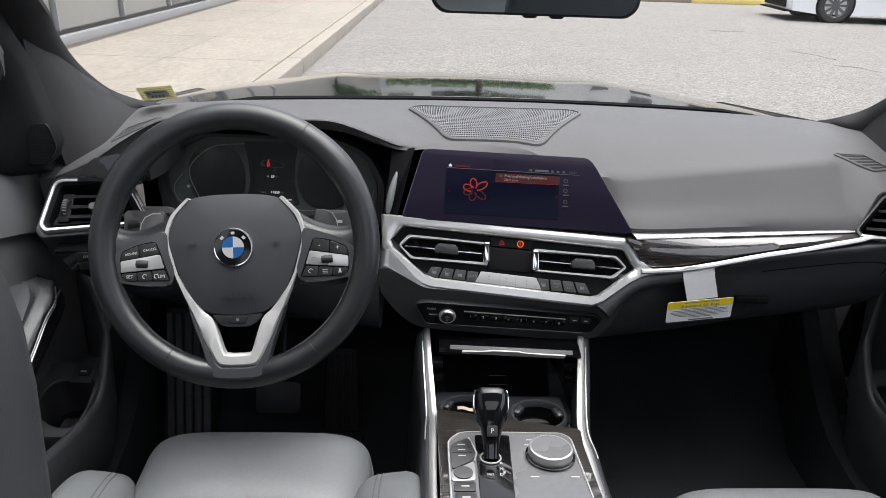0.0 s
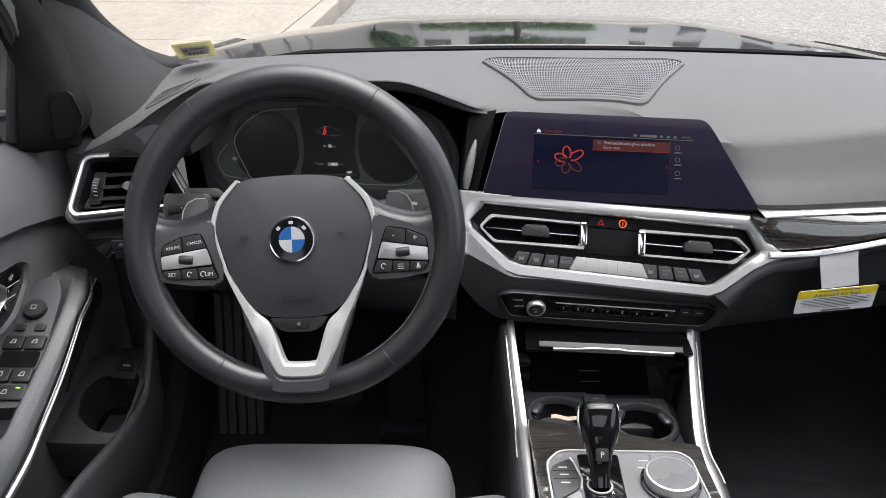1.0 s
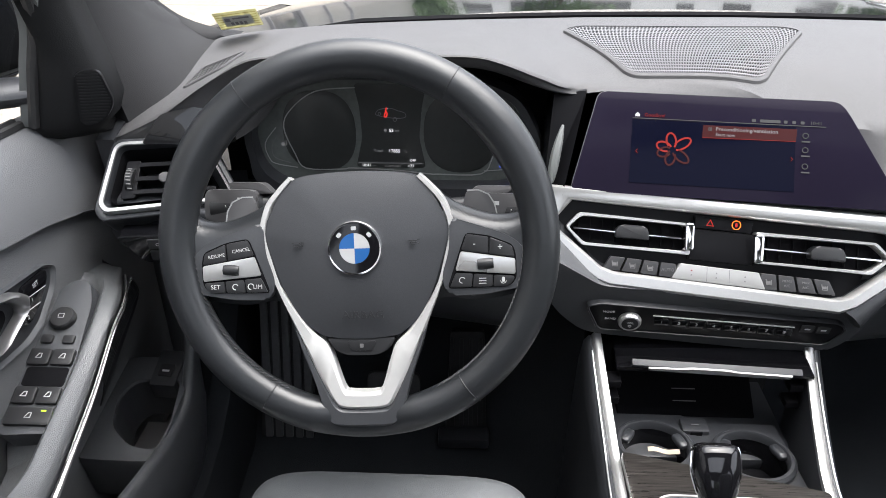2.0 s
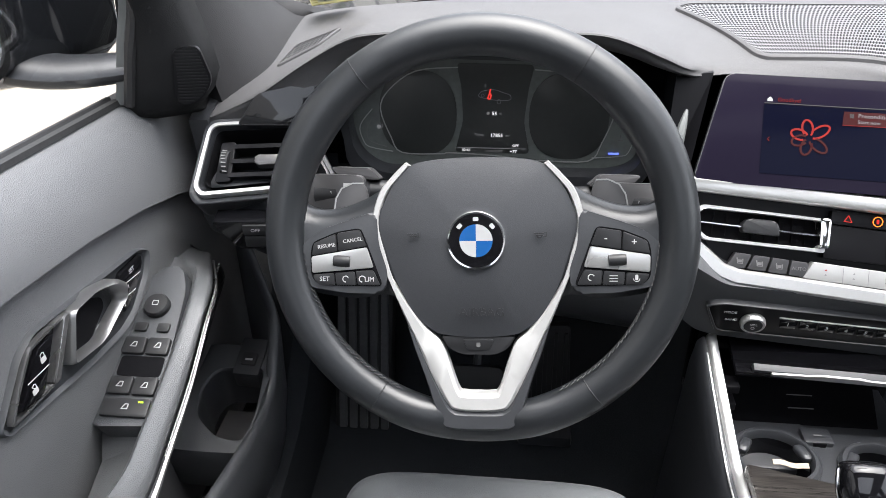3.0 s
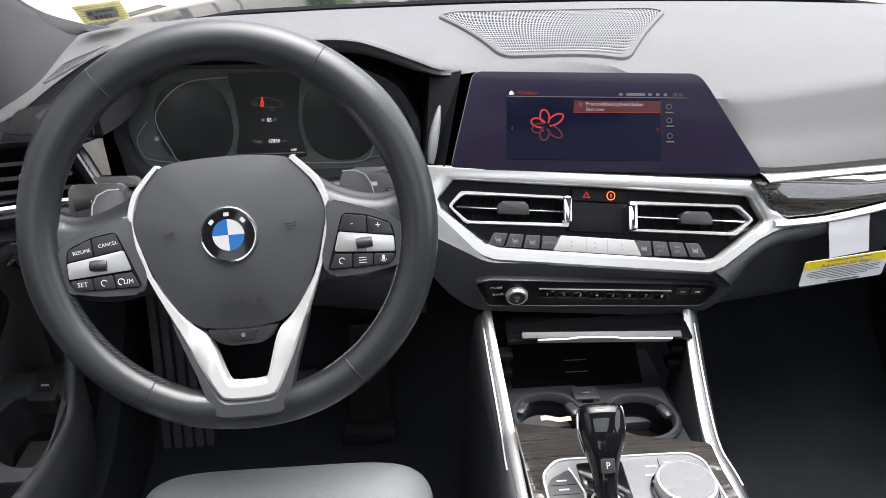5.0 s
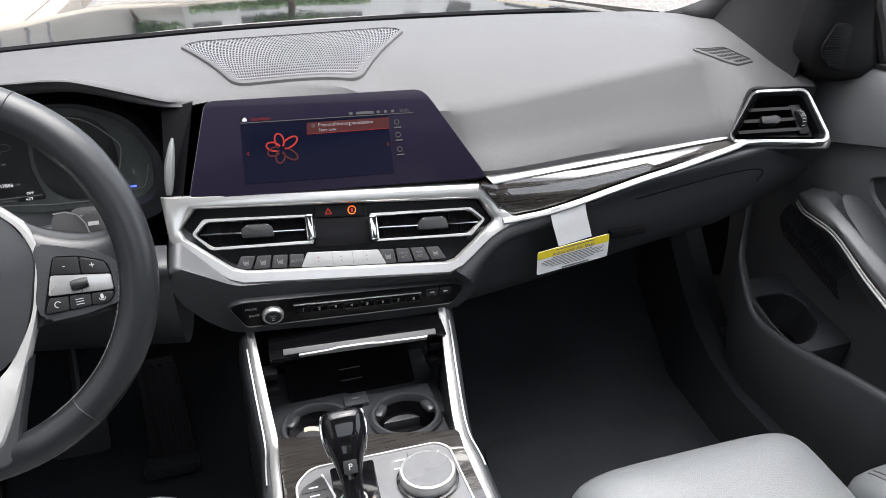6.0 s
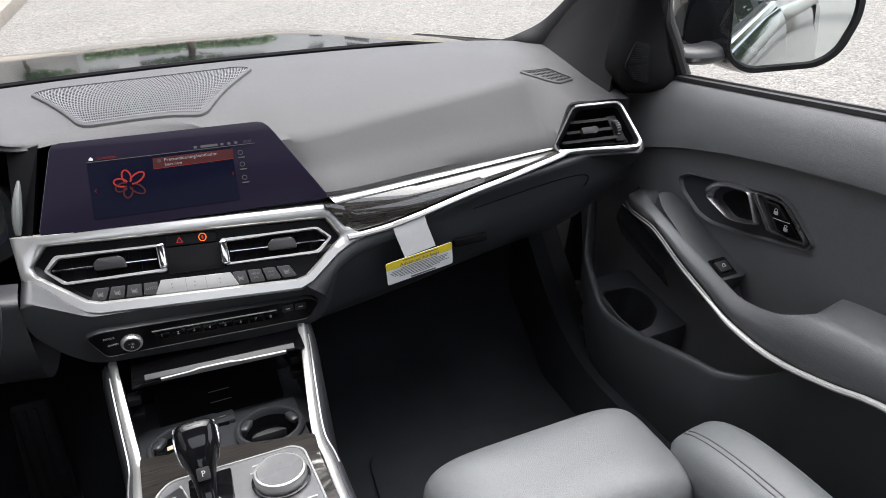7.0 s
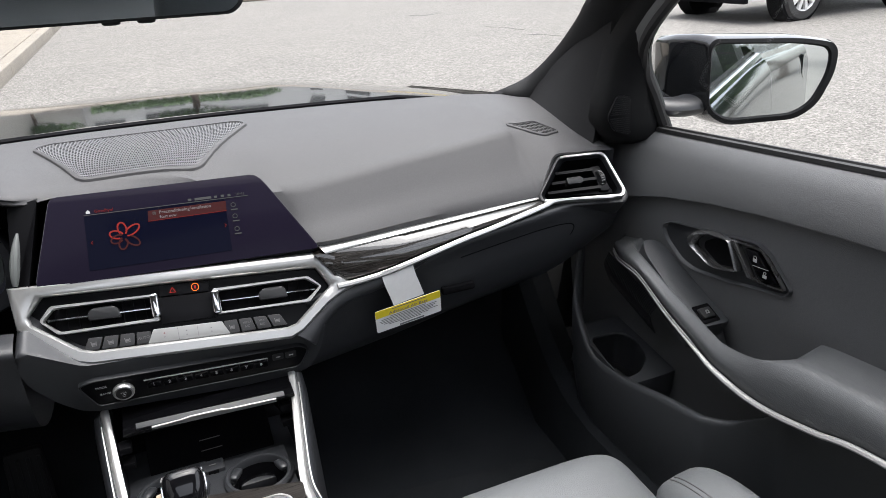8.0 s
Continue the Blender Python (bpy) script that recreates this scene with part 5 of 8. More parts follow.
lettering("Goodbye!", DS, 0.0755, 0.0925, 0.0058, REDMID, display, 0.0006, align="LEFT")
lettering("10:41", DS, 0.262, 0.0920, 0.0058, LITDIM, display, 0.0006)
for x, w in ((0.1955, 0.0045), (0.213, 0.022), (0.2295, 0.004), (0.2385, 0.004), (0.2475, 0.004)):
    part("status_bar", slab(DS, rounded(rect(x, 0.0921, w, 0.0034), 0.0008, 2), 0.0004, 0.0008), LITDIM, display)
part("menu_bar", slab(DS, [(0.1400, 0.0695), (0.2410, 0.0705), (0.2420, 0.0845), (0.1410, 0.0840)], 0.0005, 0.0007), REDDIM, display, "dim red menu bar")
part("menu_edge", slab(DS, [(0.1400, 0.0690), (0.2410, 0.0700), (0.2410, 0.0706), (0.1400, 0.0696)], 0.0006, 0.0009), REDMID, display)
lettering("Preconditioning/ventilation", DS, 0.1545, 0.0800, 0.0062, LITMID, display, 0.0008, align="LEFT")
lettering("Start now", DS, 0.1545, 0.0735, 0.0054, LITMID, display, 0.0008, align="LEFT")
part("menu_symbol", line(DS, [(0.1485 + 0.0016 * math.cos(t), 0.0795 + 0.0022 * math.sin(2 * t)) for t in [2 * math.pi * j / 16 for j in range(16)]], 0.0007, 0.0008, closed=True), LITDIM, display)
# fan of open loops: three bright blades above, dimmer likenesses below
for angle, long, m in ((162, 0.95, FANRED), (100, 1.0, FANRED), (34, 1.2, FANRED), (200, 0.9, REDDIM), (258, 0.95, REDDIM), (322, 1.15, REDDIM)):
    ca, sa = math.cos(radians(angle)), math.sin(radians(angle))
    pts = []
    for j in range(17):
        t = -2.7 + 5.0 * j / 16
        u, v = 0.0105 * long + 0.0088 * long * math.cos(t), 0.0052 * math.sin(t)
        pts.append((0.1085 + u * ca - v * sa, 0.0535 + u * sa + v * ca))
    part("fan_blade", line(DS, pts, 0.0021, 0.0006), m, display, "red fan symbol")
for y in (0.0775, 0.0610, 0.0425):
    part("side_symbol", line(DS, [(0.2510 + 0.0030 * math.cos(t), y + 0.0030 * math.sin(t)) for t in [2 * math.pi * j / 12 for j in range(12)]], 0.0008, 0.0006, closed=True), LITDIM, display)
    part("side_caption", slab(DS, rect(0.2515, y - 0.0068, 0.009, 0.0016), 0.0004, 0.0008), LITDIM, display)
for x, k in ((0.0690, 1), (0.2370, -1)):
    part("arrow", line(DS, [(x + k * 0.001, 0.0520), (x - k * 0.001, 0.0498), (x + k * 0.001, 0.0476)], 0.0008, 0.0008), REDMID, display)
# the gloss cheek between cluster and screen
bm = bmesh.new()
loft(bm, [[Vector(q) for q in sec] for sec in (
    [(-0.148, 1.158, 0.912), (-0.176, 1.085, 0.812), (-0.196, 1.110, 0.800), (-0.185, 1.165, 0.905)],
    [(-0.146, 1.20, 0.912), (-0.172, 1.20, 0.812), (-0.196, 1.20, 0.80), (-0.19, 1.20, 0.905)])], close=True)
part("cheek", bm, RECESS, display, "glossy black cheek beside the screen")
# pale strip modelled in place of a window's reflection in the gloss
part("blade", tube(bmesh.new(), spline([(-0.176, 1.130, 0.880), (-0.184, 1.112, 0.850), (-0.189, 1.098, 0.822)], 4), [0.0015, 0.003, 0.0045, 0.0055, 0.006, 0.006, 0.0055, 0.0045, 0.003], 10), DULLSILVER, display, "pale window reflection shaped as a strip on the cheek")

# ---- centre stack ----
stack = thing("center_stack", (0, 1.08, 0.68), "silver-framed centre stack with air vents and climate buttons", "control panel")
ST = plane((0, 1.075, 0.80), (1, -0.06, 0), (0, 0.482, 0.876))
OUT = [(-0.2000, 0.0235), (-0.1960, -0.0300), (-0.1880, -0.0430), (-0.1330, -0.0850), (-0.1180, -0.0900), (0.1320, -0.1085), (0.1500, -0.1010), (0.1700, -0.0860), (0.1900, -0.0710), (0.2090, -0.0615), (0.2300, -0.0540), (0.2300, -0.0470), (0.2225, -0.0440), (0.2155, -0.0385), (0.2040, -0.0180), (0.1930, 0.0008), (0.1830, 0.0030)]
INN = [(-0.1640, 0.0065), (-0.1830, -0.0160), (-0.1790, -0.0270), (-0.1290, -0.0680), (-0.1130, -0.0735), (0.1280, -0.0925), (0.1420, -0.0895), (0.1600, -0.0755), (0.1780, -0.0615), (0.1890, -0.0530), (0.1950, -0.0490), (0.1965, -0.0460), (0.1955, -0.0430), (0.1930, -0.0385), (0.1870, -0.0280), (0.1820, -0.0185), (0.1720, -0.0170)]
bm = band(bmesh.new(), ST, [(p.x, p.y) for p in spline(OUT, 1, True)], [(p.x, p.y) for p in spline(INN, 1, True)], -0.012, 0.006, closed=True, crown=0.004)
part("frame", bm, SATIN, stack, "broad satin silver frame", crisp=50)
part("backing", slab(ST, [(min(x * 0.97, 0.186), y) for x, y in OUT if y > -0.09 or x < 0.14], -0.06, -0.020), HARD, stack)
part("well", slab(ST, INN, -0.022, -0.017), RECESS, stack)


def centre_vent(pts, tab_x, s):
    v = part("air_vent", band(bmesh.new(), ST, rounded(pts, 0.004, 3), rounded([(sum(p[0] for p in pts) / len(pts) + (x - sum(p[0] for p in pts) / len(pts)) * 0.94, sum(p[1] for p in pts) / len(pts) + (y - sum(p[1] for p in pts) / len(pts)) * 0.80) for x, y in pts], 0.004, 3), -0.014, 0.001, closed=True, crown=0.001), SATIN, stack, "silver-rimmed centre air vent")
    # flat near-black sheet, the depth of the duct painted as shade
    part("duct", slab(ST, [(x, y) for x, y in pts], -0.0165, -0.0150), SHADE_BLACK, v)
    ys = sum(p[1] for p in pts) / len(pts)
    x0, x1 = min(p[0] for p in pts) + 0.010, max(p[0] for p in pts) - 0.010
    slope = -0.06
    for dy in (-0.001,):
        q = [(x0, ys + dy + slope * (x0 - tab_x) - 0.001), (x1, ys + dy + slope * (x1 - tab_x) - 0.001), (x1, ys + dy + slope * (x1 - tab_x) + 0.001), (x0, ys + dy + slope * (x0 - tab_x) + 0.001)]
        part("slat", slab(ST, q, -0.012, -0.002, 0.0003), CHROME, v, "thin chrome-edged slat")
    for k in range(9):
        x = x0 + (x1 - x0) * (k + 0.5) / 9
        yk = ys + slope * (x - tab_x)
        part("vane", slab(ST, [(x - 0.0006, yk - 0.013), (x + 0.0006, yk - 0.013), (x + 0.0006, yk + 0.012), (x - 0.0006, yk + 0.012)], -0.0148, -0.0115), SHADE_BLACK, v)
    part("tab", slab(ST, rounded([(tab_x - 0.019, ys - 0.006), (tab_x + 0.019, ys - 0.008), (tab_x + 0.017, ys + 0.004), (tab_x + 0.012, ys + 0.008), (tab_x - 0.012, ys + 0.009), (tab_x - 0.019, ys + 0.004)], 0.003, 3), -0.012, 0.003, 0.002), BUTTON, v, "black vane tab")
    xe = (max(p[0] for p in pts) - 0.003) if s < 0 else (min(p[0] for p in pts) + 0.003)
    part("thumb_roller", slab(ST, rounded(rect(xe, ys - (0.002 if s < 0 else -0.003), 0.011, 0.032), 0.004, 3), -0.008, 0.006, 0.003), CHROME, v, "knurled chrome thumb roller")


centre_vent([(-0.1710, -0.0240), (-0.1560, -0.0070), (-0.0330, -0.0150), (-0.0300, -0.0510), (-0.1510, -0.0450)], -0.095, -1)
centre_vent([(0.0400, -0.0215), (0.1690, -0.0280), (0.1860, -0.0455), (0.1650, -0.0640), (0.0420, -0.0570)], 0.118, 1)
part("upper_switch", slab(ST, [(-0.0250, -0.0060), (0.0380, -0.0100), (0.0360, -0.0235), (-0.0260, -0.0195)], -0.014, -0.004, 0.0005), RECESS, stack)
part("hazard_mark", line(ST, [(-0.0130, -0.0165), (-0.0055, -0.0171), (-0.0090, -0.0103)], 0.0016, -0.0036, closed=True), RED, stack, "red hazard triangle")
part("lock_mark", line(ST, [(0.0195 + 0.0046 * math.cos(t), -0.0150 + 0.0049 * math.sin(t)) for t in [2 * math.pi * j / 24 for j in range(24)]], 0.0009, -0.0036, closed=True), ORANGE, stack, "orange ring light")
part("lock_dot", slab(ST, rounded(rect(0.0195, -0.0150, 0.0024, 0.0048), 0.001, 2), -0.0038, -0.0032), RED, stack)
part("climate_display", slab(ST, [(-0.0275, -0.0210), (0.0385, -0.0250), (0.0395, -0.0595), (-0.0300, -0.0555)], -0.014, -0.006, 0.0006), RECESS, stack, "small blank climate display")
for k in range(8):
    left = k < 4
    t0, t1 = (k / 4, (k + 1) / 4) if left else ((k - 4) / 4, (k - 3) / 4)
    a, b, c, d = ((-0.1180, -0.0560), (-0.0425, -0.0620), (-0.0495, -0.0775), (-0.1260, -0.0710)) if left else ((0.0480, -0.0675), (0.1235, -0.0725), (0.1320, -0.0885), (0.0545, -0.0855))
    A, B, C, D = Vector(a), Vector(b), Vector(c), Vector(d)
    q = [A.lerp(B, t0), A.lerp(B, t1 - 0.03), D.lerp(C, t1 - 0.03), D.lerp(C, t0)]
    if left:
        q[3], q[2] = D.lerp(Vector((B.x, C.y)), t0), D.lerp(Vector((B.x, C.y)), t1 - 0.03)
    else:
        q[3], q[2] = Vector((A.x, D.y)).lerp(C, t0), Vector((A.x, D.y)).lerp(C, t1 - 0.03)
    bt = part("button", slab(ST, rounded([tuple(p) for p in q], 0.0015, 2), -0.012, -0.001, 0.0008), STACKBTN, stack)
    m = (q[0] + q[1] + q[2] + q[3]) / 4
    if k == 3:
        lettering("AUTO", ST, m.x, m.y, 0.0052, DIMMARK, bt, -0.0008)
    elif k in (5, 6):
        lettering(("MENU", "MAX")[k - 5], ST, m.x, m.y + 0.0028, 0.0038, DIMMARK, bt, -0.0008)
        lettering("A/C", ST, m.x, m.y - 0.0024, 0.0042, DIMMARK, bt, -0.0008)
    else:
        part("mark", line(ST, [(m.x - 0.003, m.y + 0.003), (m.x - 0.002, m.y - 0.003), (m.x + 0.003, m.y - 0.003), (m.x + 0.003, m.y + 0.002)], 0.0010, -0.0008), DIMMARK, bt)
        part("mark", slab(ST, rect(m.x + 0.0002, m.y - 0.0005, 0.004, 0.0030), -0.0009, -0.0006), DIMMARK, bt)
sl = part("temperature_bar", slab(ST, rounded([(-0.0405, -0.0605), (0.0455, -0.0672), (0.0535, -0.0858), (-0.0495, -0.0780)], 0.0015, 2), -0.012, 0.001, 0.0012), PEARL, stack, "silver bar of climate buttons")
for t in (0.18, 0.47, 0.80):
    for dy in (0.0025, -0.0025):
        c = Vector((-0.0450, -0.0692)).lerp(Vector((0.0495, -0.0765)), t)
        part("mark", slab(ST, [(c.x - 0.0012, c.y + dy - 0.0007), (c.x + 0.0012, c.y + dy - 0.0007), (c.x, c.y + dy + 0.001)], 0.0010, 0.0013), RED if t < 0.3 and dy > 0 else INK, sl)
for t in (0.36, 0.62):
    c = Vector((-0.0450, -0.0692)).lerp(Vector((0.0495, -0.0765)), t)
    part("seam", slab(ST, [(c.x - 0.0002, c.y - 0.008), (c.x + 0.0002, c.y - 0.008), (c.x + 0.0002, c.y + 0.008), (c.x - 0.0002, c.y + 0.008)], 0.0009, 0.0012), INK, sl)

# fascia below with the radio panel
RD = plane((0, 1.030, 0.690), (1, -0.045, 0), (0, -0.28, 1))
FAS = [(-0.130, 0.034), (-0.192, 0.078), (-0.204, 0.060), (-0.196, 0.018), (-0.172, -0.020), (-0.147, -0.045), (-0.125, -0.052), (0.108, -0.0700), (0.138, -0.069), (0.157, -0.052), (0.169, -0.027), (0.176, 0.000), (0.180, 0.024), (0.172, 0.034), (0.137, 0.016)]
part("fascia", slab(RD, rounded(FAS, 0.012, 4), -0.12, -0.006, 0.008, 4), SOFT_LOW, stack, "soft black fascia below the silver frame", crisp=50)
# its end sweeps up under the silver strip and tapers away
up_ = spline([(0.140, -0.1060, 0), (0.160, -0.0925, 0), (0.1715, -0.0835, 0), (0.190, -0.0695, 0), (0.210, -0.0605, 0), (0.227, -0.0550, 0), (0.265, -0.0480, 0), (0.309, -0.0400, 0), (0.345, -0.0345, 0)], 4)
lo_ = spline([(0.165, -0.1250, 0), (0.1765, -0.1080, 0), (0.187, -0.0945, 0), (0.2045, -0.0825, 0), (0.218, -0.0765, 0), (0.233, -0.0725, 0), (0.266, -0.0655, 0), (0.309, -0.0540, 0), (0.345, -0.0390, 0)], 4)
secs = []
for a, b in zip(up_, lo_):
    e = max(0.0, 1 - (b.x - 0.165) / 0.02)
    secs.append([ST @ Vector((*q, d)) for q, d in ((a.xy, -0.030), (a.xy, 0.0005), (a.xy.lerp(b.xy, 0.35), 0.0025), (a.xy.lerp(b.xy, 0.75), -0.002 - 0.004 * e), (b.xy, -0.010 - 0.010 * e), (b.xy, -0.045))])
part("sweep", loft(bmesh.new(), secs, close=True), SOFT_LOW, stack, "fascia end sweeping under the silver strip", crisp=60)
RP = [(-0.1425, 0.0050), (-0.1250, 0.0100), (0.1380, -0.0060), (0.1500, -0.0160), (0.1360, -0.0440), (-0.1260, -0.0340)]
radio = part("radio_panel", slab(RD, rounded(RP, 0.006, 4), -0.01, 0.0, 0.001), RECESS, stack, "black radio button panel")
part("radio_rim", band(bmesh.new(), RD, rounded([(x * 1.022, (y + 0.013) * 1.10 - 0.013) for x, y in RP], 0.007, 4), rounded(RP, 0.006, 4), -0.006, 0.0012, closed=True, crown=0.001), HARD, radio)
part("strip", slab(RD, [(-0.0670, -0.0050), (0.0930, -0.0145), (0.0940, -0.0160), (-0.0668, -0.0068)], 0.0002, 0.0016, 0.0003), SATIN, radio, "thin silver strip")
for k in range(8):
    x = -0.0560 + 0.0200 * k
    y = -0.0150 - 0.0590 * (x + 0.056)
    part("button", slab(RD, rounded([(x - 0.0092, y + 0.0072), (x + 0.0092, y + 0.0062), (x + 0.0092, y - 0.0078), (x - 0.0075, y - 0.0068)], 0.001, 2), -0.002, 0.0010, 0.0004), GLOSS, radio)
    lettering(str(k + 1), RD, x, y - 0.0008, 0.0070, WHITEMARK, radio, 0.0015)
for t, x, y in (("MODE", -0.1180, -0.0030), ("BAND", -0.1150, -0.0150)):
    lettering(t, RD, x, y, 0.0048, WHITEMARK, radio, 0.0004)
for x in (0.108, 0.126):
    part("button", slab(RD, rounded(rect(x, -0.0165 - 0.05 * (x - 0.1), 0.015, 0.012), 0.002, 2), 0.0, 0.0012, 0.0005), BUTTON, radio)
    part("mark", slab(RD, rect(x, -0.0165 - 0.05 * (x - 0.1), 0.006, 0.002), 0.0012, 0.0015), WHITEMARK, radio)
KN = RD @ pose(-0.0930, -0.0145, 0.0)
kn = part("volume_knob", lathe(bmesh.new(), KN, [(0.0125, 0.0), (0.0135, 0.002), (0.0132, 0.0060), (0.0118, 0.0080), (0.0098, 0.0076), (0.0002, 0.0072)], 36), SATIN, radio, "silver-ringed volume knob")
part("cap", lathe(bmesh.new(), KN, [(0.0098, 0.0070), (0.0096, 0.0081), (0.0001, 0.0083)], 28), BUTTON, kn)
lettering("VOL", KN, 0, 0.0022, 0.0042, WHITEMARK, kn, 0.0084)
part("mark", line(KN, [(0.0018 * math.cos(t), -0.003 + 0.0018 * math.sin(t)) for t in [2 * math.pi * j / 10 for j in range(10)]], 0.0005, 0.0083, closed=True), WHITEMARK, kn)

# ---- centre console ----
console = thing("center_console", (-0.01, 0.8, 0.22), "black centre console with silver edges and wood top", "console")
LEFT = [(-0.124, 1.062, 0.634), (-0.122, 1.030, 0.617), (-0.118, 0.975, 0.589), (-0.1145, 0.928, 0.566), (-0.116, 0.88, 0.568), (-0.119, 0.735, 0.574), (-0.119, 0.45, 0.59)]
RIGHT = [(0.126, 1.050, 0.634), (0.122, 1.018, 0.615), (0.108, 0.945, 0.592), (0.0965, 0.876, 0.576), (0.098, 0.83, 0.572), (0.096, 0.735, 0.574), (0.096, 0.45, 0.59)]
for pts, s in ((LEFT, -1), (RIGHT, 1)):
    P = spline(pts, 6)
    bm = bmesh.new()
    loft(bm, [[p + Vector((-s * 0.005, 0.0, -0.004)), p + Vector((-s * 0.005, 0.001, 0.004)), p + Vector((-s * 0.002, 0.001, 0.0052)), p + Vector((s * 0.004, 0, 0.0036)), p + Vector((s * 0.006, 0, 0.0005)), p + Vector((s * 0.005, 0, -0.006))] for p in P], close=True)
    part("edge_trim", bm, SATIN, console, "satin silver edge strip", crisp=50)
    bm = bmesh.new()
    secs = []
    for p in P:
        secs.append([p + Vector((s * 0.003, 0, -0.001)), p + Vector((s * 0.009, 0, 0.000)), p + Vector((s * 0.015, 0.0, -0.007)), p + Vector((s * 0.019, 0.0, -0.035)), Vector((p.x + s * 0.028, p.y + 0.0, 0.40)), Vector((p.x + s * 0.036, p.y, 0.20)), Vector((p.x - s * 0.01, p.y, 0.20)), p + Vector((-s * 0.006, 0, -0.06)), p + Vector((-s * 0.004, 0, -0.003))])
    loft(bm, secs, close=True)
    part("side_panel", bm, HARD, console, "soft black side panel", crisp=60)
    part("outer_line", tube(bmesh.new(), [p + Vector((s * (0.0075 + 0.0035 * min(1.0, k / 20)), 0, 0.0004)) for k, p in enumerate(P[4:26])], 0.0011, 6), SATIN, console, "thin bright outer line")
CP = plane((0, 0.85, 0.585), (1, 0, 0), (0, 1, -0.055))
# tray
bm = bmesh.new()
rbox(bm, (-0.005, 1.06, 0.505), (0.24, 0.16, 0.02), 0.004)
part("tray_floor", bm, HARD, console)
bm = bmesh.new()
rbox(bm, (-0.0, 1.135, 0.57), (0.25, 0.02, 0.15), 0.004)
part("tray_back", bm, GLOSS, console)
bm = bmesh.new()
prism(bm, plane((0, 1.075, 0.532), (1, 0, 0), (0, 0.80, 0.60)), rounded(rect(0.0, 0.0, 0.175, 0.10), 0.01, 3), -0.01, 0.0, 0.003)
pd = part("charging_pad", bm, SHADE_BLACK, console, "black ribbed charging pad")
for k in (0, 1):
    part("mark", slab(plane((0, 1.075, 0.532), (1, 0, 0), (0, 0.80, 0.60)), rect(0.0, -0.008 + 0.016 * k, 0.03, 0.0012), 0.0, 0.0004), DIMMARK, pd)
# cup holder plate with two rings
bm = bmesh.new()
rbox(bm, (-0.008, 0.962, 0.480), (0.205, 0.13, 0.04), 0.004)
part("cup_plate", bm, SHADE_BLACK, console)
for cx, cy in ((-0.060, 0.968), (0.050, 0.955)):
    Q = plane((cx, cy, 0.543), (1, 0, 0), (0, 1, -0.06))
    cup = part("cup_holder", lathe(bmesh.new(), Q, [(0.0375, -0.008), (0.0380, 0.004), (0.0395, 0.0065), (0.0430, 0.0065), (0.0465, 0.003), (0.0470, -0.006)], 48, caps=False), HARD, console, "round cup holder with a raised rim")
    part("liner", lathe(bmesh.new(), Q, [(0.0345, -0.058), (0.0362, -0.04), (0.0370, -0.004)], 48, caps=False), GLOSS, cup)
    # near-black disc puts the cup's inner shade into the colour
    part("well", slab(Q, [(0.0375 * math.cos(t), 0.0375 * math.sin(t)) for t in [2 * math.pi * j / 32 for j in range(32)]], -0.060, -0.057), SHADE_BLACK, cup)
    ring = [(0.0455 * math.cos(v), 0.0455 * math.sin(v)) for v in [2 * math.pi * j / 40 for j in range(40)]]
    lo_x, hi_x = ((-0.0535, 0.055) if cx < 0 else (-0.055, 0.0455))
    edge = []
    for rx, ry in ring:
        k = min((hi_x if rx > 0 else -lo_x) / max(abs(rx), 1e-6), (0.062 if ry > 0 else 0.058) / max(abs(ry), 1e-6))
        edge.append((rx * k, ry * k))
    part("deck", band(bmesh.new(), Q, edge, ring, -0.006, -0.002, closed=True), HARD, cup)
    for a in (0.3, 2.6):
        bm = bmesh.new()
        pillow(bm, Q @ pose(0.033 * math.cos(a), 0.033 * math.sin(a), 0.001, 0, 0, math.degrees(a)), 0.006, 0.012, 0.005, n=14, m=8)
        part("grip", bm, HARD, cup)
bm = bmesh.new()
rbox(bm, (-0.005, 1.006, 0.540), (0.032, 0.024, 0.010), 0.003)
usb = part("usb_socket", bm, HARD, console, "black socket with a white charging mark")
part("mark", slab(plane((-0.005, 1.0, 0.5463), (1, 0, 0), (0, 1, 0)), rect(0, 0.004, 0.009, 0.0018), 0, 0.0004), DIMMARK, usb)
part("port", slab(plane((-0.005, 0.9935, 0.541), (1, 0, 0), (0, 0, 1)), rect(0, 0, 0.014, 0.006), -0.001, 0.0006), SHADE_BLACK, usb)
# sliding lid with its silver lip
bm = bmesh.new()
prism(bm, plane((0.008, 1.030, 0.626), (1, -0.035, 0), (0, 1, 0.1)), rect(0, 0.03, 0.225, 0.10), -0.006, 0.0, 0.002)
lid = part("tray_lid", bm, GLOSS, console, "sliding glossy black tray lid pushed open")
LP = plane((0.009, 1.010, 0.6235), (1, -0.04, -0.02), (0, -0.5, 0.86))
part("lip", slab(LP, rounded([(-0.097, -0.006), (0.097, -0.006), (0.097, 0.004), (-0.097, 0.004)], 0.001, 2), -0.008, 0.0, 0.001), HARD, lid)
part("lip_strip", slab(LP, [(-0.078, -0.0055), (0.085, -0.0055), (0.085, 0.0035), (0.022, 0.0045), (0.012, 0.0080), (-0.030, 0.0080), (-0.042, 0.0040), (-0.078, 0.0025)], 0.0, 0.0022, 0.0006), SILVERPAINT, lid, "satin silver finger lip")
for s in (-1, 1):
    for z in (0.60, 0.575):
        bm = bmesh.new()
        rbox(bm, (s * 0.106, 1.02, z), (0.016, 0.02, 0.010), 0.002)
        part("runner", bm, RECESS, console)
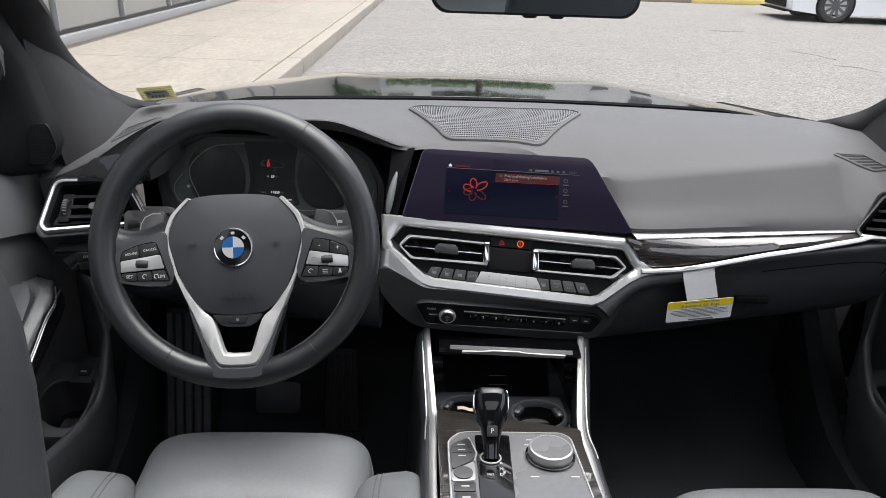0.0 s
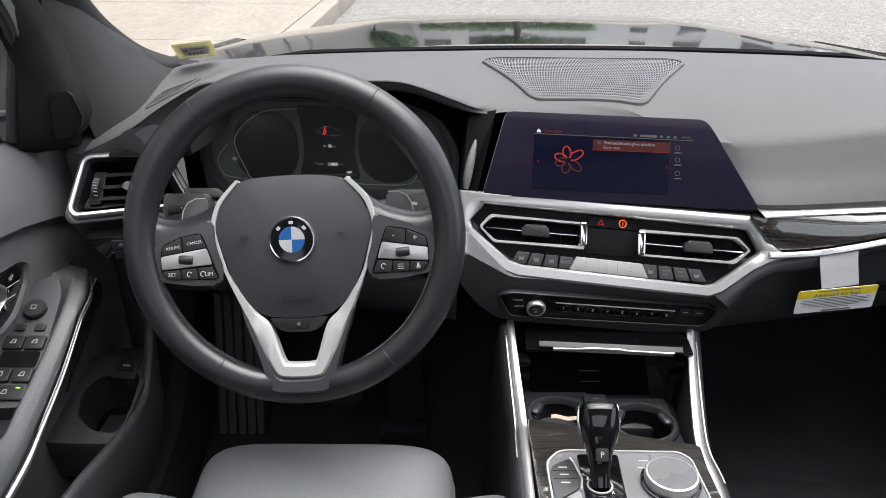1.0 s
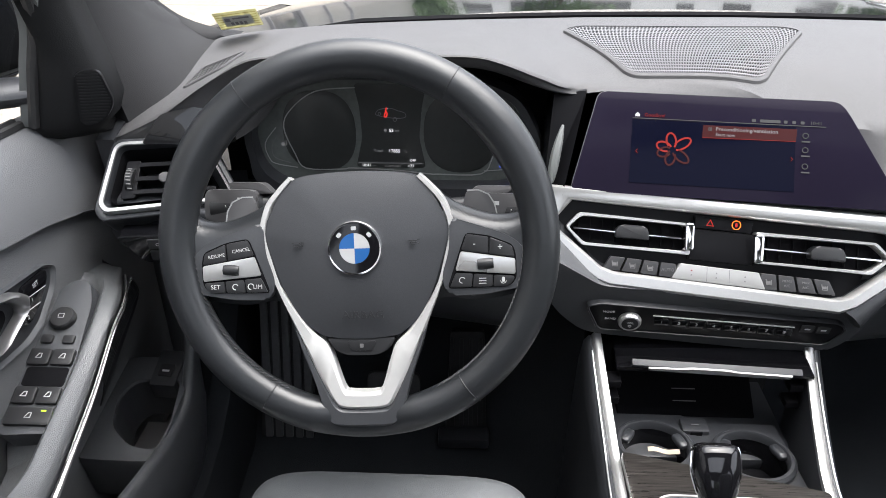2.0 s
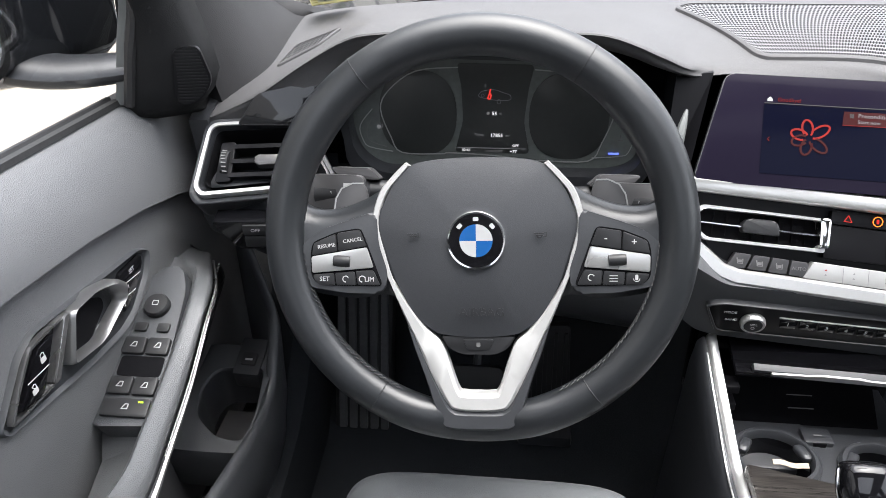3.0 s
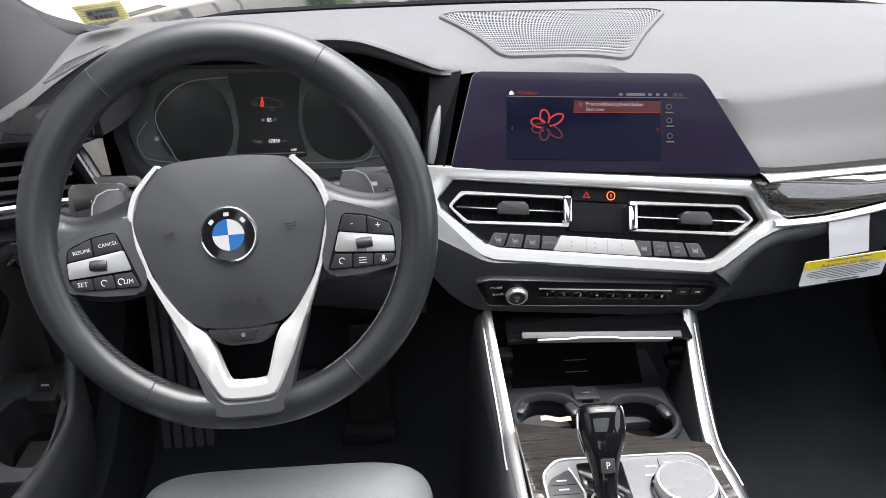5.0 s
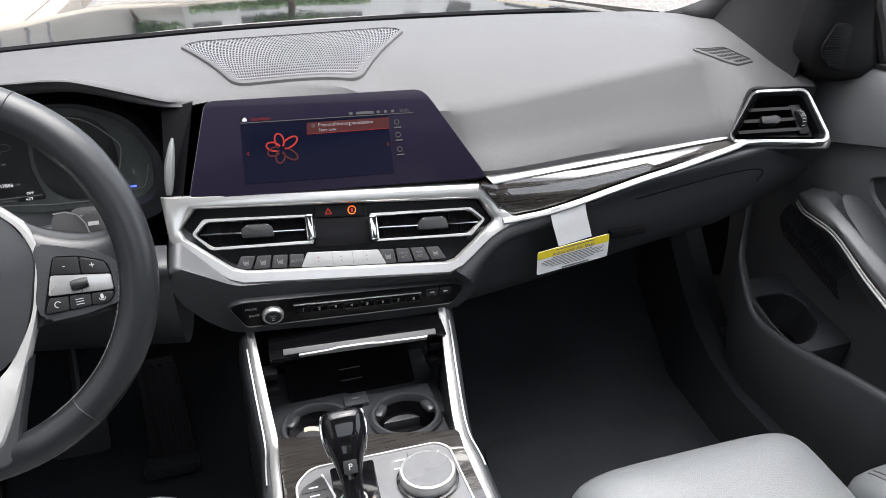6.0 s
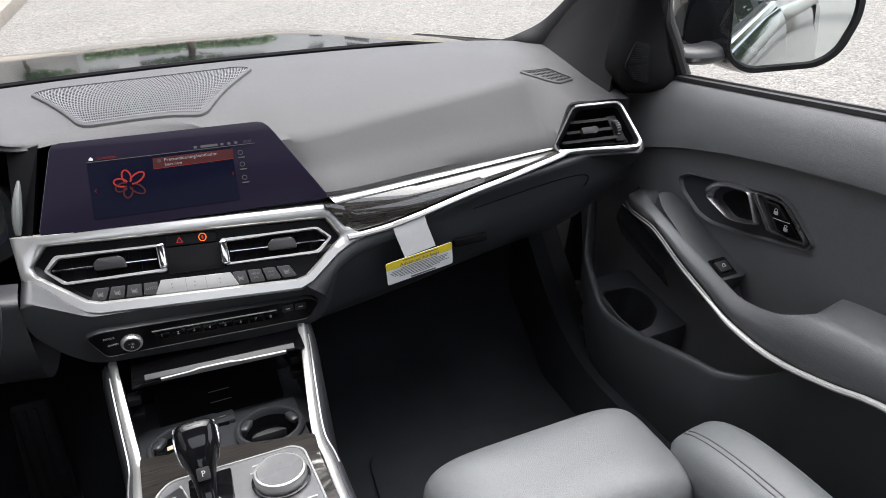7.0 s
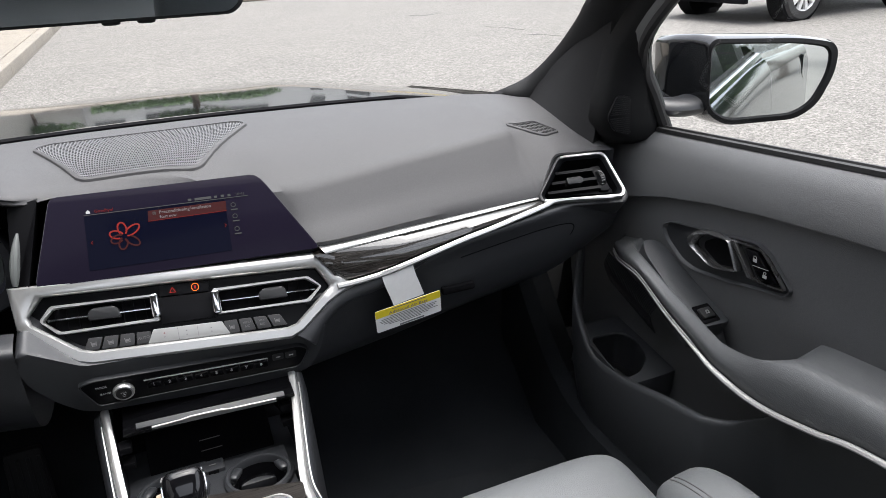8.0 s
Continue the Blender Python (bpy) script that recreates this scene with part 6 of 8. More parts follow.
# wood top
WT = [(-0.110, 0.072), (0.094, 0.020), (0.089, -0.02), (0.090, -0.42), (-0.112, -0.42), (-0.110, 0.02)]
part("wood_top", slab(CP, rounded(WT, 0.006, 3), -0.05, 0.0, 0.002), WOOD, console, "dark open-pored wood surface")
PN = [(-0.0955, -0.018), (-0.080, -0.001), (-0.070, 0.002), (0.060, 0.000), (0.0715, -0.012), (0.079, -0.40), (-0.100, -0.40)]
panel = part("control_panel", slab(CP, rounded(PN, 0.010, 5), -0.002, 0.004, 0.0012), PANEL, console, "dark grey control panel round the selector")
part("panel_edge", band(bmesh.new(), CP, rounded([((x + 0.008) * 1.035 - 0.008, y * 1.012 + 0.003) for x, y in PN], 0.011, 5), rounded(PN, 0.010, 5), -0.001, 0.0055, closed=True, crown=0.0015), SATIN, panel, "thin silver edge")
part("selector_strip", slab(CP, rounded([(-0.060, -0.004), (-0.012, -0.004), (-0.022, -0.16), (-0.064, -0.16)], 0.004, 3), 0.0035, 0.0052, 0.0006), GLOSS, panel, "glossy black selector strip")
bp = part("button_plate", slab(CP, rounded([(-0.0965, -0.036), (-0.0900, -0.024), (-0.0680, -0.012), (-0.0620, -0.046), (-0.0660, -0.062), (-0.0945, -0.082)], 0.006, 4), 0.0035, 0.0062, 0.001), STACKBTN, panel, "raised charcoal button plate")
part("plate_edge", line(CP, [(-0.0690, -0.0105), (-0.0605, -0.046), (-0.0645, -0.064)], 0.0022, 0.0040, lift=0.0022), SATIN, bp)
for y in (-0.028, -0.040, -0.053):
    part("mark", slab(CP, rect(-0.0800, y, 0.010, 0.0018), 0.0060, 0.0064), WHITEMARK, bp)
for y in (-0.034, -0.0465):
    part("seam", slab(CP, rect(-0.0795, y, 0.026, 0.0007), 0.0060, 0.0064), SHADE_BLACK, bp)
for y in (-0.116, -0.137):
    b = part("button", slab(CP, rounded([(-0.0935, y + 0.009), (-0.066, y + 0.009), (-0.067, y - 0.009), (-0.0945, y - 0.009)], 0.003, 3), 0.0035, 0.0062, 0.001), STACKBTN, panel)
    part("mark", slab(CP, rect(-0.080, y, 0.010, 0.0022), 0.0062, 0.0065), WHITEMARK, b)
st = part("start_plate", slab(CP, rounded([(-0.0965, -0.085), (-0.0650, -0.064), (-0.066, -0.104), (-0.097, -0.106)], 0.006, 3), 0.0035, 0.0060, 0.001), PEARL, panel, "silver start button plate")
part("start_button", lathe(bmesh.new(), CP @ pose(-0.081, -0.090, 0.006), [(0.0125, 0), (0.0122, 0.0018), (0.0105, 0.0022), (0.0002, 0.0016)], 32), GREYBTN, st)
for x, y in ((0.016, -0.014), (0.036, -0.010), (0.055, -0.013), (0.012, -0.026), (0.010, -0.095), (0.062, -0.095)):
    part("mark", slab(CP, rect(x, y, 0.011, 0.0022), 0.0042, 0.0046), WHITEMARK, panel)
part("seam", slab(CP, [(0.0255, -0.004), (0.0262, -0.004), (0.024, -0.024), (0.0233, -0.024)], 0.0042, 0.0045), SHADE_BLACK, panel)
for k, t in enumerate(("R", "N", "D")):
    lettering(t, CP, -0.030 - 0.001 * k, -0.068 - 0.012 * k, 0.007, WHITEMARK, panel, 0.0054)
lettering("M/S", CP, -0.046, -0.092, 0.006, WHITEMARK, panel, 0.0054)

# rotary controller
DIAL = CP @ pose(0.037, -0.052, 0.004)
rot = thing("rotary_controller", tuple(DIAL.translation), "round black rotary controller with a silver rim", "rotary knob")
part("knob", lathe(bmesh.new(), DIAL, [(0.028, 0.0), (0.0295, 0.004), (0.0300, 0.012), (0.0285, 0.0152), (0.0262, 0.0158), (0.0255, 0.015), (0.001, 0.0150)], 48), SATIN, rot, "satin silver rim")
part("touch_pad", lathe(bmesh.new(), DIAL, [(0.0256, 0.013), (0.0255, 0.0158), (0.001, 0.0155)], 40), PANEL, rot, "dark grey touch surface")
part("collar", lathe(bmesh.new(), DIAL, [(0.032, 0.0), (0.033, 0.003), (0.030, 0.004)], 40), GLOSS, rot)

# gear selector
sel = thing("gear_selector", (-0.042, 0.795, 0.588), "glossy black gear selector lever with silver sides", "gear selector")
B, T = Vector((-0.042, 0.793, 0.592)), Vector((-0.041, 0.852, 0.664))
ax = (T - B).normalized()
rt = Vector((1, 0, 0))
fw = rt.cross(ax).normalized()
PROF = ((0.0, 0.0100, 0.0105), (0.2, 0.0110, 0.0105), (0.38, 0.0140, 0.0130), (0.55, 0.0190, 0.0165), (0.72, 0.0226, 0.0185), (0.88, 0.0222, 0.0175), (0.95, 0.0205, 0.0155), (0.985, 0.0175, 0.0125), (1.0, 0.0120, 0.0080))


def sel_ring(t, w, d, k=1.0, n=28):
    c = B.lerp(T, t)
    return [c + rt * math.copysign(abs(math.cos(a)) ** 0.7, math.cos(a)) * w * k + fw * math.copysign(abs(math.sin(a)) ** 0.7, math.sin(a)) * d * k for a in [2 * math.pi * j / n for j in range(n)]]


sp = spline([(a, b, c) for a, b, c in PROF], 4)
part("lever", loft(bmesh.new(), [sel_ring(*p) for p in sp], close=True), GLOSS, sel, "piano black grip", crisp=60)
for s in (-1, 1):
    bm = bmesh.new()
    tube(bm, [B.lerp(T, t) + rt * s * (w + 0.0006) for t, w, d in sp if 0.5 < t < 0.97], 0.0013, 6)
    part("side_strip", bm, CHROME, sel, "chrome side strip")
SF = plane(B.lerp(T, 0.40) + fw * 0.0125, (1, 0, 0), ax)
pl = part("park_button", slab(SF, rounded(rect(0, -0.002, 0.014, 0.014), 0.002, 3), -0.006, 0.0022, 0.0006), BUTTON, sel)
lettering("P", SF, 0, -0.002, 0.009, WHITEMARK, pl, 0.0023)
part("boot_ring", tube(bmesh.new(), [CP @ Vector((-0.043 + 0.0135 * math.cos(t), -0.058 + 0.0125 * math.sin(t), 0.0065)) for t in [2 * math.pi * j / 28 for j in range(28)]], 0.0013, 6, closed=True), SATIN, sel, "thin satin ring round the lever foot")

# ---- paper tag on the dash ----
tag = thing("air_bag_tag", (0.30, 1.02, 0.66), "white cardboard tag with a yellow heading hanging from the dashboard", "tag")
TG = plane((0.3075, 1.0340, 0.6920), (0.1062, 0.004, 0.0100), (0.001, -0.006, 0.038))
card = part("card", slab(TG, rounded(rect(0, 0, 0.1060, 0.0395), 0.003, 2), -0.0006, 0.0), PAPER, tag, "white printed card")
part("heading", slab(TG, rounded([(-0.0528, 0.0065), (0.0528, 0.0065), (0.0528, 0.0196), (-0.0528, 0.0196)], 0.002, 2), 0.0, 0.0003), YELLOW, card, "yellow heading band")
lettering("Advanced Air Bags", TG, 0, 0.0100, 0.0072, INK, card, 0.0004, stretch=1.15)
part("print_line", slab(TG, rect(0.002, 0.0165, 0.056, 0.0013), 0.0003, 0.0005), INK, card)
for k in range(7):
    part("print_line", slab(TG, rect(random.uniform(-0.003, 0.003), 0.0040 - 0.0027 * k, (0.060, 0.092, 0.094, 0.086, 0.090, 0.070, 0.040)[k] - 0.006 * random.random(), 0.0008), 0.0, 0.0003), GREYRIB, card)
part("print_block", slab(TG, rect(0.004, -0.0172, 0.040, 0.0026), 0.0, 0.0003), INK, card)
bm = bmesh.new()
strap = spline([(0.268, 1.0280, 0.7680), (0.2685, 1.0290, 0.760), (0.272, 1.0290, 0.745), (0.278, 1.0310, 0.728), (0.2845, 1.0330, 0.7085)], 3)
loft(bm, [[p, p + Vector((0.050, 0.004, 0.0055)), p + Vector((0.050, 0.0048, 0.0055)), p + Vector((0.0, 0.0008, 0.0))] for p in strap], close=True)
part("strap", bm, PAPER, tag, "white paper strap")

# scrap of paper beside the cup holder
bm = bmesh.new()
loft(bm, [[(-0.078 + 0.034 * k / 6, 0.930 - 0.004 * k / 6 + dy, 0.5735 + 0.0015 * math.sin(k * 1.3) + dz) for dy, dz in ((0.0, 0.0), (0.003, 0.0008), (0.0055, 0.0015), (0.0055, 0.001), (0.0, -0.0005))] for k in range(7)], close=True)
solo("paper_scrap", bm, shader("cream_paper", (0.34, 0.275, 0.205), 0.7, vary=0.2, vscale=40), "crumpled cream paper scrap lying by the cup holder", "paper")


# ---- doors ----
def flank(y):
    """Section of the car's painted side at y, from the belt down."""
    top = min(0.893 + (1.07 - y) * 0.072 - 0.007, 0.962)
    return spline([(0.808, top, 0), (0.826, top - 0.010, 0), (0.846, top - 0.085, 0), (0.854, 0.62, 0), (0.846, 0.36, 0), (0.826, 0.22, 0)], 5)


def door(s, nm):
    ob = thing("door_" + nm, (s * 0.78, 0.6, 0.28), ("closed black driver's" if s < 0 else "closed black passenger") + " door with silver pull handle and armrest", "door", "front doors", "structure")

    def crease(y):
        return 0.778 + 0.075 * (1 - math.exp(-max(1.10 - y, -0.05) / 0.26)) / (1 - math.exp(-0.5 / 0.26))

    def sill(y):
        return 0.893 + (1.07 - y) * 0.072
    ys = [1.30, 1.22, 1.15, 1.08, 1.0, 0.9, 0.8, 0.7, 0.6, 0.45, 0.3, 0.1, -0.1]
    secs = []
    for y in ys:
        zc, zs = crease(y), sill(y)
        prof = [(0.805, zs + 0.002), (0.785, zs + 0.004), (0.768, zs - 0.006), (0.750, zs - 0.028), (0.7385, zc + 0.012), (0.7372, zc + 0.001), (0.7480, zc - 0.003), (0.7480, zc - 0.03), (0.746, 0.72), (0.752, 0.66), (0.764, 0.60), (0.774, 0.50), (0.774, 0.36), (0.778, 0.29), (0.80, 0.27)]
        secs.append([(s * x, y, z) for x, z in prof])
    part("upper_trim", loft(bmesh.new(), secs), DOORSKIN, ob, "black grained door trim", crisp=38)
    # outer skin
    bm = bmesh.new()
    loft(bm, [[(s * p.x, y, p.y) for p in flank(y)] for y in (1.33, 1.0, 0.6, 0.2, -0.1)])
    part("outer_skin", bm, PAINT, ob, "black painted outer skin", crisp=70)
    # belt seal and bright outer strip
    yy = [1.075, 0.9, 0.7, 0.45, 0.2, -0.1]
    bm = bmesh.new()
    loft(bm, [[(s * x, y, sill(y) + dz) for x, dz in ((0.776, 0.000), (0.777, 0.006), (0.783, 0.007), (0.785, 0.004), (0.787, 0.009), (0.791, 0.009), (0.794, 0.000))] for y in yy], close=True)
    part("belt_seal", bm, RUBBER, ob)
    bm = bmesh.new()
    loft(bm, [[(s * x, y, sill(y) + dz) for x, dz in ((0.797, -0.004), (0.798, 0.003), (0.806, 0.002), (0.812, -0.010))] for y in yy], close=True)
    part("belt_strip", bm, CHROME, ob, "bright outer window strip")
    # window glass and its front frame
    def win(y, t):
        return Vector((s * (0.800 - 0.205 * t), y - 0.0 * t, sill(y) + 0.0 + (1.325 - sill(y)) * t))
    bm = bmesh.new()
    g = []
    for i in range(9):
        t = i / 8
        y0 = 1.065 - 0.56 * max(0.0, t - 0.28) ** 0.9 / 0.72 ** 0.9
        g.append([win(y0 + (-0.06 - y0) * j / 6, t) for j in range(7)])
    loft(bm, g)
    w = part("window", bm, ROUTINE_GLASS, ob, "clear side window glass")
    w.visible_shadow = False
    fr = [win(1.068, 0.0), win(1.068, 0.15), win(1.066, 0.27), win(1.02, 0.40), win(0.86, 0.62), win(0.66, 0.84), win(0.5, 0.98)]
    if s < 0:
        fr = [p + Vector((d, 0, 0)) for p, d in zip(fr, (0.030, 0.016, 0.007, 0, 0, 0, 0))]
    bm = bmesh.new()
    tube(bm, [p + Vector((-s * 0.004, 0.006, 0)) for p in spline(fr, 4)], 0.009 if s > 0 else 0.006, 8)
    part("window_seal", bm, RUBBER, ob)
    bm = bmesh.new()
    loft(bm, [[p + Vector((s * 0.010, 0.004, 0)), p + Vector((s * 0.014, 0.025, 0.0)), p + Vector((-s * 0.010, 0.030, 0.0)), p + Vector((-s * 0.012, 0.010, 0.0))] for p in spline(fr, 4)], close=True)
    part("window_frame", bm, DULLSILVER, ob, "grey window frame")
    # sail panel with the small loudspeaker, facing the seat
    SL = plane((s * 0.722, 1.086, 0.95), (1, -s * 0.22, 0), (0, 0.13, 1))

    def sq(pts):
        return [(s * (x - 0.722), z - 0.95) for x, z in pts]
    # rows: height, inner x, outer x, inner y, outer y
    SAIL = [(0.868, 0.712, 0.792, 1.125, 1.095), (0.879, 0.709, 0.793, 1.094, 1.080), (0.892, 0.694, 0.793, 1.092, 1.075), (0.915, 0.684, 0.787, 1.092, 1.074), (0.950, 0.690, 0.772, 1.093, 1.073), (0.990, 0.702, 0.755, 1.096, 1.070), (1.030, 0.708, 0.738, 1.090, 1.052), (1.070, 0.711, 0.720, 1.060, 1.018), (1.110, 0.707, 0.712, 1.020, 0.975)]
    secs = []
    for zz, xi, xo, yi, yo in SAIL:
        xo -= 0.014 if s < 0 and zz < 1.0 else 0.0
        w = xo - xi
        secs.append([(s * x, y, zz) for x, y in ((xi + 0.004, yi + 0.05), (xi - 0.001, yi + 0.012), (xi + w * 0.06, yi + 0.001), (xi + w * 0.35, yi * 0.65 + yo * 0.35 - 0.003), (xi + w * 0.72, yi * 0.28 + yo * 0.72 - 0.005), (xi + w * 0.90, yo + 0.002), (xo, yo + 0.018), (xo, yo + 0.05))])
    sp_ = part("sail_panel", loft(bmesh.new(), secs), SAIL_PLASTIC, ob, "black panel at the mirror foot", crisp=60)
    SL = plane((s * 0.722, 1.0815, 0.95), (1, -s * 0.17, 0), (0, 0.03, 1))
    TW = [(0.726, 0.955), (0.702, 0.960), (0.686, 0.925), (0.697, 0.902), (0.728, 0.892)]
    if s < 0:
        TW = [(0.710, 0.952), (0.683, 0.955), (0.674, 0.918), (0.6845, 0.902), (0.700, 0.8935), (0.7155, 0.8935)]
    tws = part("tweeter", slab(SL, rounded(sq(TW), 0.008, 4), -0.002, 0.003, 0.002), RECESS, sp_, "small ridged loudspeaker cover")
    bm = bmesh.new()
    for r in range(19):
        z = min(p[1] for p in TW) + 0.0033 * (r + 1)
        xs = []
        for a, b in zip(TW, TW[1:] + TW[:1]):
            if (a[1] - z) * (b[1] - z) < 0:
                xs.append(a[0] + (b[0] - a[0]) * (z - a[1]) / (b[1] - a[1]))
        if len(xs) == 2:
            x0, x1 = min(xs) + 0.003, max(xs) - 0.003
            q0, q1 = sq([(x0, z)])[0], sq([(x1, z)])[0]
            prism(bm, SL, [(q0[0], q0[1] - 0.0008), (q1[0], q1[1] - 0.0008), (q1[0], q1[1] + 0.0008), (q0[0], q0[1] + 0.0008)][::(1 if q1[0] > q0[0] else -1)], 0.0026, 0.0036)
    tagged(part("ridges", bm, SAIL_PLASTIC, tws), kind="stuff")
    # cover between the windscreen pillar and the sail panel
    aa = spline([(0.738, 1.33, 0.880), (0.742, 1.29, 0.935), (0.743, 1.23, 0.985), (0.736, 1.15, 1.048), (0.724, 1.06, 1.112), (0.690, 0.92, 1.192)], 3)
    bb = spline([(0.775, 1.13, 0.880), (0.772, 1.13, 0.930), (0.764, 1.125, 0.985), (0.746, 1.105, 1.050), (0.728, 1.06, 1.118), (0.700, 0.93, 1.195)], 3)
    bm = bmesh.new()
    loft(bm, [[(s * p.x, p.y, p.z), (s * q.x, q.y, q.z), (s * (q.x + 0.02), q.y, q.z), (s * (p.x + 0.02), p.y + 0.01, p.z)] for p, q in zip(aa, bb)], close=True)
    part("pillar_cover", bm, SAIL_PLASTIC, ob)
    # inner handle
    D = plane((s * 0.7400, 0.86, 0.75), (0, -s, 0), (0, 0, 1))

    def dq(pts):
        return [(-s * (y - 0.86), z - 0.75) for y, z in pts]
    BEZ = [(1.004, 0.758), (0.984, 0.770), (0.805, 0.796), (0.783, 0.788), (0.738, 0.748), (0.744, 0.738), (0.862, 0.7145), (0.925, 0.7065), (0.955, 0.712), (0.993, 0.737)]
    cx, cz = 0.868, 0.752
    bo = rounded(dq(BEZ), 0.008, 4)
    bi = rounded(dq([(cx + (y - cx) * 0.945, cz + (z - cz) * 0.88) for y, z in BEZ]), 0.008, 4)
    bez = part("handle_bezel", loft(bmesh.new(), [[D @ Vector((x, y, h)) for x, y in ring] for ring, h in ((bo, -0.012), (bo, -0.0050), ([((p[0] * 3 + q[0]) / 4, (p[1] * 3 + q[1]) / 4) for p, q in zip(bo, bi)], -0.0015), ([((p[0] + q[0]) / 2, (p[1] + q[1]) / 2) for p, q in zip(bo, bi)], -0.0025), (bi, -0.0060))], close=True, caps=False), DOORPLASTIC, ob, "soft raised lip round the door handle", crisp=60)
    part("bezel_well", slab(D, [(x * 1.02, y * 1.02) for x, y in bi], -0.012, -0.0058), HARD, bez, "dark recessed dish")
    # finger opening, pull lever round it, slanted bar, thin frame, lock buttons
    # flat dark sheet painted as the shade of the finger opening
    part("handle_well", slab(D, rounded(dq([(0.906, 0.762), (0.888, 0.774), (0.862, 0.778), (0.842, 0.744), (0.874, 0.7365), (0.906, 0.752)]), 0.007, 4), -0.0058, -0.0045), SHADE_BLACK, bez)
    lo_ = [(0.927, 0.766), (0.915, 0.779), (0.884, 0.785), (0.849, 0.787), (0.827, 0.742), (0.872, 0.7325), (0.889, 0.734), (0.925, 0.757)]
    li_ = [(0.914, 0.763), (0.903, 0.775), (0.883, 0.7815), (0.853, 0.7840), (0.833, 0.7445), (0.872, 0.7355), (0.886, 0.737), (0.914, 0.754)]
    lor, lir = rounded(dq(lo_), 0.006, 4), rounded(dq(li_), 0.005, 4)
    lm = [((p[0] + q[0]) / 2, (p[1] + q[1]) / 2) for p, q in zip(lor, lir)]
    part("pull_lever", loft(bmesh.new(), [[D @ Vector((x, y, h + 0.25 * max(0.0, -s * x + 0.86 - 0.89))) for x, y in ring] for ring, h in ((lor, -0.006), (lor, 0.003), (lm, 0.0075), (lir, 0.004), (lir, -0.006))], close=True, caps=False), LEVER, bez, "silver pull lever", crisp=70)
    part("slanted_bar", slab(D, rounded(dq([(0.848, 0.787), (0.840, 0.7875), (0.803, 0.744), (0.810, 0.742)]), 0.002, 3), -0.005, 0.004, 0.002), LEVER, bez, "satin silver slanted bar")
    part("handle_frame", line(D, dq([(p.x, p.y) for p in spline([(0.842, 0.7870), (0.803, 0.7885), (0.788, 0.7845), (0.753, 0.7520), (0.757, 0.7465), (0.805, 0.7420)], 4)]), 0.0022, -0.004, lift=0.006), LEVER, bez, "thin satin silver handle frame")
    lock = part("lock_buttons", slab(D, rounded(dq([(0.822, 0.7835), (0.800, 0.7845), (0.759, 0.7515), (0.790, 0.7465)]), 0.003, 3), -0.004, 0.003, 0.001), GLOSS, bez, "glossy black lock buttons")
    part("seam", line(D, dq([(0.776, 0.7665), (0.805, 0.7640)]), 0.0008, 0.0029), WHITEMARK, lock)
    for k, (y, z) in enumerate(((0.801, 0.774), (0.781, 0.757))):
        part("mark", slab(D, rounded(dq([(y - 0.0035, z - 0.004), (y + 0.0035, z - 0.004), (y + 0.0035, z + 0.001), (y - 0.0035, z + 0.001)]), 0.001, 2), 0.0029, 0.0034), WHITEMARK, lock)
        part("mark", line(D, dq([(y - 0.0022 + 0.0025 * k, z + 0.001), (y - 0.0022, z + 0.004), (y + 0.0005, z + 0.005), (y + 0.0025, z + 0.004), (y + 0.0025, z + 0.001)]), 0.0009, 0.0029), WHITEMARK, lock)
    if s < 0:
        mem = part("memory_panel", slab(D, rounded(dq([(0.981, 0.765), (0.938, 0.768), (0.931, 0.757), (0.908, 0.738), (0.931, 0.729), (0.952, 0.737), (0.976, 0.755)]), 0.004, 3), -0.005, 0.001, 0.001), GLOSS, bez, "glossy black seat memory buttons")
        for p, q in (((0.971, 0.7505), (0.933, 0.7565)), ((0.955, 0.7395), (0.920, 0.7455))):
            part("seam", line(D, dq([p, q]), 0.0008, 0.0009), WHITEMARK, mem)
        for t, y, z in (("SET", 0.956, 0.7615), ("1", 0.944, 0.7495), ("2", 0.930, 0.7370)):
            lettering(t, D, *dq([(y, z)])[0], 0.0068, WHITEMARK, mem, 0.0011)
    # armrest with grab bar
    ARM = [(0.724, 1.100, 0.688, 0.702), (0.708, 1.066, 0.688, 0.710), (0.690, 1.022, 0.697, 0.719), (0.679, 0.97, 0.698, 0.712), (0.675, 0.90, 0.669, 0.690), (0.675, 0.828, 0.641, 0.667), (0.675, 0.79, 0.628, 0.657), (0.675, 0.735, 0.620, 0.664), (0.675, 0.685, 0.622, 0.684), (0.675, 0.62, 0.634, 0.692), (0.675, 0.536, 0.652, 0.697), (0.675, 0.30, 0.662, 0.70), (0.675, 0.05, 0.665, 0.70)]
    secs = []
    for x, y, zc, zt in [(p[0], p[1], p[2], t[2]) for p, t in zip(spline([(a, b, c) for a, b, c, d in ARM], 4), spline([(a, b, d) for a, b, c, d in ARM], 4))]:
        g = max(0.0, min(1.0, (y - 0.692) / 0.022)) * max(0.0, min(1.0, (1.06 - y) / 0.04))
        w = 0.030 - 0.010 * g
        drop = 0.006 + (0.045 if y > 0.86 else 0.075) * g
        prof = [(0.758, zc - 0.05), (x + 0.03, zc - 0.030), (x + 0.004, zc - 0.010), (x, zc + 0.006), (x + 0.003, zc + (zt - zc) * 0.6), (x + 0.012, zt - 0.004), (x + w * 0.72, zt), (x + w, zt - 0.006 * g), (x + w + 0.004 + 0.006 * (1 - g), zt - drop * g), (0.758, zt - (drop + 0.002) * g + 0.014 * (1 - g))]
        secs.append([(s * a, y, z) for a, z in prof])
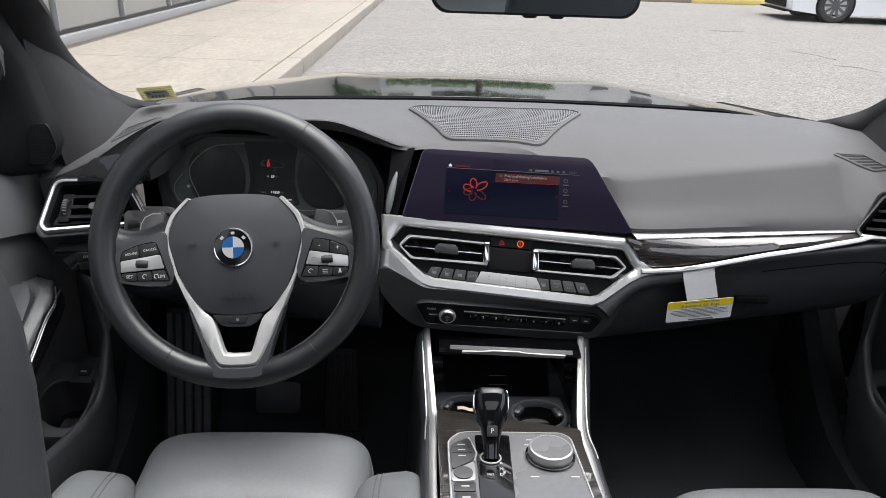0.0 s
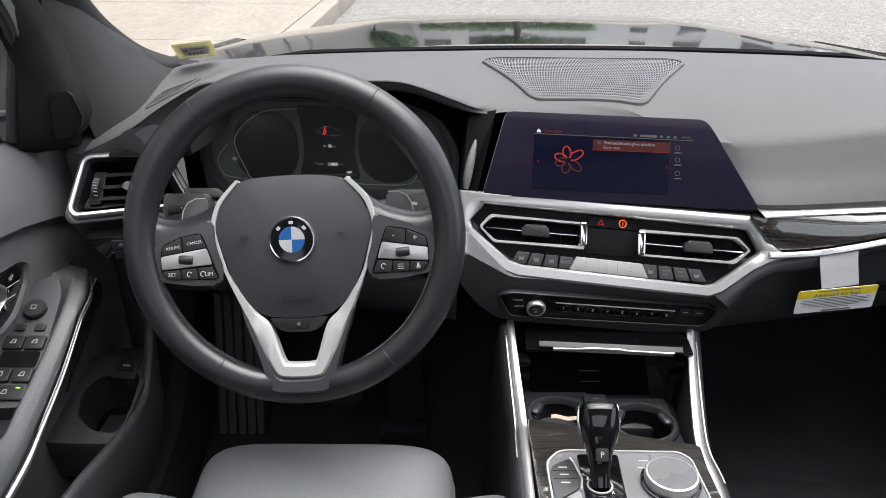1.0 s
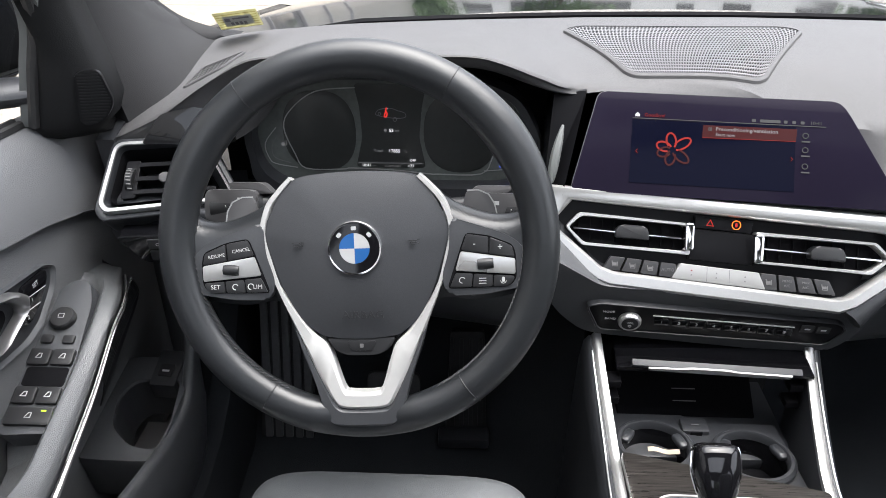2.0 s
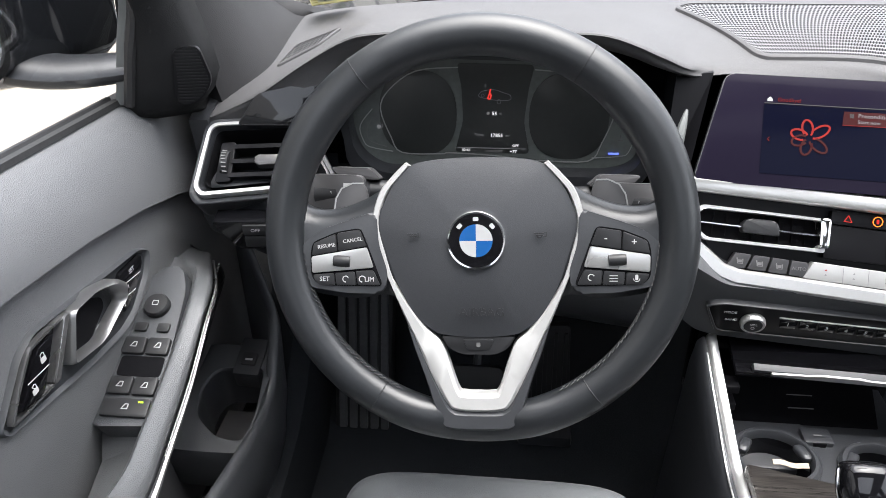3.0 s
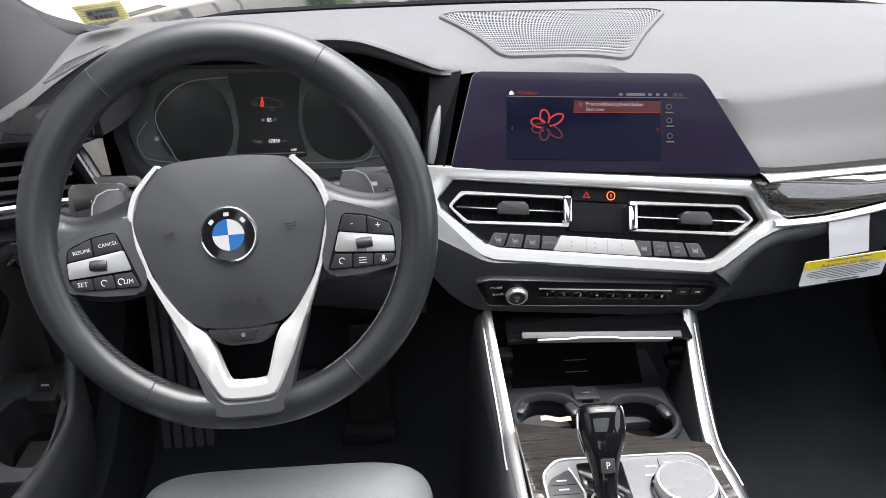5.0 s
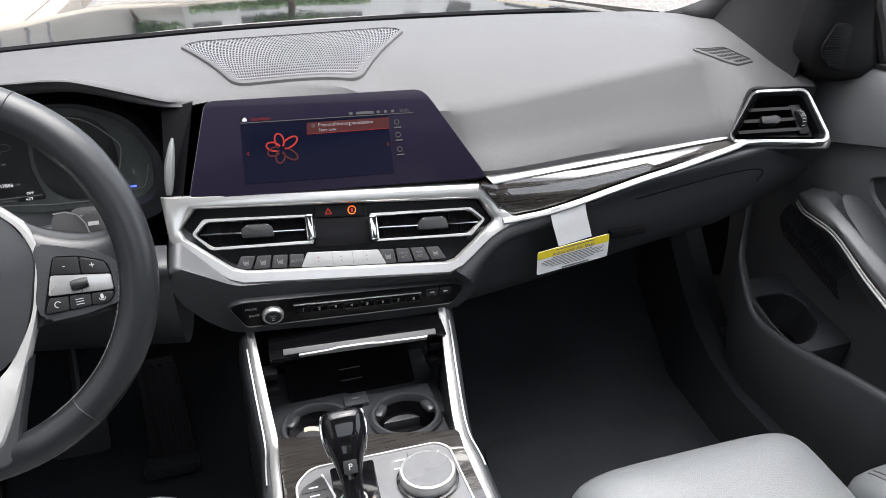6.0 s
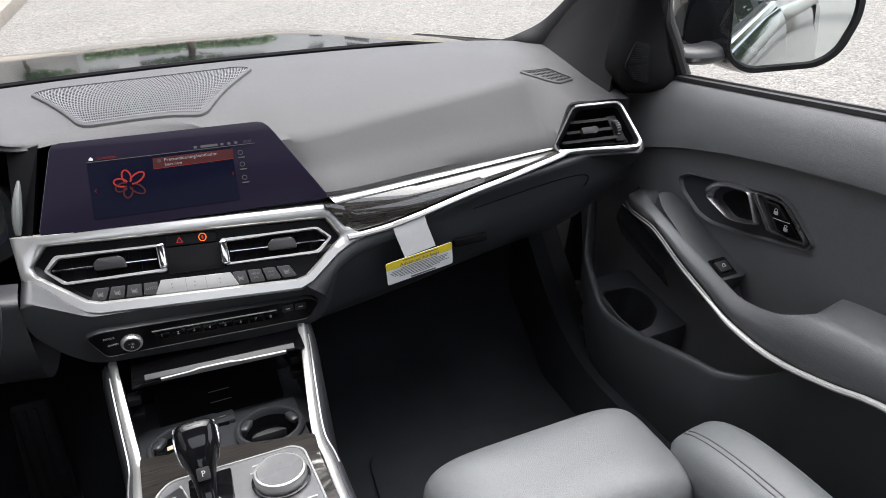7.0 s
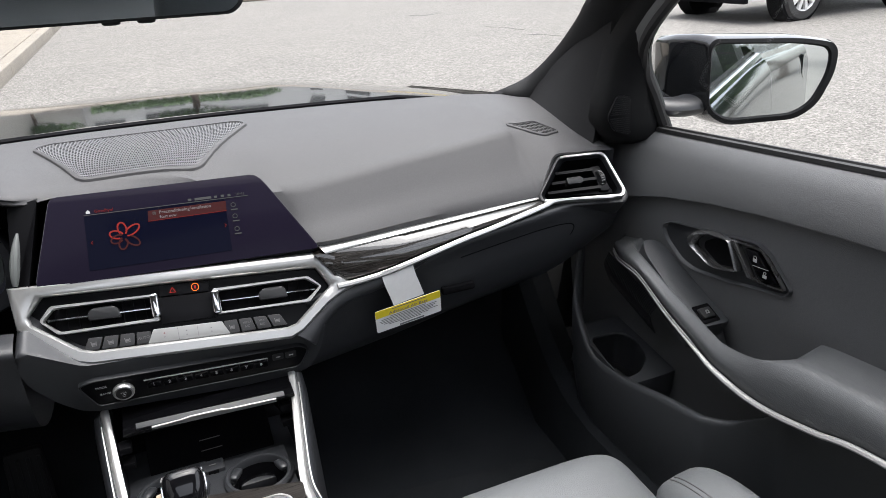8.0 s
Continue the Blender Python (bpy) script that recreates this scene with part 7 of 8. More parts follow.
    part("armrest", loft(bmesh.new(), secs, close=True), ARMPAD, ob, "black soft armrest and grab bar", crisp=60)
    edge_line = [Vector((s * (a - 0.0015), b, c - 0.004)) for a, b, c, d in ARM]
    cl = [Vector((s * (a - 0.0018), b, c - 0.0085)) for a, b, c, d in ARM]
    bm = tube(bmesh.new(), spline(cl, 5), [0.0014 + 0.0034 * min(1.0, max(0.0, (k - 16) / 16)) for k in range(61)], 8, flat=0.8)
    # one strip, two tones: lit side in diffuse silver, driver's side darkened
    part("armrest_strip", bm, SILVERPAINT if s > 0 else LEVER, ob, "satin silver strip under the armrest")
    bm = tube(bmesh.new(), spline(edge_line[:6], 5), [0.0013] * 24 + [0.0009, 0.0005], 6)
    part("armrest_line", bm, SATIN, ob, "thin silver line along the armrest edge")
    # switch pack
    PK = plane((s * 0.7235, 0.935, 0.6925), (s, 0, 0), (0, 0.905, 0.425))
    if PK.to_3x3().col[2].z < 0:
        PK = plane((s * 0.7235, 0.935, 0.6925), (-s, 0, 0), (0, 0.905, 0.425))
    f = 1 if PK.to_3x3().col[0].x * s > 0 else -1

    def pq(pts):
        return [(f * x, y) for x, y in pts]
    pk = part("switch_pack", slab(PK, rounded(pq([(-0.031, -0.094), (0.034, -0.098), (0.036, 0.03), (0.022, 0.082), (-0.006, 0.092), (-0.020, 0.06)]), 0.012, 4), -0.05, 0.0, 0.003), DOORPLASTIC, ob, "black window switch panel")
    if s < 0:
        part("mirror_knob", lathe(bmesh.new(), PK @ pose(f * 0.004, 0.036, 0), [(0.0135, 0.0), (0.0135, 0.006), (0.012, 0.008), (0.0005, 0.0085)], 28), BUTTON, pk, "round mirror adjuster")
        part("mark", line(PK, [(f * 0.004 - 0.003, 0.034), (f * 0.004 + 0.003, 0.034), (f * 0.004 + 0.003, 0.039), (f * 0.004 - 0.003, 0.039)], 0.0008, 0.0086, closed=True), WHITEMARK, pk)
        for x in (-0.010, 0.014):
            b = part("button", slab(PK, rounded(rect(f * x, 0.011, 0.013, 0.010), 0.002, 2), -0.001, 0.003, 0.001), BUTTON, pk)
        rows = ((-0.011, 2), (-0.055, 2), (-0.078, 1))
    else:
        rows = ((-0.074, 1),)
    if s > 0:
        part("switch_tile", slab(PK, rounded(rect(f * 0.001, -0.074, 0.032, 0.034), 0.003, 3), -0.002, 0.0008, 0.0005), GLOSS, pk, "glossy black switch surround")
    for y, n_ in rows:
        for k in range(n_):
            w = 0.024 if n_ == 2 else (0.049 if s < 0 else 0.022)
            x = (-0.0115 + 0.0255 * k) if n_ == 2 else 0.001
            b = part("window_switch", slab(PK, rounded(rect(f * x, y, w, 0.019), 0.003, 3), -0.002, 0.0045, 0.002), BUTTON, pk)
            part("mark", line(PK, [(f * x - 0.003, y - 0.002), (f * x + 0.003, y - 0.002), (f * x + 0.003, y + 0.003), (f * x, y + 0.003)], 0.0010, 0.0046, closed=True), WHITEMARK, b)
    if s < 0:
        # dark sheet on the face, coloured as the shade of the switch hollow
        part("well", slab(PK, rounded(rect(f * 0.001, -0.033, 0.046, 0.022), 0.004, 3), -0.001, 0.0006), SHADE_BLACK, pk)
        part("lamp", slab(PK, rect(f * -0.014, -0.0725, 0.005, 0.0015), 0.0045, 0.005), glow("green_lamp", (0.5, 0.9, 0.05), 0.5), pk)
    # ribbed loudspeaker cover under the armrest front
    bm = bmesh.new()
    for k in range(36):
        t = k / 35
        a = Vector((s * (0.706 + 0.012 * t), 0.955 + 0.150 * t, 0.640 + 0.036 * t))
        b = Vector((s * (0.726 + 0.020 * t), 0.980 + 0.155 * t, 0.572 + 0.028 * t))
        c = a.lerp(b, 0.5) + Vector((-s * 0.004, 0.012, 0.002))
        tube(bm, spline([a, c, b], 3), 0.0014, 5)
    tagged(part("ribbed_cover", bm, HARD, ob, "ribbed black loudspeaker cover"), kind="stuff")
    # map pocket: outer wall with a curved rim, floor, cup ledge
    RIM = [(1.22, 0.68), (1.175, 0.63), (1.139, 0.578), (1.108, 0.530), (1.072, 0.494), (1.00, 0.494), (0.94, 0.506), (0.873, 0.522), (0.80, 0.535), (0.765, 0.544), (0.725, 0.570), (0.683, 0.608), (0.62, 0.625), (0.4, 0.63), (0.1, 0.63)]
    secs = []
    for p in spline([(y, z, 0) for y, z in RIM], 4):
        y, z = p.x, p.y
        out = 0.0 if y < 0.70 else min(1, (y - 0.70) / 0.1)
        x = 0.745 - 0.080 * min(1, max(0.0, (1.24 - y) / 0.10)) * (0.35 + 0.65 * out)
        lo = 0.315 if y < 1.10 else 0.315 + (y - 1.10) * 0.5
        secs.append([(s * a, y, b) for a, b in ((0.752, lo - 0.01), (x + 0.024, lo), (x + 0.006, lo + (z - lo) * 0.45), (x, z - 0.010), (x + 0.002, z - 0.002), (x + 0.006, z), (x + 0.012, z - 0.001), (x + 0.016, z - 0.010), (x + 0.018, lo + 0.03))])
    part("map_pocket", loft(bmesh.new(), secs, close=True), DOORPLASTIC, ob, "black moulded map pocket", crisp=60)
    bm = bmesh.new()
    rbox(bm, (s * 0.728, 0.95, 0.372), (0.055, 0.50, 0.012), 0.003)
    part("pocket_floor", bm, HARD, ob)
    # ledge with a round cup cut-out
    LG = plane((s * 0.714, 1.050, 0.500), (s, 0, 0), (0, 0.985, 0.17))
    if LG.to_3x3().col[2].z < 0:
        LG = plane((s * 0.714, 1.050, 0.500), (-s, 0, 0), (0, 0.985, 0.17))
    f2 = 1 if LG.to_3x3().col[0].x * s > 0 else -1
    hole = rounded([(f2 * x, y) for x, y in ((-0.030, 0.058), (0.036, 0.053), (0.048, 0.020), (0.036, -0.028), (0.002, -0.056), (-0.034, -0.062), (-0.0395, -0.02))][::f2], 0.014, 6)
    ctr = Vector((0.0, -0.004))
    o = []
    for q in hole:
        d = (Vector(q) - ctr).normalized()
        k = 1 / ((abs(d.x) / (0.070 if d.x * f2 > 0 else 0.041)) ** 8 + (abs(d.y) / (0.100 if d.y > 0 else 0.074)) ** 8) ** (1 / 8)
        o.append(tuple(ctr + d * k))
    part("cup_ledge", loft(bmesh.new(), [[LG @ Vector((x, y, h)) for x, y in ring] for ring, h in (([(x * 1.02, y * 1.03) for x, y in o], -0.075), ([(x, y * 1.03) for x, y in o], -0.006), ([(x, y) for x, y in o], 0.0), (hole, 0.0), ([(x * 0.97, y * 0.97) for x, y in hole], -0.004))], close=True, caps=False), DOORPLASTIC, ob, "ledge with a cup cut-out", crisp=50)
    bm = bmesh.new()
    loft(bm, [[LG @ Vector((x, y, -0.002)) for x, y in hole], [LG @ Vector((x * 0.9, y * 0.9, -0.07)) for x, y in hole]], close=True, caps=False)
    part("cup_wall", bm, HARD, ob)
    bm = bmesh.new()
    rbox(bm, (s * 0.715, 1.06, 0.415), (0.08, 0.11, 0.01), 0.003)
    part("cup_floor", bm, GREYBTN, ob)
    if s < 0:
        TS = plane((s * 0.708, 1.122, 0.514), (1, 0.0, -0.05), (0, 0.94, 0.30))
        b = part("boot_switch", slab(TS, rounded(rect(0.0, 0.0, 0.036, 0.058), 0.003, 2), -0.03, 0.003, 0.001), HARD, ob, "boot release switch")
        part("button", slab(TS, rounded(rect(0, -0.005, 0.020, 0.020), 0.002, 2), 0.002, 0.006, 0.0015), BUTTON, b)
        part("mark", slab(TS, rect(0, -0.007, 0.010, 0.003), 0.006, 0.0064), WHITEMARK, b)
    # sill trim under the door
    bm = bmesh.new()
    loft(bm, [[(s * x, y, z) for x, z in ((0.66, 0.215), (0.672, 0.315 + d), (0.70, 0.335 + d), (0.75, 0.30 + d), (0.75, 0.2))] for y, d in ((1.42, 0.30), (1.37, 0.23), (1.32, 0.165), (1.27, 0.105), (1.22, 0.06), (1.16, 0.025), (1.08, 0.006), (0.95, 0.0), (0.5, 0.0), (-0.1, 0.0))], close=True)
    solo("sill_" + nm, bm, CARPET, "black carpeted door sill", "sill", "structure")
    return ob


door(-1, "1")
door(1, "2")


# ---- outside mirrors ----
def side_mirror(s, nm):
    ob = thing("side_mirror", (s * 0.93, 1.0, 0.92), "glossy black outside mirror on a slim foot", "mirror", "outside mirrors")
    c = Vector((s * 0.945, 1.0, 0.970)) if s > 0 else Vector((-0.958, 1.0, 0.992))
    M = plane(c, (1, -s * 0.487, 0), (0, 0.067, 1))
    if M.to_3x3().col[2].y > 0:
        M = plane(c, (-1, s * 0.487, 0), (0, 0.067, 1))
    f = 1 if M.to_3x3().col[0].x > 0 else -1

    def mq(pts):
        return [(f * s * x, y) for x, y in pts]
    G = [(-0.101, 0.050), (-0.092, 0.057), (0.030, 0.054), (0.078, 0.046), (0.078, 0.010), (0.058, -0.034), (0.030, -0.052), (-0.070, -0.058), (-0.099, -0.040)]
    pts = rounded(mq(G), 0.02, 5)
    g2 = [(x * 1.13 + f * s * 0.004, y * 1.20 - 0.001) for x, y in pts]
    back = Vector((-s * (0.04 if s > 0 else 0.42), 1.0, 0.0 if s > 0 else -0.16)).normalized()
    rim = [[M @ Vector((x * 1.02, y * 1.03, 0.004)) for x, y in pts], [M @ Vector((x * 1.05, y * 1.08, 0.010)) for x, y in pts], [M @ Vector((x, y, 0.008)) for x, y in g2]]
    bm = bmesh.new()
    loft(bm, rim, close=True, caps=False)
    part("bezel", bm, SAIL_PLASTIC, ob, "dark rim round the mirror glass", crisp=60)
    secs = [rim[-1], [M @ Vector((x * 1.03, y * 1.05, -0.006)) for x, y in g2]]
    for dd, kx, ky in ((0.03, 1.02, 1.06), (0.08, 0.99, 1.0), (0.13, 0.92, 0.90), (0.165, 0.76, 0.72), (0.18, 0.5, 0.45)):
        secs.append([M @ Vector((x * kx, y * ky, -0.006)) + back * dd for x, y in g2])
    bm = bmesh.new()
    loft(bm, secs, close=True, caps=False)
    bm.faces.new([v for v in bm.verts][-len(pts):])
    part("housing", bm, PAINT, ob, "glossy black housing", crisp=60)
    part("glass", slab(M, [(x * 1.025, y * 1.035) for x, y in pts], -0.004, 0.0041), MIRROR, ob, "mirror glass")
    if s > 0:
        part("warning_mark", line(M, [(f * s * 0.085 - 0.006, 0.026), (f * s * 0.085 + 0.006, 0.026), (f * s * 0.085, 0.036)], 0.0014, 0.0046, closed=True), INK, ob)
    foot = [Vector((s * (0.796 if s > 0 else 0.762), 1.100, 0.928)), Vector((s * 0.830, 1.082, 0.926)), Vector((s * 0.885, 1.075, 0.934)), Vector((s * 0.935, 1.060, 0.945))]
    part("foot", tube(bmesh.new(), spline(foot, 4), [0.028 + 0.0012 * k for k in range(13)], 16, flat=0.5), HARD, ob, "black mirror foot")
    return ob


side_mirror(-1, "left")
side_mirror(1, "right")

# ---- inside mirror ----
im = thing("rear_view_mirror", (-0.012, 0.9, 1.14), "frameless black inside rear-view mirror", "mirror")
IM = plane((-0.012, 0.900, 1.1735), (1, 0.03, -0.005), (0, -0.16, 1))
if IM.to_3x3().col[2].y > 0:
    IM = plane((-0.012, 0.900, 1.1735), (-1, -0.03, 0.005), (0, -0.16, 1))
ol = rounded([(-0.124, 0.030), (0.124, 0.030), (0.122, -0.022), (0.110, -0.033), (-0.110, -0.033), (-0.122, -0.022)], 0.014, 5)
part("housing", slab(IM, ol, -0.028, 0.0, 0.002), HARD, im)
part("glass", slab(IM, [(x * 0.965, y * 0.90) for x, y in ol], 0.0, 0.0025, 0.0005), MIRROR, im, "mirror glass")
for x in (-0.004, 0.028):
    bm = bmesh.new()
    pillow(bm, IM @ pose(x, -0.0345, -0.012), 0.009, 0.004, 0.006, n=14, m=8)
    part("button", bm, BUTTON, im)
part("stem", tube(bmesh.new(), [(-0.012, 0.925, 1.18), (-0.012, 0.945, 1.20), (-0.012, 0.93, 1.235)], 0.014, 10), HARD, im)

# ---- sticker ----
bm = bmesh.new()
loft(bm, [[screen_point(-0.638 + 0.054 * i / 5, 0.046 + 0.062 * j / 4 + 0.006 * i / 5) + Vector((0, -0.003, -0.003)) for j in range(5)] for i in range(6)])
bmesh.ops.solidify(bm, geom=bm.faces[:], thickness=0.0006)
stk = solo("inspection_sticker", bm, STICKER, "yellow printed sticker on the windscreen's lower corner", "sticker")


def on_sticker(name, i0, i1, v0, v1, off, material):
    """A printed field of the sticker, from i0 to i1 across and v0 to v1 up (of 5 and 1)."""
    bm = bmesh.new()
    loft(bm, [[screen_point(-0.638 + 0.054 * i / 5, 0.046 + 0.062 * v + 0.006 * i / 5) + Vector((0, -0.003 - off, -0.003 - off)) for v in (v0, v1)] for i in (i0, (i0 + i1) / 2, i1)])
    part(name, bm, material, stk)


for k in range(7):
    on_sticker("print_line", 0.15, 4.85, 0.06 + 0.135 * k, 0.095 + 0.135 * k, 0.0010, INKGOLD)
on_sticker("print_panel", 0.9, 4.2, 0.22, 0.80, 0.0014, FILMGREY)
on_sticker("print_mark", 1.1, 1.7, 0.52, 0.70, 0.0018, INK)
on_sticker("print_mark", 2.0, 3.9, 0.62, 0.70, 0.0018, INK)
for x in (1.6, 2.1, 2.6, 3.1):
    on_sticker("print_mark", x, x + 0.32, 0.28, 0.46, 0.0018, INK)

# ---- bonnet and scuttle ----
def bonnet_z(x, y):
    t = (y - 1.62)
    z = 0.907 - 0.045 * t - 0.068 * t * t - 0.010 * max(0, t - 0.9) ** 2 * 8
    z -= 0.036 * (abs(x) / 0.75) ** 2.4
    z += 0.006 * math.exp(-((abs(x) - 0.42 + 0.06 * t) / 0.09) ** 2) * min(1, max(0, t * 4))
    return z


bm = bmesh.new()
loft(bm, [[(-0.80 + 1.6 * i / 48, 1.62 + 1.35 * j / 30 - 0.22 * (abs(-0.80 + 1.6 * i / 48) / 0.8) ** 2.5, bonnet_z(-0.80 + 1.6 * i / 48, 1.62 + 1.35 * j / 30)) for j in range(31)] for i in range(49)])
solo("bonnet", bm, PAINT, "glossy black car bonnet with two ridges", "bonnet", crisp=70)
bm = bmesh.new()
loft(bm, [[(x, 1.455 - 0.24 * x * x + dy, 0.930 - 0.03 * max(0.0, abs(x) - 0.45) / 0.25 + dz) for dy, dz in ((0.006, -0.03), (0.008, 0.002), (0.016, 0.005), (0.06, -0.010), (0.16, -0.055), (0.16, -0.09), (0.0, -0.09))] for x in [-0.70 + 1.40 * i / 28 for i in range(29)]], close=True)
solo("scuttle", bm, SHADE_BLACK, "black scuttle panel under the windscreen", "scuttle", "structure")
for x0, x1 in ((-0.55, 0.02), (-0.02, 0.55)):
    bm = tube(bmesh.new(), [(x0 + (x1 - x0) * k / 8, 1.545 - 0.10 * ((x0 + (x1 - x0) * k / 8) / 0.75) ** 2, 0.898) for k in range(9)], 0.006, 6)
    solo("wiper", bm, RUBBER, "black wiper blade resting on the windscreen's foot", "wiper", group="wipers")
for s, nm in ((-1, "left"), (1, "right")):
    bm = bmesh.new()
    loft(bm, [[(s * x, y, z) for x, z in ((0.78, zt), (0.83, zt - 0.012), (0.860, zt - 0.09), (0.866, 0.55), (0.856, 0.3), (0.83, 0.2))] for y, zt in ((1.334, 0.87), (1.65, 0.866), (2.2, 0.80), (2.8, 0.66))])
    solo("fender", bm, PAINT, "black front wing of the car", "wing", group="front wings")
    bm = bmesh.new()
    loft(bm, [[(s * p.x, y, p.y) for p in flank(y)] for y in (-0.104, -0.6, -1.2, -1.9)])
    solo("rear_flank", bm, PAINT, "black rear flank of the car", "body panel", group="rear flanks", crisp=70)
    bm = bmesh.new()
    loft(bm, [[(s * x, y, 0.966 + (0 if y > -0.9 else 0.004) + dz) for x, dz in ((0.797, -0.004), (0.798, 0.012), (0.808, 0.010), (0.814, -0.006))] for y in (-0.1, -0.6, -1.3)], close=True)
    solo("trim", bm, CHROME, "bright window strip along the rear door", "trim", "structure")

for s, nm in ((-1, "2"), (1, "3")):
    bm = bmesh.new()
    rear = [(-0.02, 0.0), (-0.5, 0.0), (-0.95, 0.0), (-1.30, 0.0)]
    loft(bm, [[(s * (0.800 - 0.19 * t), y + (0.28 * t if y < -1.2 else 0.0), 0.970 + 0.335 * t) for t in (0, 0.25, 0.5, 0.75, 1.0)] for y, k in rear])
    bmesh.ops.solidify(bm, geom=bm.faces[:], thickness=0.004)
    rg = solo("window_" + nm, bm, TINTED, "dark tinted rear door glass", "window", "structure")
    rg.visible_shadow = False
    bm = bmesh.new()
    loft(bm, [[(s * x, y + k, z) for x, z in ((0.812, 0.945), (0.800, 0.972), (0.70, 1.18), (0.60, 1.335), (0.58, 1.345))] for y, k in ((-1.20, 0.0), (-1.55, 0.0), (-1.95, 0.0))])
    solo("rear_quarter", bm, PAINT, "black rear quarter panel beside the boot", "body panel", group="rear quarters")
bm = roof_cells(False)
bmesh.ops.translate(bm, vec=(0, 0, 0.032), verts=bm.verts)
solo("roof", bm, PAINT, "black painted roof skin", "roof", "structure")


# boot and rear screen that close the body behind
bm = bmesh.new()
loft(bm, [[(x, y, z - 0.05 * (abs(x) / 0.83) ** 4) for y, z in ((-1.50, 0.98), (-1.75, 0.97), (-1.92, 0.95), (-1.97, 0.80), (-1.96, 0.50), (-1.88, 0.24), (-1.80, 0.24), (-1.88, 0.78), (-1.50, 0.90))] for x in [-0.850 + 1.70 * i / 16 for i in range(17)]], close=True)
solo("boot", bm, PAINT, "black boot lid and rear bumper of the car", "body panel", crisp=50)
bm = bmesh.new()
loft(bm, [[(x * (1 - 0.22 * t), -1.56 + 0.34 * t, 0.965 + 0.355 * t) for x in (-0.76, -0.4, 0.0, 0.4, 0.76)] for t in (0, 0.5, 1)])
bmesh.ops.solidify(bm, geom=bm.faces[:], thickness=0.004)
rg = solo("window_4", bm, TINTED, "tinted rear screen", "window", "structure")
rg.visible_shadow = False


# ---- footwell ----
fr_ = thing("footrest", (-0.605, 1.3, 0.22), "black ribbed footrest beside the pedals", "footrest")
FR = plane((-0.600, 1.300, 0.36), (1, 0.0, 0), (0.10, 0.22, 1))
part("plate", slab(FR, rounded([(-0.052, -0.13), (0.046, -0.13), (0.056, 0.17), (-0.035, 0.17)], 0.008, 3), -0.03, 0.0, 0.004), RUBBER, fr_)
for k in range(5):
    x = -0.036 + 0.018 * k
    part("rib", slab(FR, rounded([(x - 0.006, -0.120), (x + 0.007, -0.120), (x + 0.013, 0.160), (x + 0.001, 0.160)], 0.002, 2), 0.0, 0.006, 0.002), GREYRIB, fr_)
acc = thing("accelerator_pedal", (-0.29, 1.28, 0.23), "black ribbed accelerator pedal hinged on the floor", "pedal")
AC = plane((-0.288, 1.280, 0.262), (1, 0.03, 0), (0.14, 0.20, 1))
part("plate", slab(AC, rounded([(-0.036, 0.0), (0.036, 0.0), (0.030, 0.19), (-0.026, 0.19)], 0.006, 3), -0.016, 0.0, 0.003), RUBBER, acc)
for k in range(4):
    x = -0.024 + 0.016 * k
    part("rib", slab(AC, rounded([(x - 0.004, 0.012), (x + 0.004, 0.012), (x + 0.003, 0.178), (x - 0.003, 0.178)], 0.002, 2), 0.0, 0.005, 0.0015), RUBBER, acc)
bm = bmesh.new()
rbox(bm, (-0.292, 1.268, 0.258), (0.088, 0.035, 0.022), 0.006)
part("hinge", bm, HARD, acc)
brk = thing("brake_pedal", (-0.405, 1.24, 0.33), "black rubber brake pedal pad on its arm", "pedal")
BR = plane((-0.405, 1.235, 0.385), (1, 0, 0), (0, 0.45, 1))
part("pad", slab(BR, rounded(rect(0, 0, 0.085, 0.062), 0.010, 4), -0.012, 0.0, 0.004), RUBBER, brk)
part("arm", tube(bmesh.new(), spline([(-0.405, 1.25, 0.39), (-0.40, 1.30, 0.46), (-0.395, 1.34, 0.60)], 4), 0.008, 8), HARD, brk)
for sx in (-1, 1):
    MT = [(sx * 0.20, 0.86), (sx * 0.60, 0.86), (sx * 0.62, 1.16), (sx * 0.24, 1.20)]
    bm = slab(plane((0, 0, 0.216), (1, 0, 0), (0, 1, 0)), rounded(MT if sx > 0 else MT[::-1], 0.04, 5), 0.0, 0.010, 0.004)
    solo("floor_mat", bm, MAT, "black carpet floor mat", "floor mat", group="front mats")


rel = thing("bonnet_release", (-0.703, 1.28, 0.36), "black bonnet release lever with a white symbol in the kick panel", "lever")
RL = plane((-0.700, 1.276, 0.392), (0.95, 0.30, 0), (0, 0.25, 1))
part("plate", slab(RL, rounded(rect(0, 0, 0.044, 0.070), 0.006, 3), -0.03, 0.0, 0.002), HARD, rel)
part("grip", slab(RL, rounded([(-0.017, -0.026), (0.017, -0.026), (0.014, 0.006), (-0.014, 0.006)], 0.005, 3), 0.0, 0.010, 0.004), BUTTON, rel)
part("mark", slab(RL, rounded(rect(0, -0.012, 0.012, 0.0035), 0.001, 2), 0.0100, 0.0104), WHITEMARK, rel)

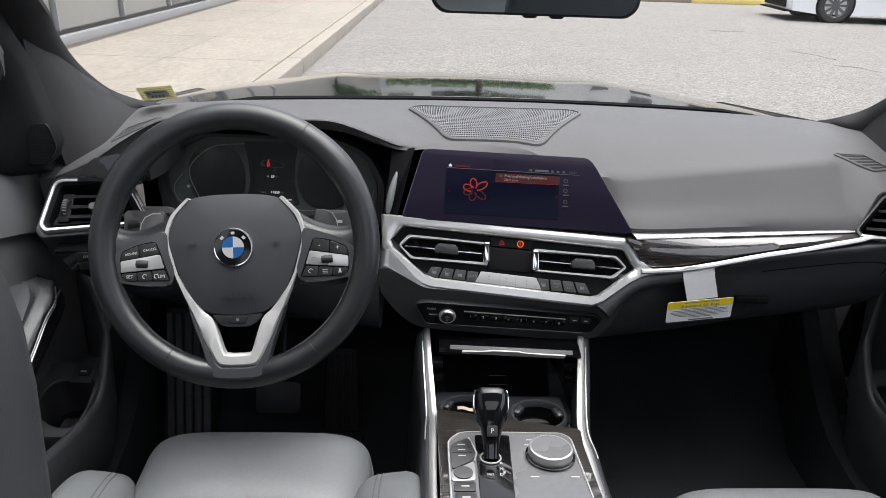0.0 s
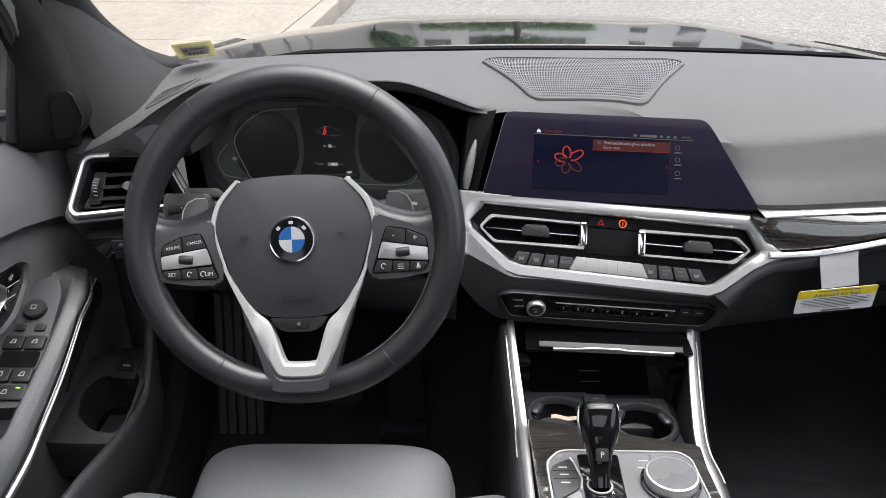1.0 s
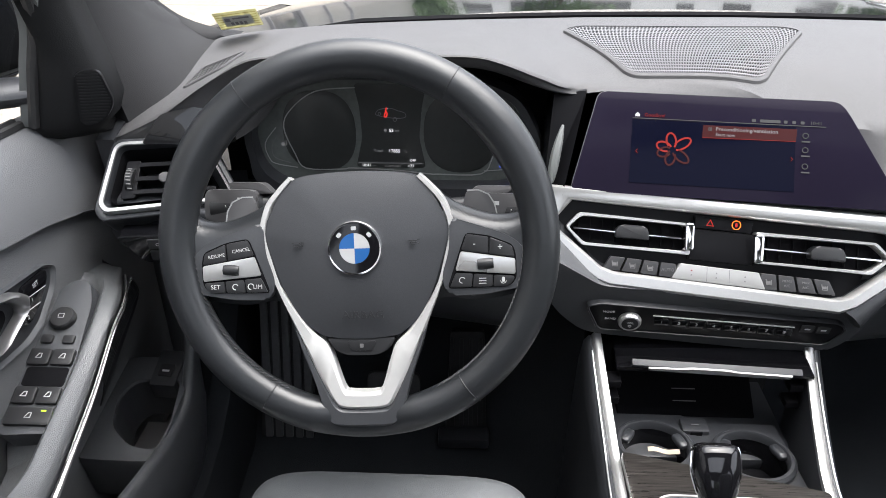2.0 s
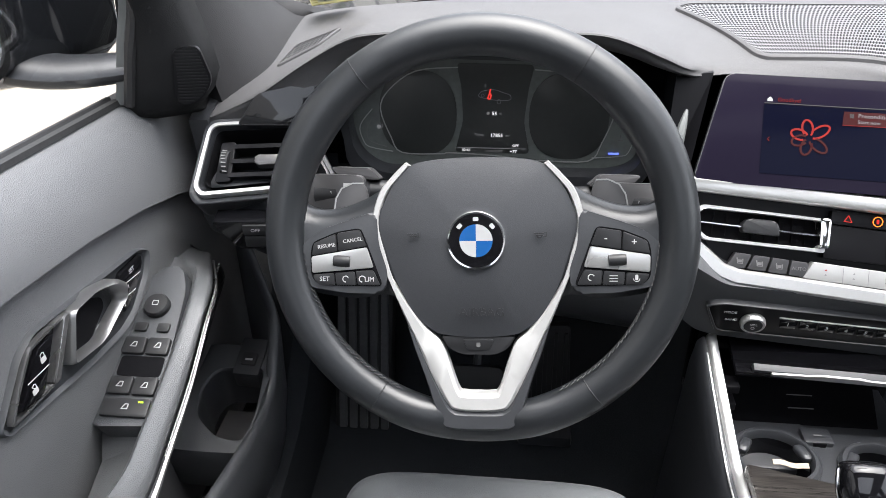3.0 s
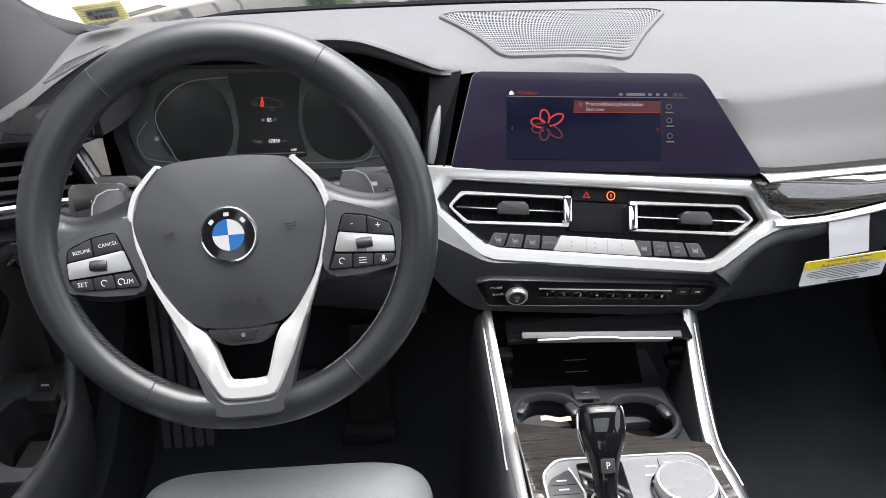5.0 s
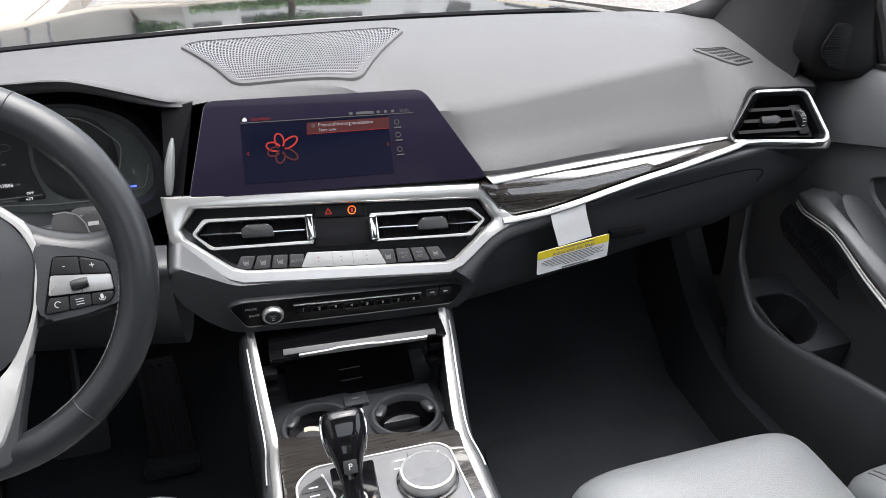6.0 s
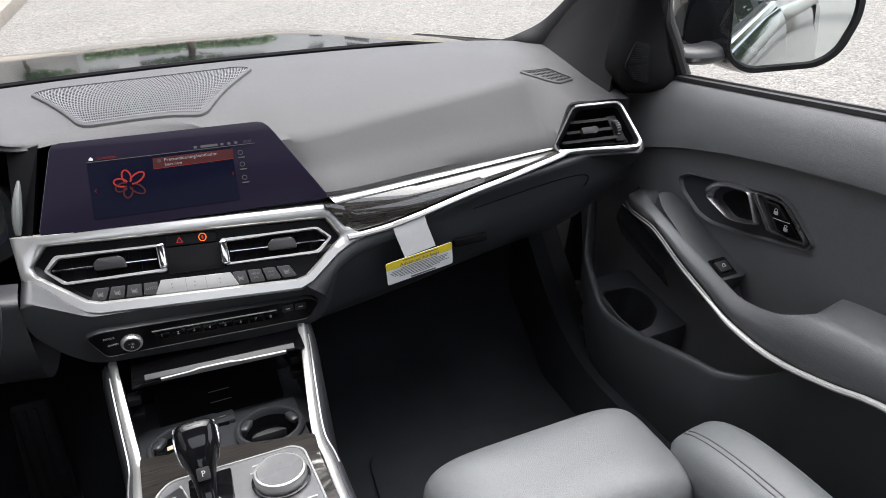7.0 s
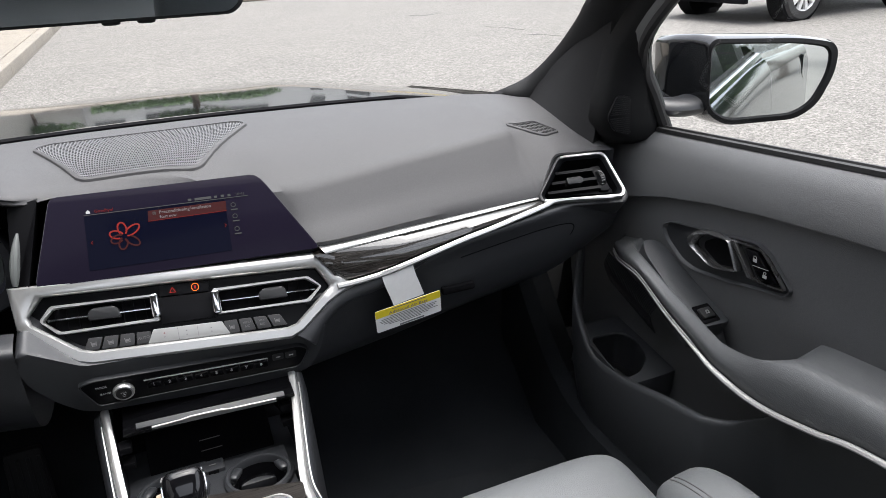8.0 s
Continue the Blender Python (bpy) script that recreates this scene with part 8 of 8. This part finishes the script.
# ---- seats ----
def seat(cx, front, nm, side, head):
    ob = thing("bucket_seat", (cx, front - 0.28, 0.21), "grey-black leather " + nm + " seat with stitched side bolsters", "seat", "front seats")
    y = front - 0.25
    T = pose(cx, front - 0.088, 0.485, 4)
    bm = bmesh.new()
    pillow(bm, T, 0.163, 0.090, 0.068, p=6.0, q=3.0, n=64, m=30)
    part("thigh_support", bm, SEAT, ob, "smooth grey-black leather thigh support", crisp=80)
    ring = []
    for k in range(64):
        t = 2 * math.pi * k / 64
        ring.append(T @ Vector((0.1636 * math.copysign(abs(math.cos(t)) ** (1 / 3), math.cos(t)), 0.0905 * math.copysign(abs(math.sin(t)) ** (1 / 3), math.sin(t)), -0.002)))
    part("piping", tube(bmesh.new(), ring, 0.0016, 5, closed=True), STITCH, ob)
    bm = bmesh.new()
    pillow(bm, pose(cx, front - 0.372, 0.484, 3), 0.152, 0.200, 0.060, p=6, q=3.0, n=48, m=24)
    part("cushion", bm, SEAT, ob, "smooth grey-black leather cushion", crisp=80)
    for s in (-1, 1):
        BP = pose(cx + s * 0.199, front - 0.326, 0.497, 4, s * -10)
        ba, bb, bc, bp_, bq = 0.058, 0.236, 0.072, 4.0, 2.4
        bm = bmesh.new()
        pillow(bm, BP, ba, bb, bc, p=bp_, q=bq, n=44, m=22)
        b = part("bolster", bm, SEAT, ob, "raised side bolster", crisp=80)
        for x0 in (-0.016, -0.009):
            pts = []
            for k in range(41):
                v = -0.215 + 0.437 * k / 40
                h = bc * max(0.0, 1 - (abs(x0 / ba) ** bp_ + abs(v / bb) ** bp_) ** (bq / bp_)) ** (1 / bq)
                pts.append(BP @ Vector((s * x0, v, h + 0.0003)))
            part("stitching", tube(bmesh.new(), pts, 0.0009, 5), STITCH, b, "twin grey seams")
    bm = bmesh.new()
    rbox(bm, (cx, y - 0.03, 0.35), (0.42, 0.40, 0.24), 0.03)
    part("base", bm, HARD, ob, "black seat base")
    if head:
        by = 0.35
        BM = pose(cx, by - 0.035, 0.72, 74)
        bm = bmesh.new()
        pillow(bm, pose(cx, by - 0.14, 0.66, 76), 0.235, 0.300, 0.065, p=5, q=2.6, n=36, m=18)
        part("backrest", bm, HEADREST, ob, "dark leather backrest", crisp=80)
        hr = thing("headrest", (cx, by - 0.09, 0.95), "dark grey leather headrest with a stitched seam", "headrest")
        HM = pose(cx - 0.020, 0.185, 1.036, 82)
        bm = bmesh.new()
        pillow(bm, HM, 0.120, 0.132, 0.052, p=4.2, q=2.6, n=40, m=20)
        part("pad", bm, HEADREST, hr, crisp=80)
        for off in (0,):
            pts = []
            for k in range(48):
                t = 2 * math.pi * k / 48
                pts.append(HM @ Vector((0.108 * math.copysign(abs(math.cos(t)) ** (2 / 4.2), math.cos(t)), 0.120 * math.copysign(abs(math.sin(t)) ** (2 / 4.2), math.sin(t)), -0.027)))
            part("seam", tube(bmesh.new(), pts, 0.0012, 5, closed=True), STITCH, hr)
        for s in (-1, 1):
            part("post", tube(bmesh.new(), [(cx + s * 0.06, by - 0.07, 0.86), (cx + s * 0.06, 0.185, 0.97)], 0.006, 8), CHROME, hr)
    else:
        bm = bmesh.new()
        pillow(bm, pose(cx, front - 0.88, 0.78, 70), 0.22, 0.32, 0.075, p=5, q=2.6, n=36, m=18)
        part("backrest", bm, SEAT, ob, "grey-black leather backrest", crisp=80)


seat(-0.366, 0.932, "driver's", -1, True)
seat(0.360, 0.814, "passenger", 1, False)
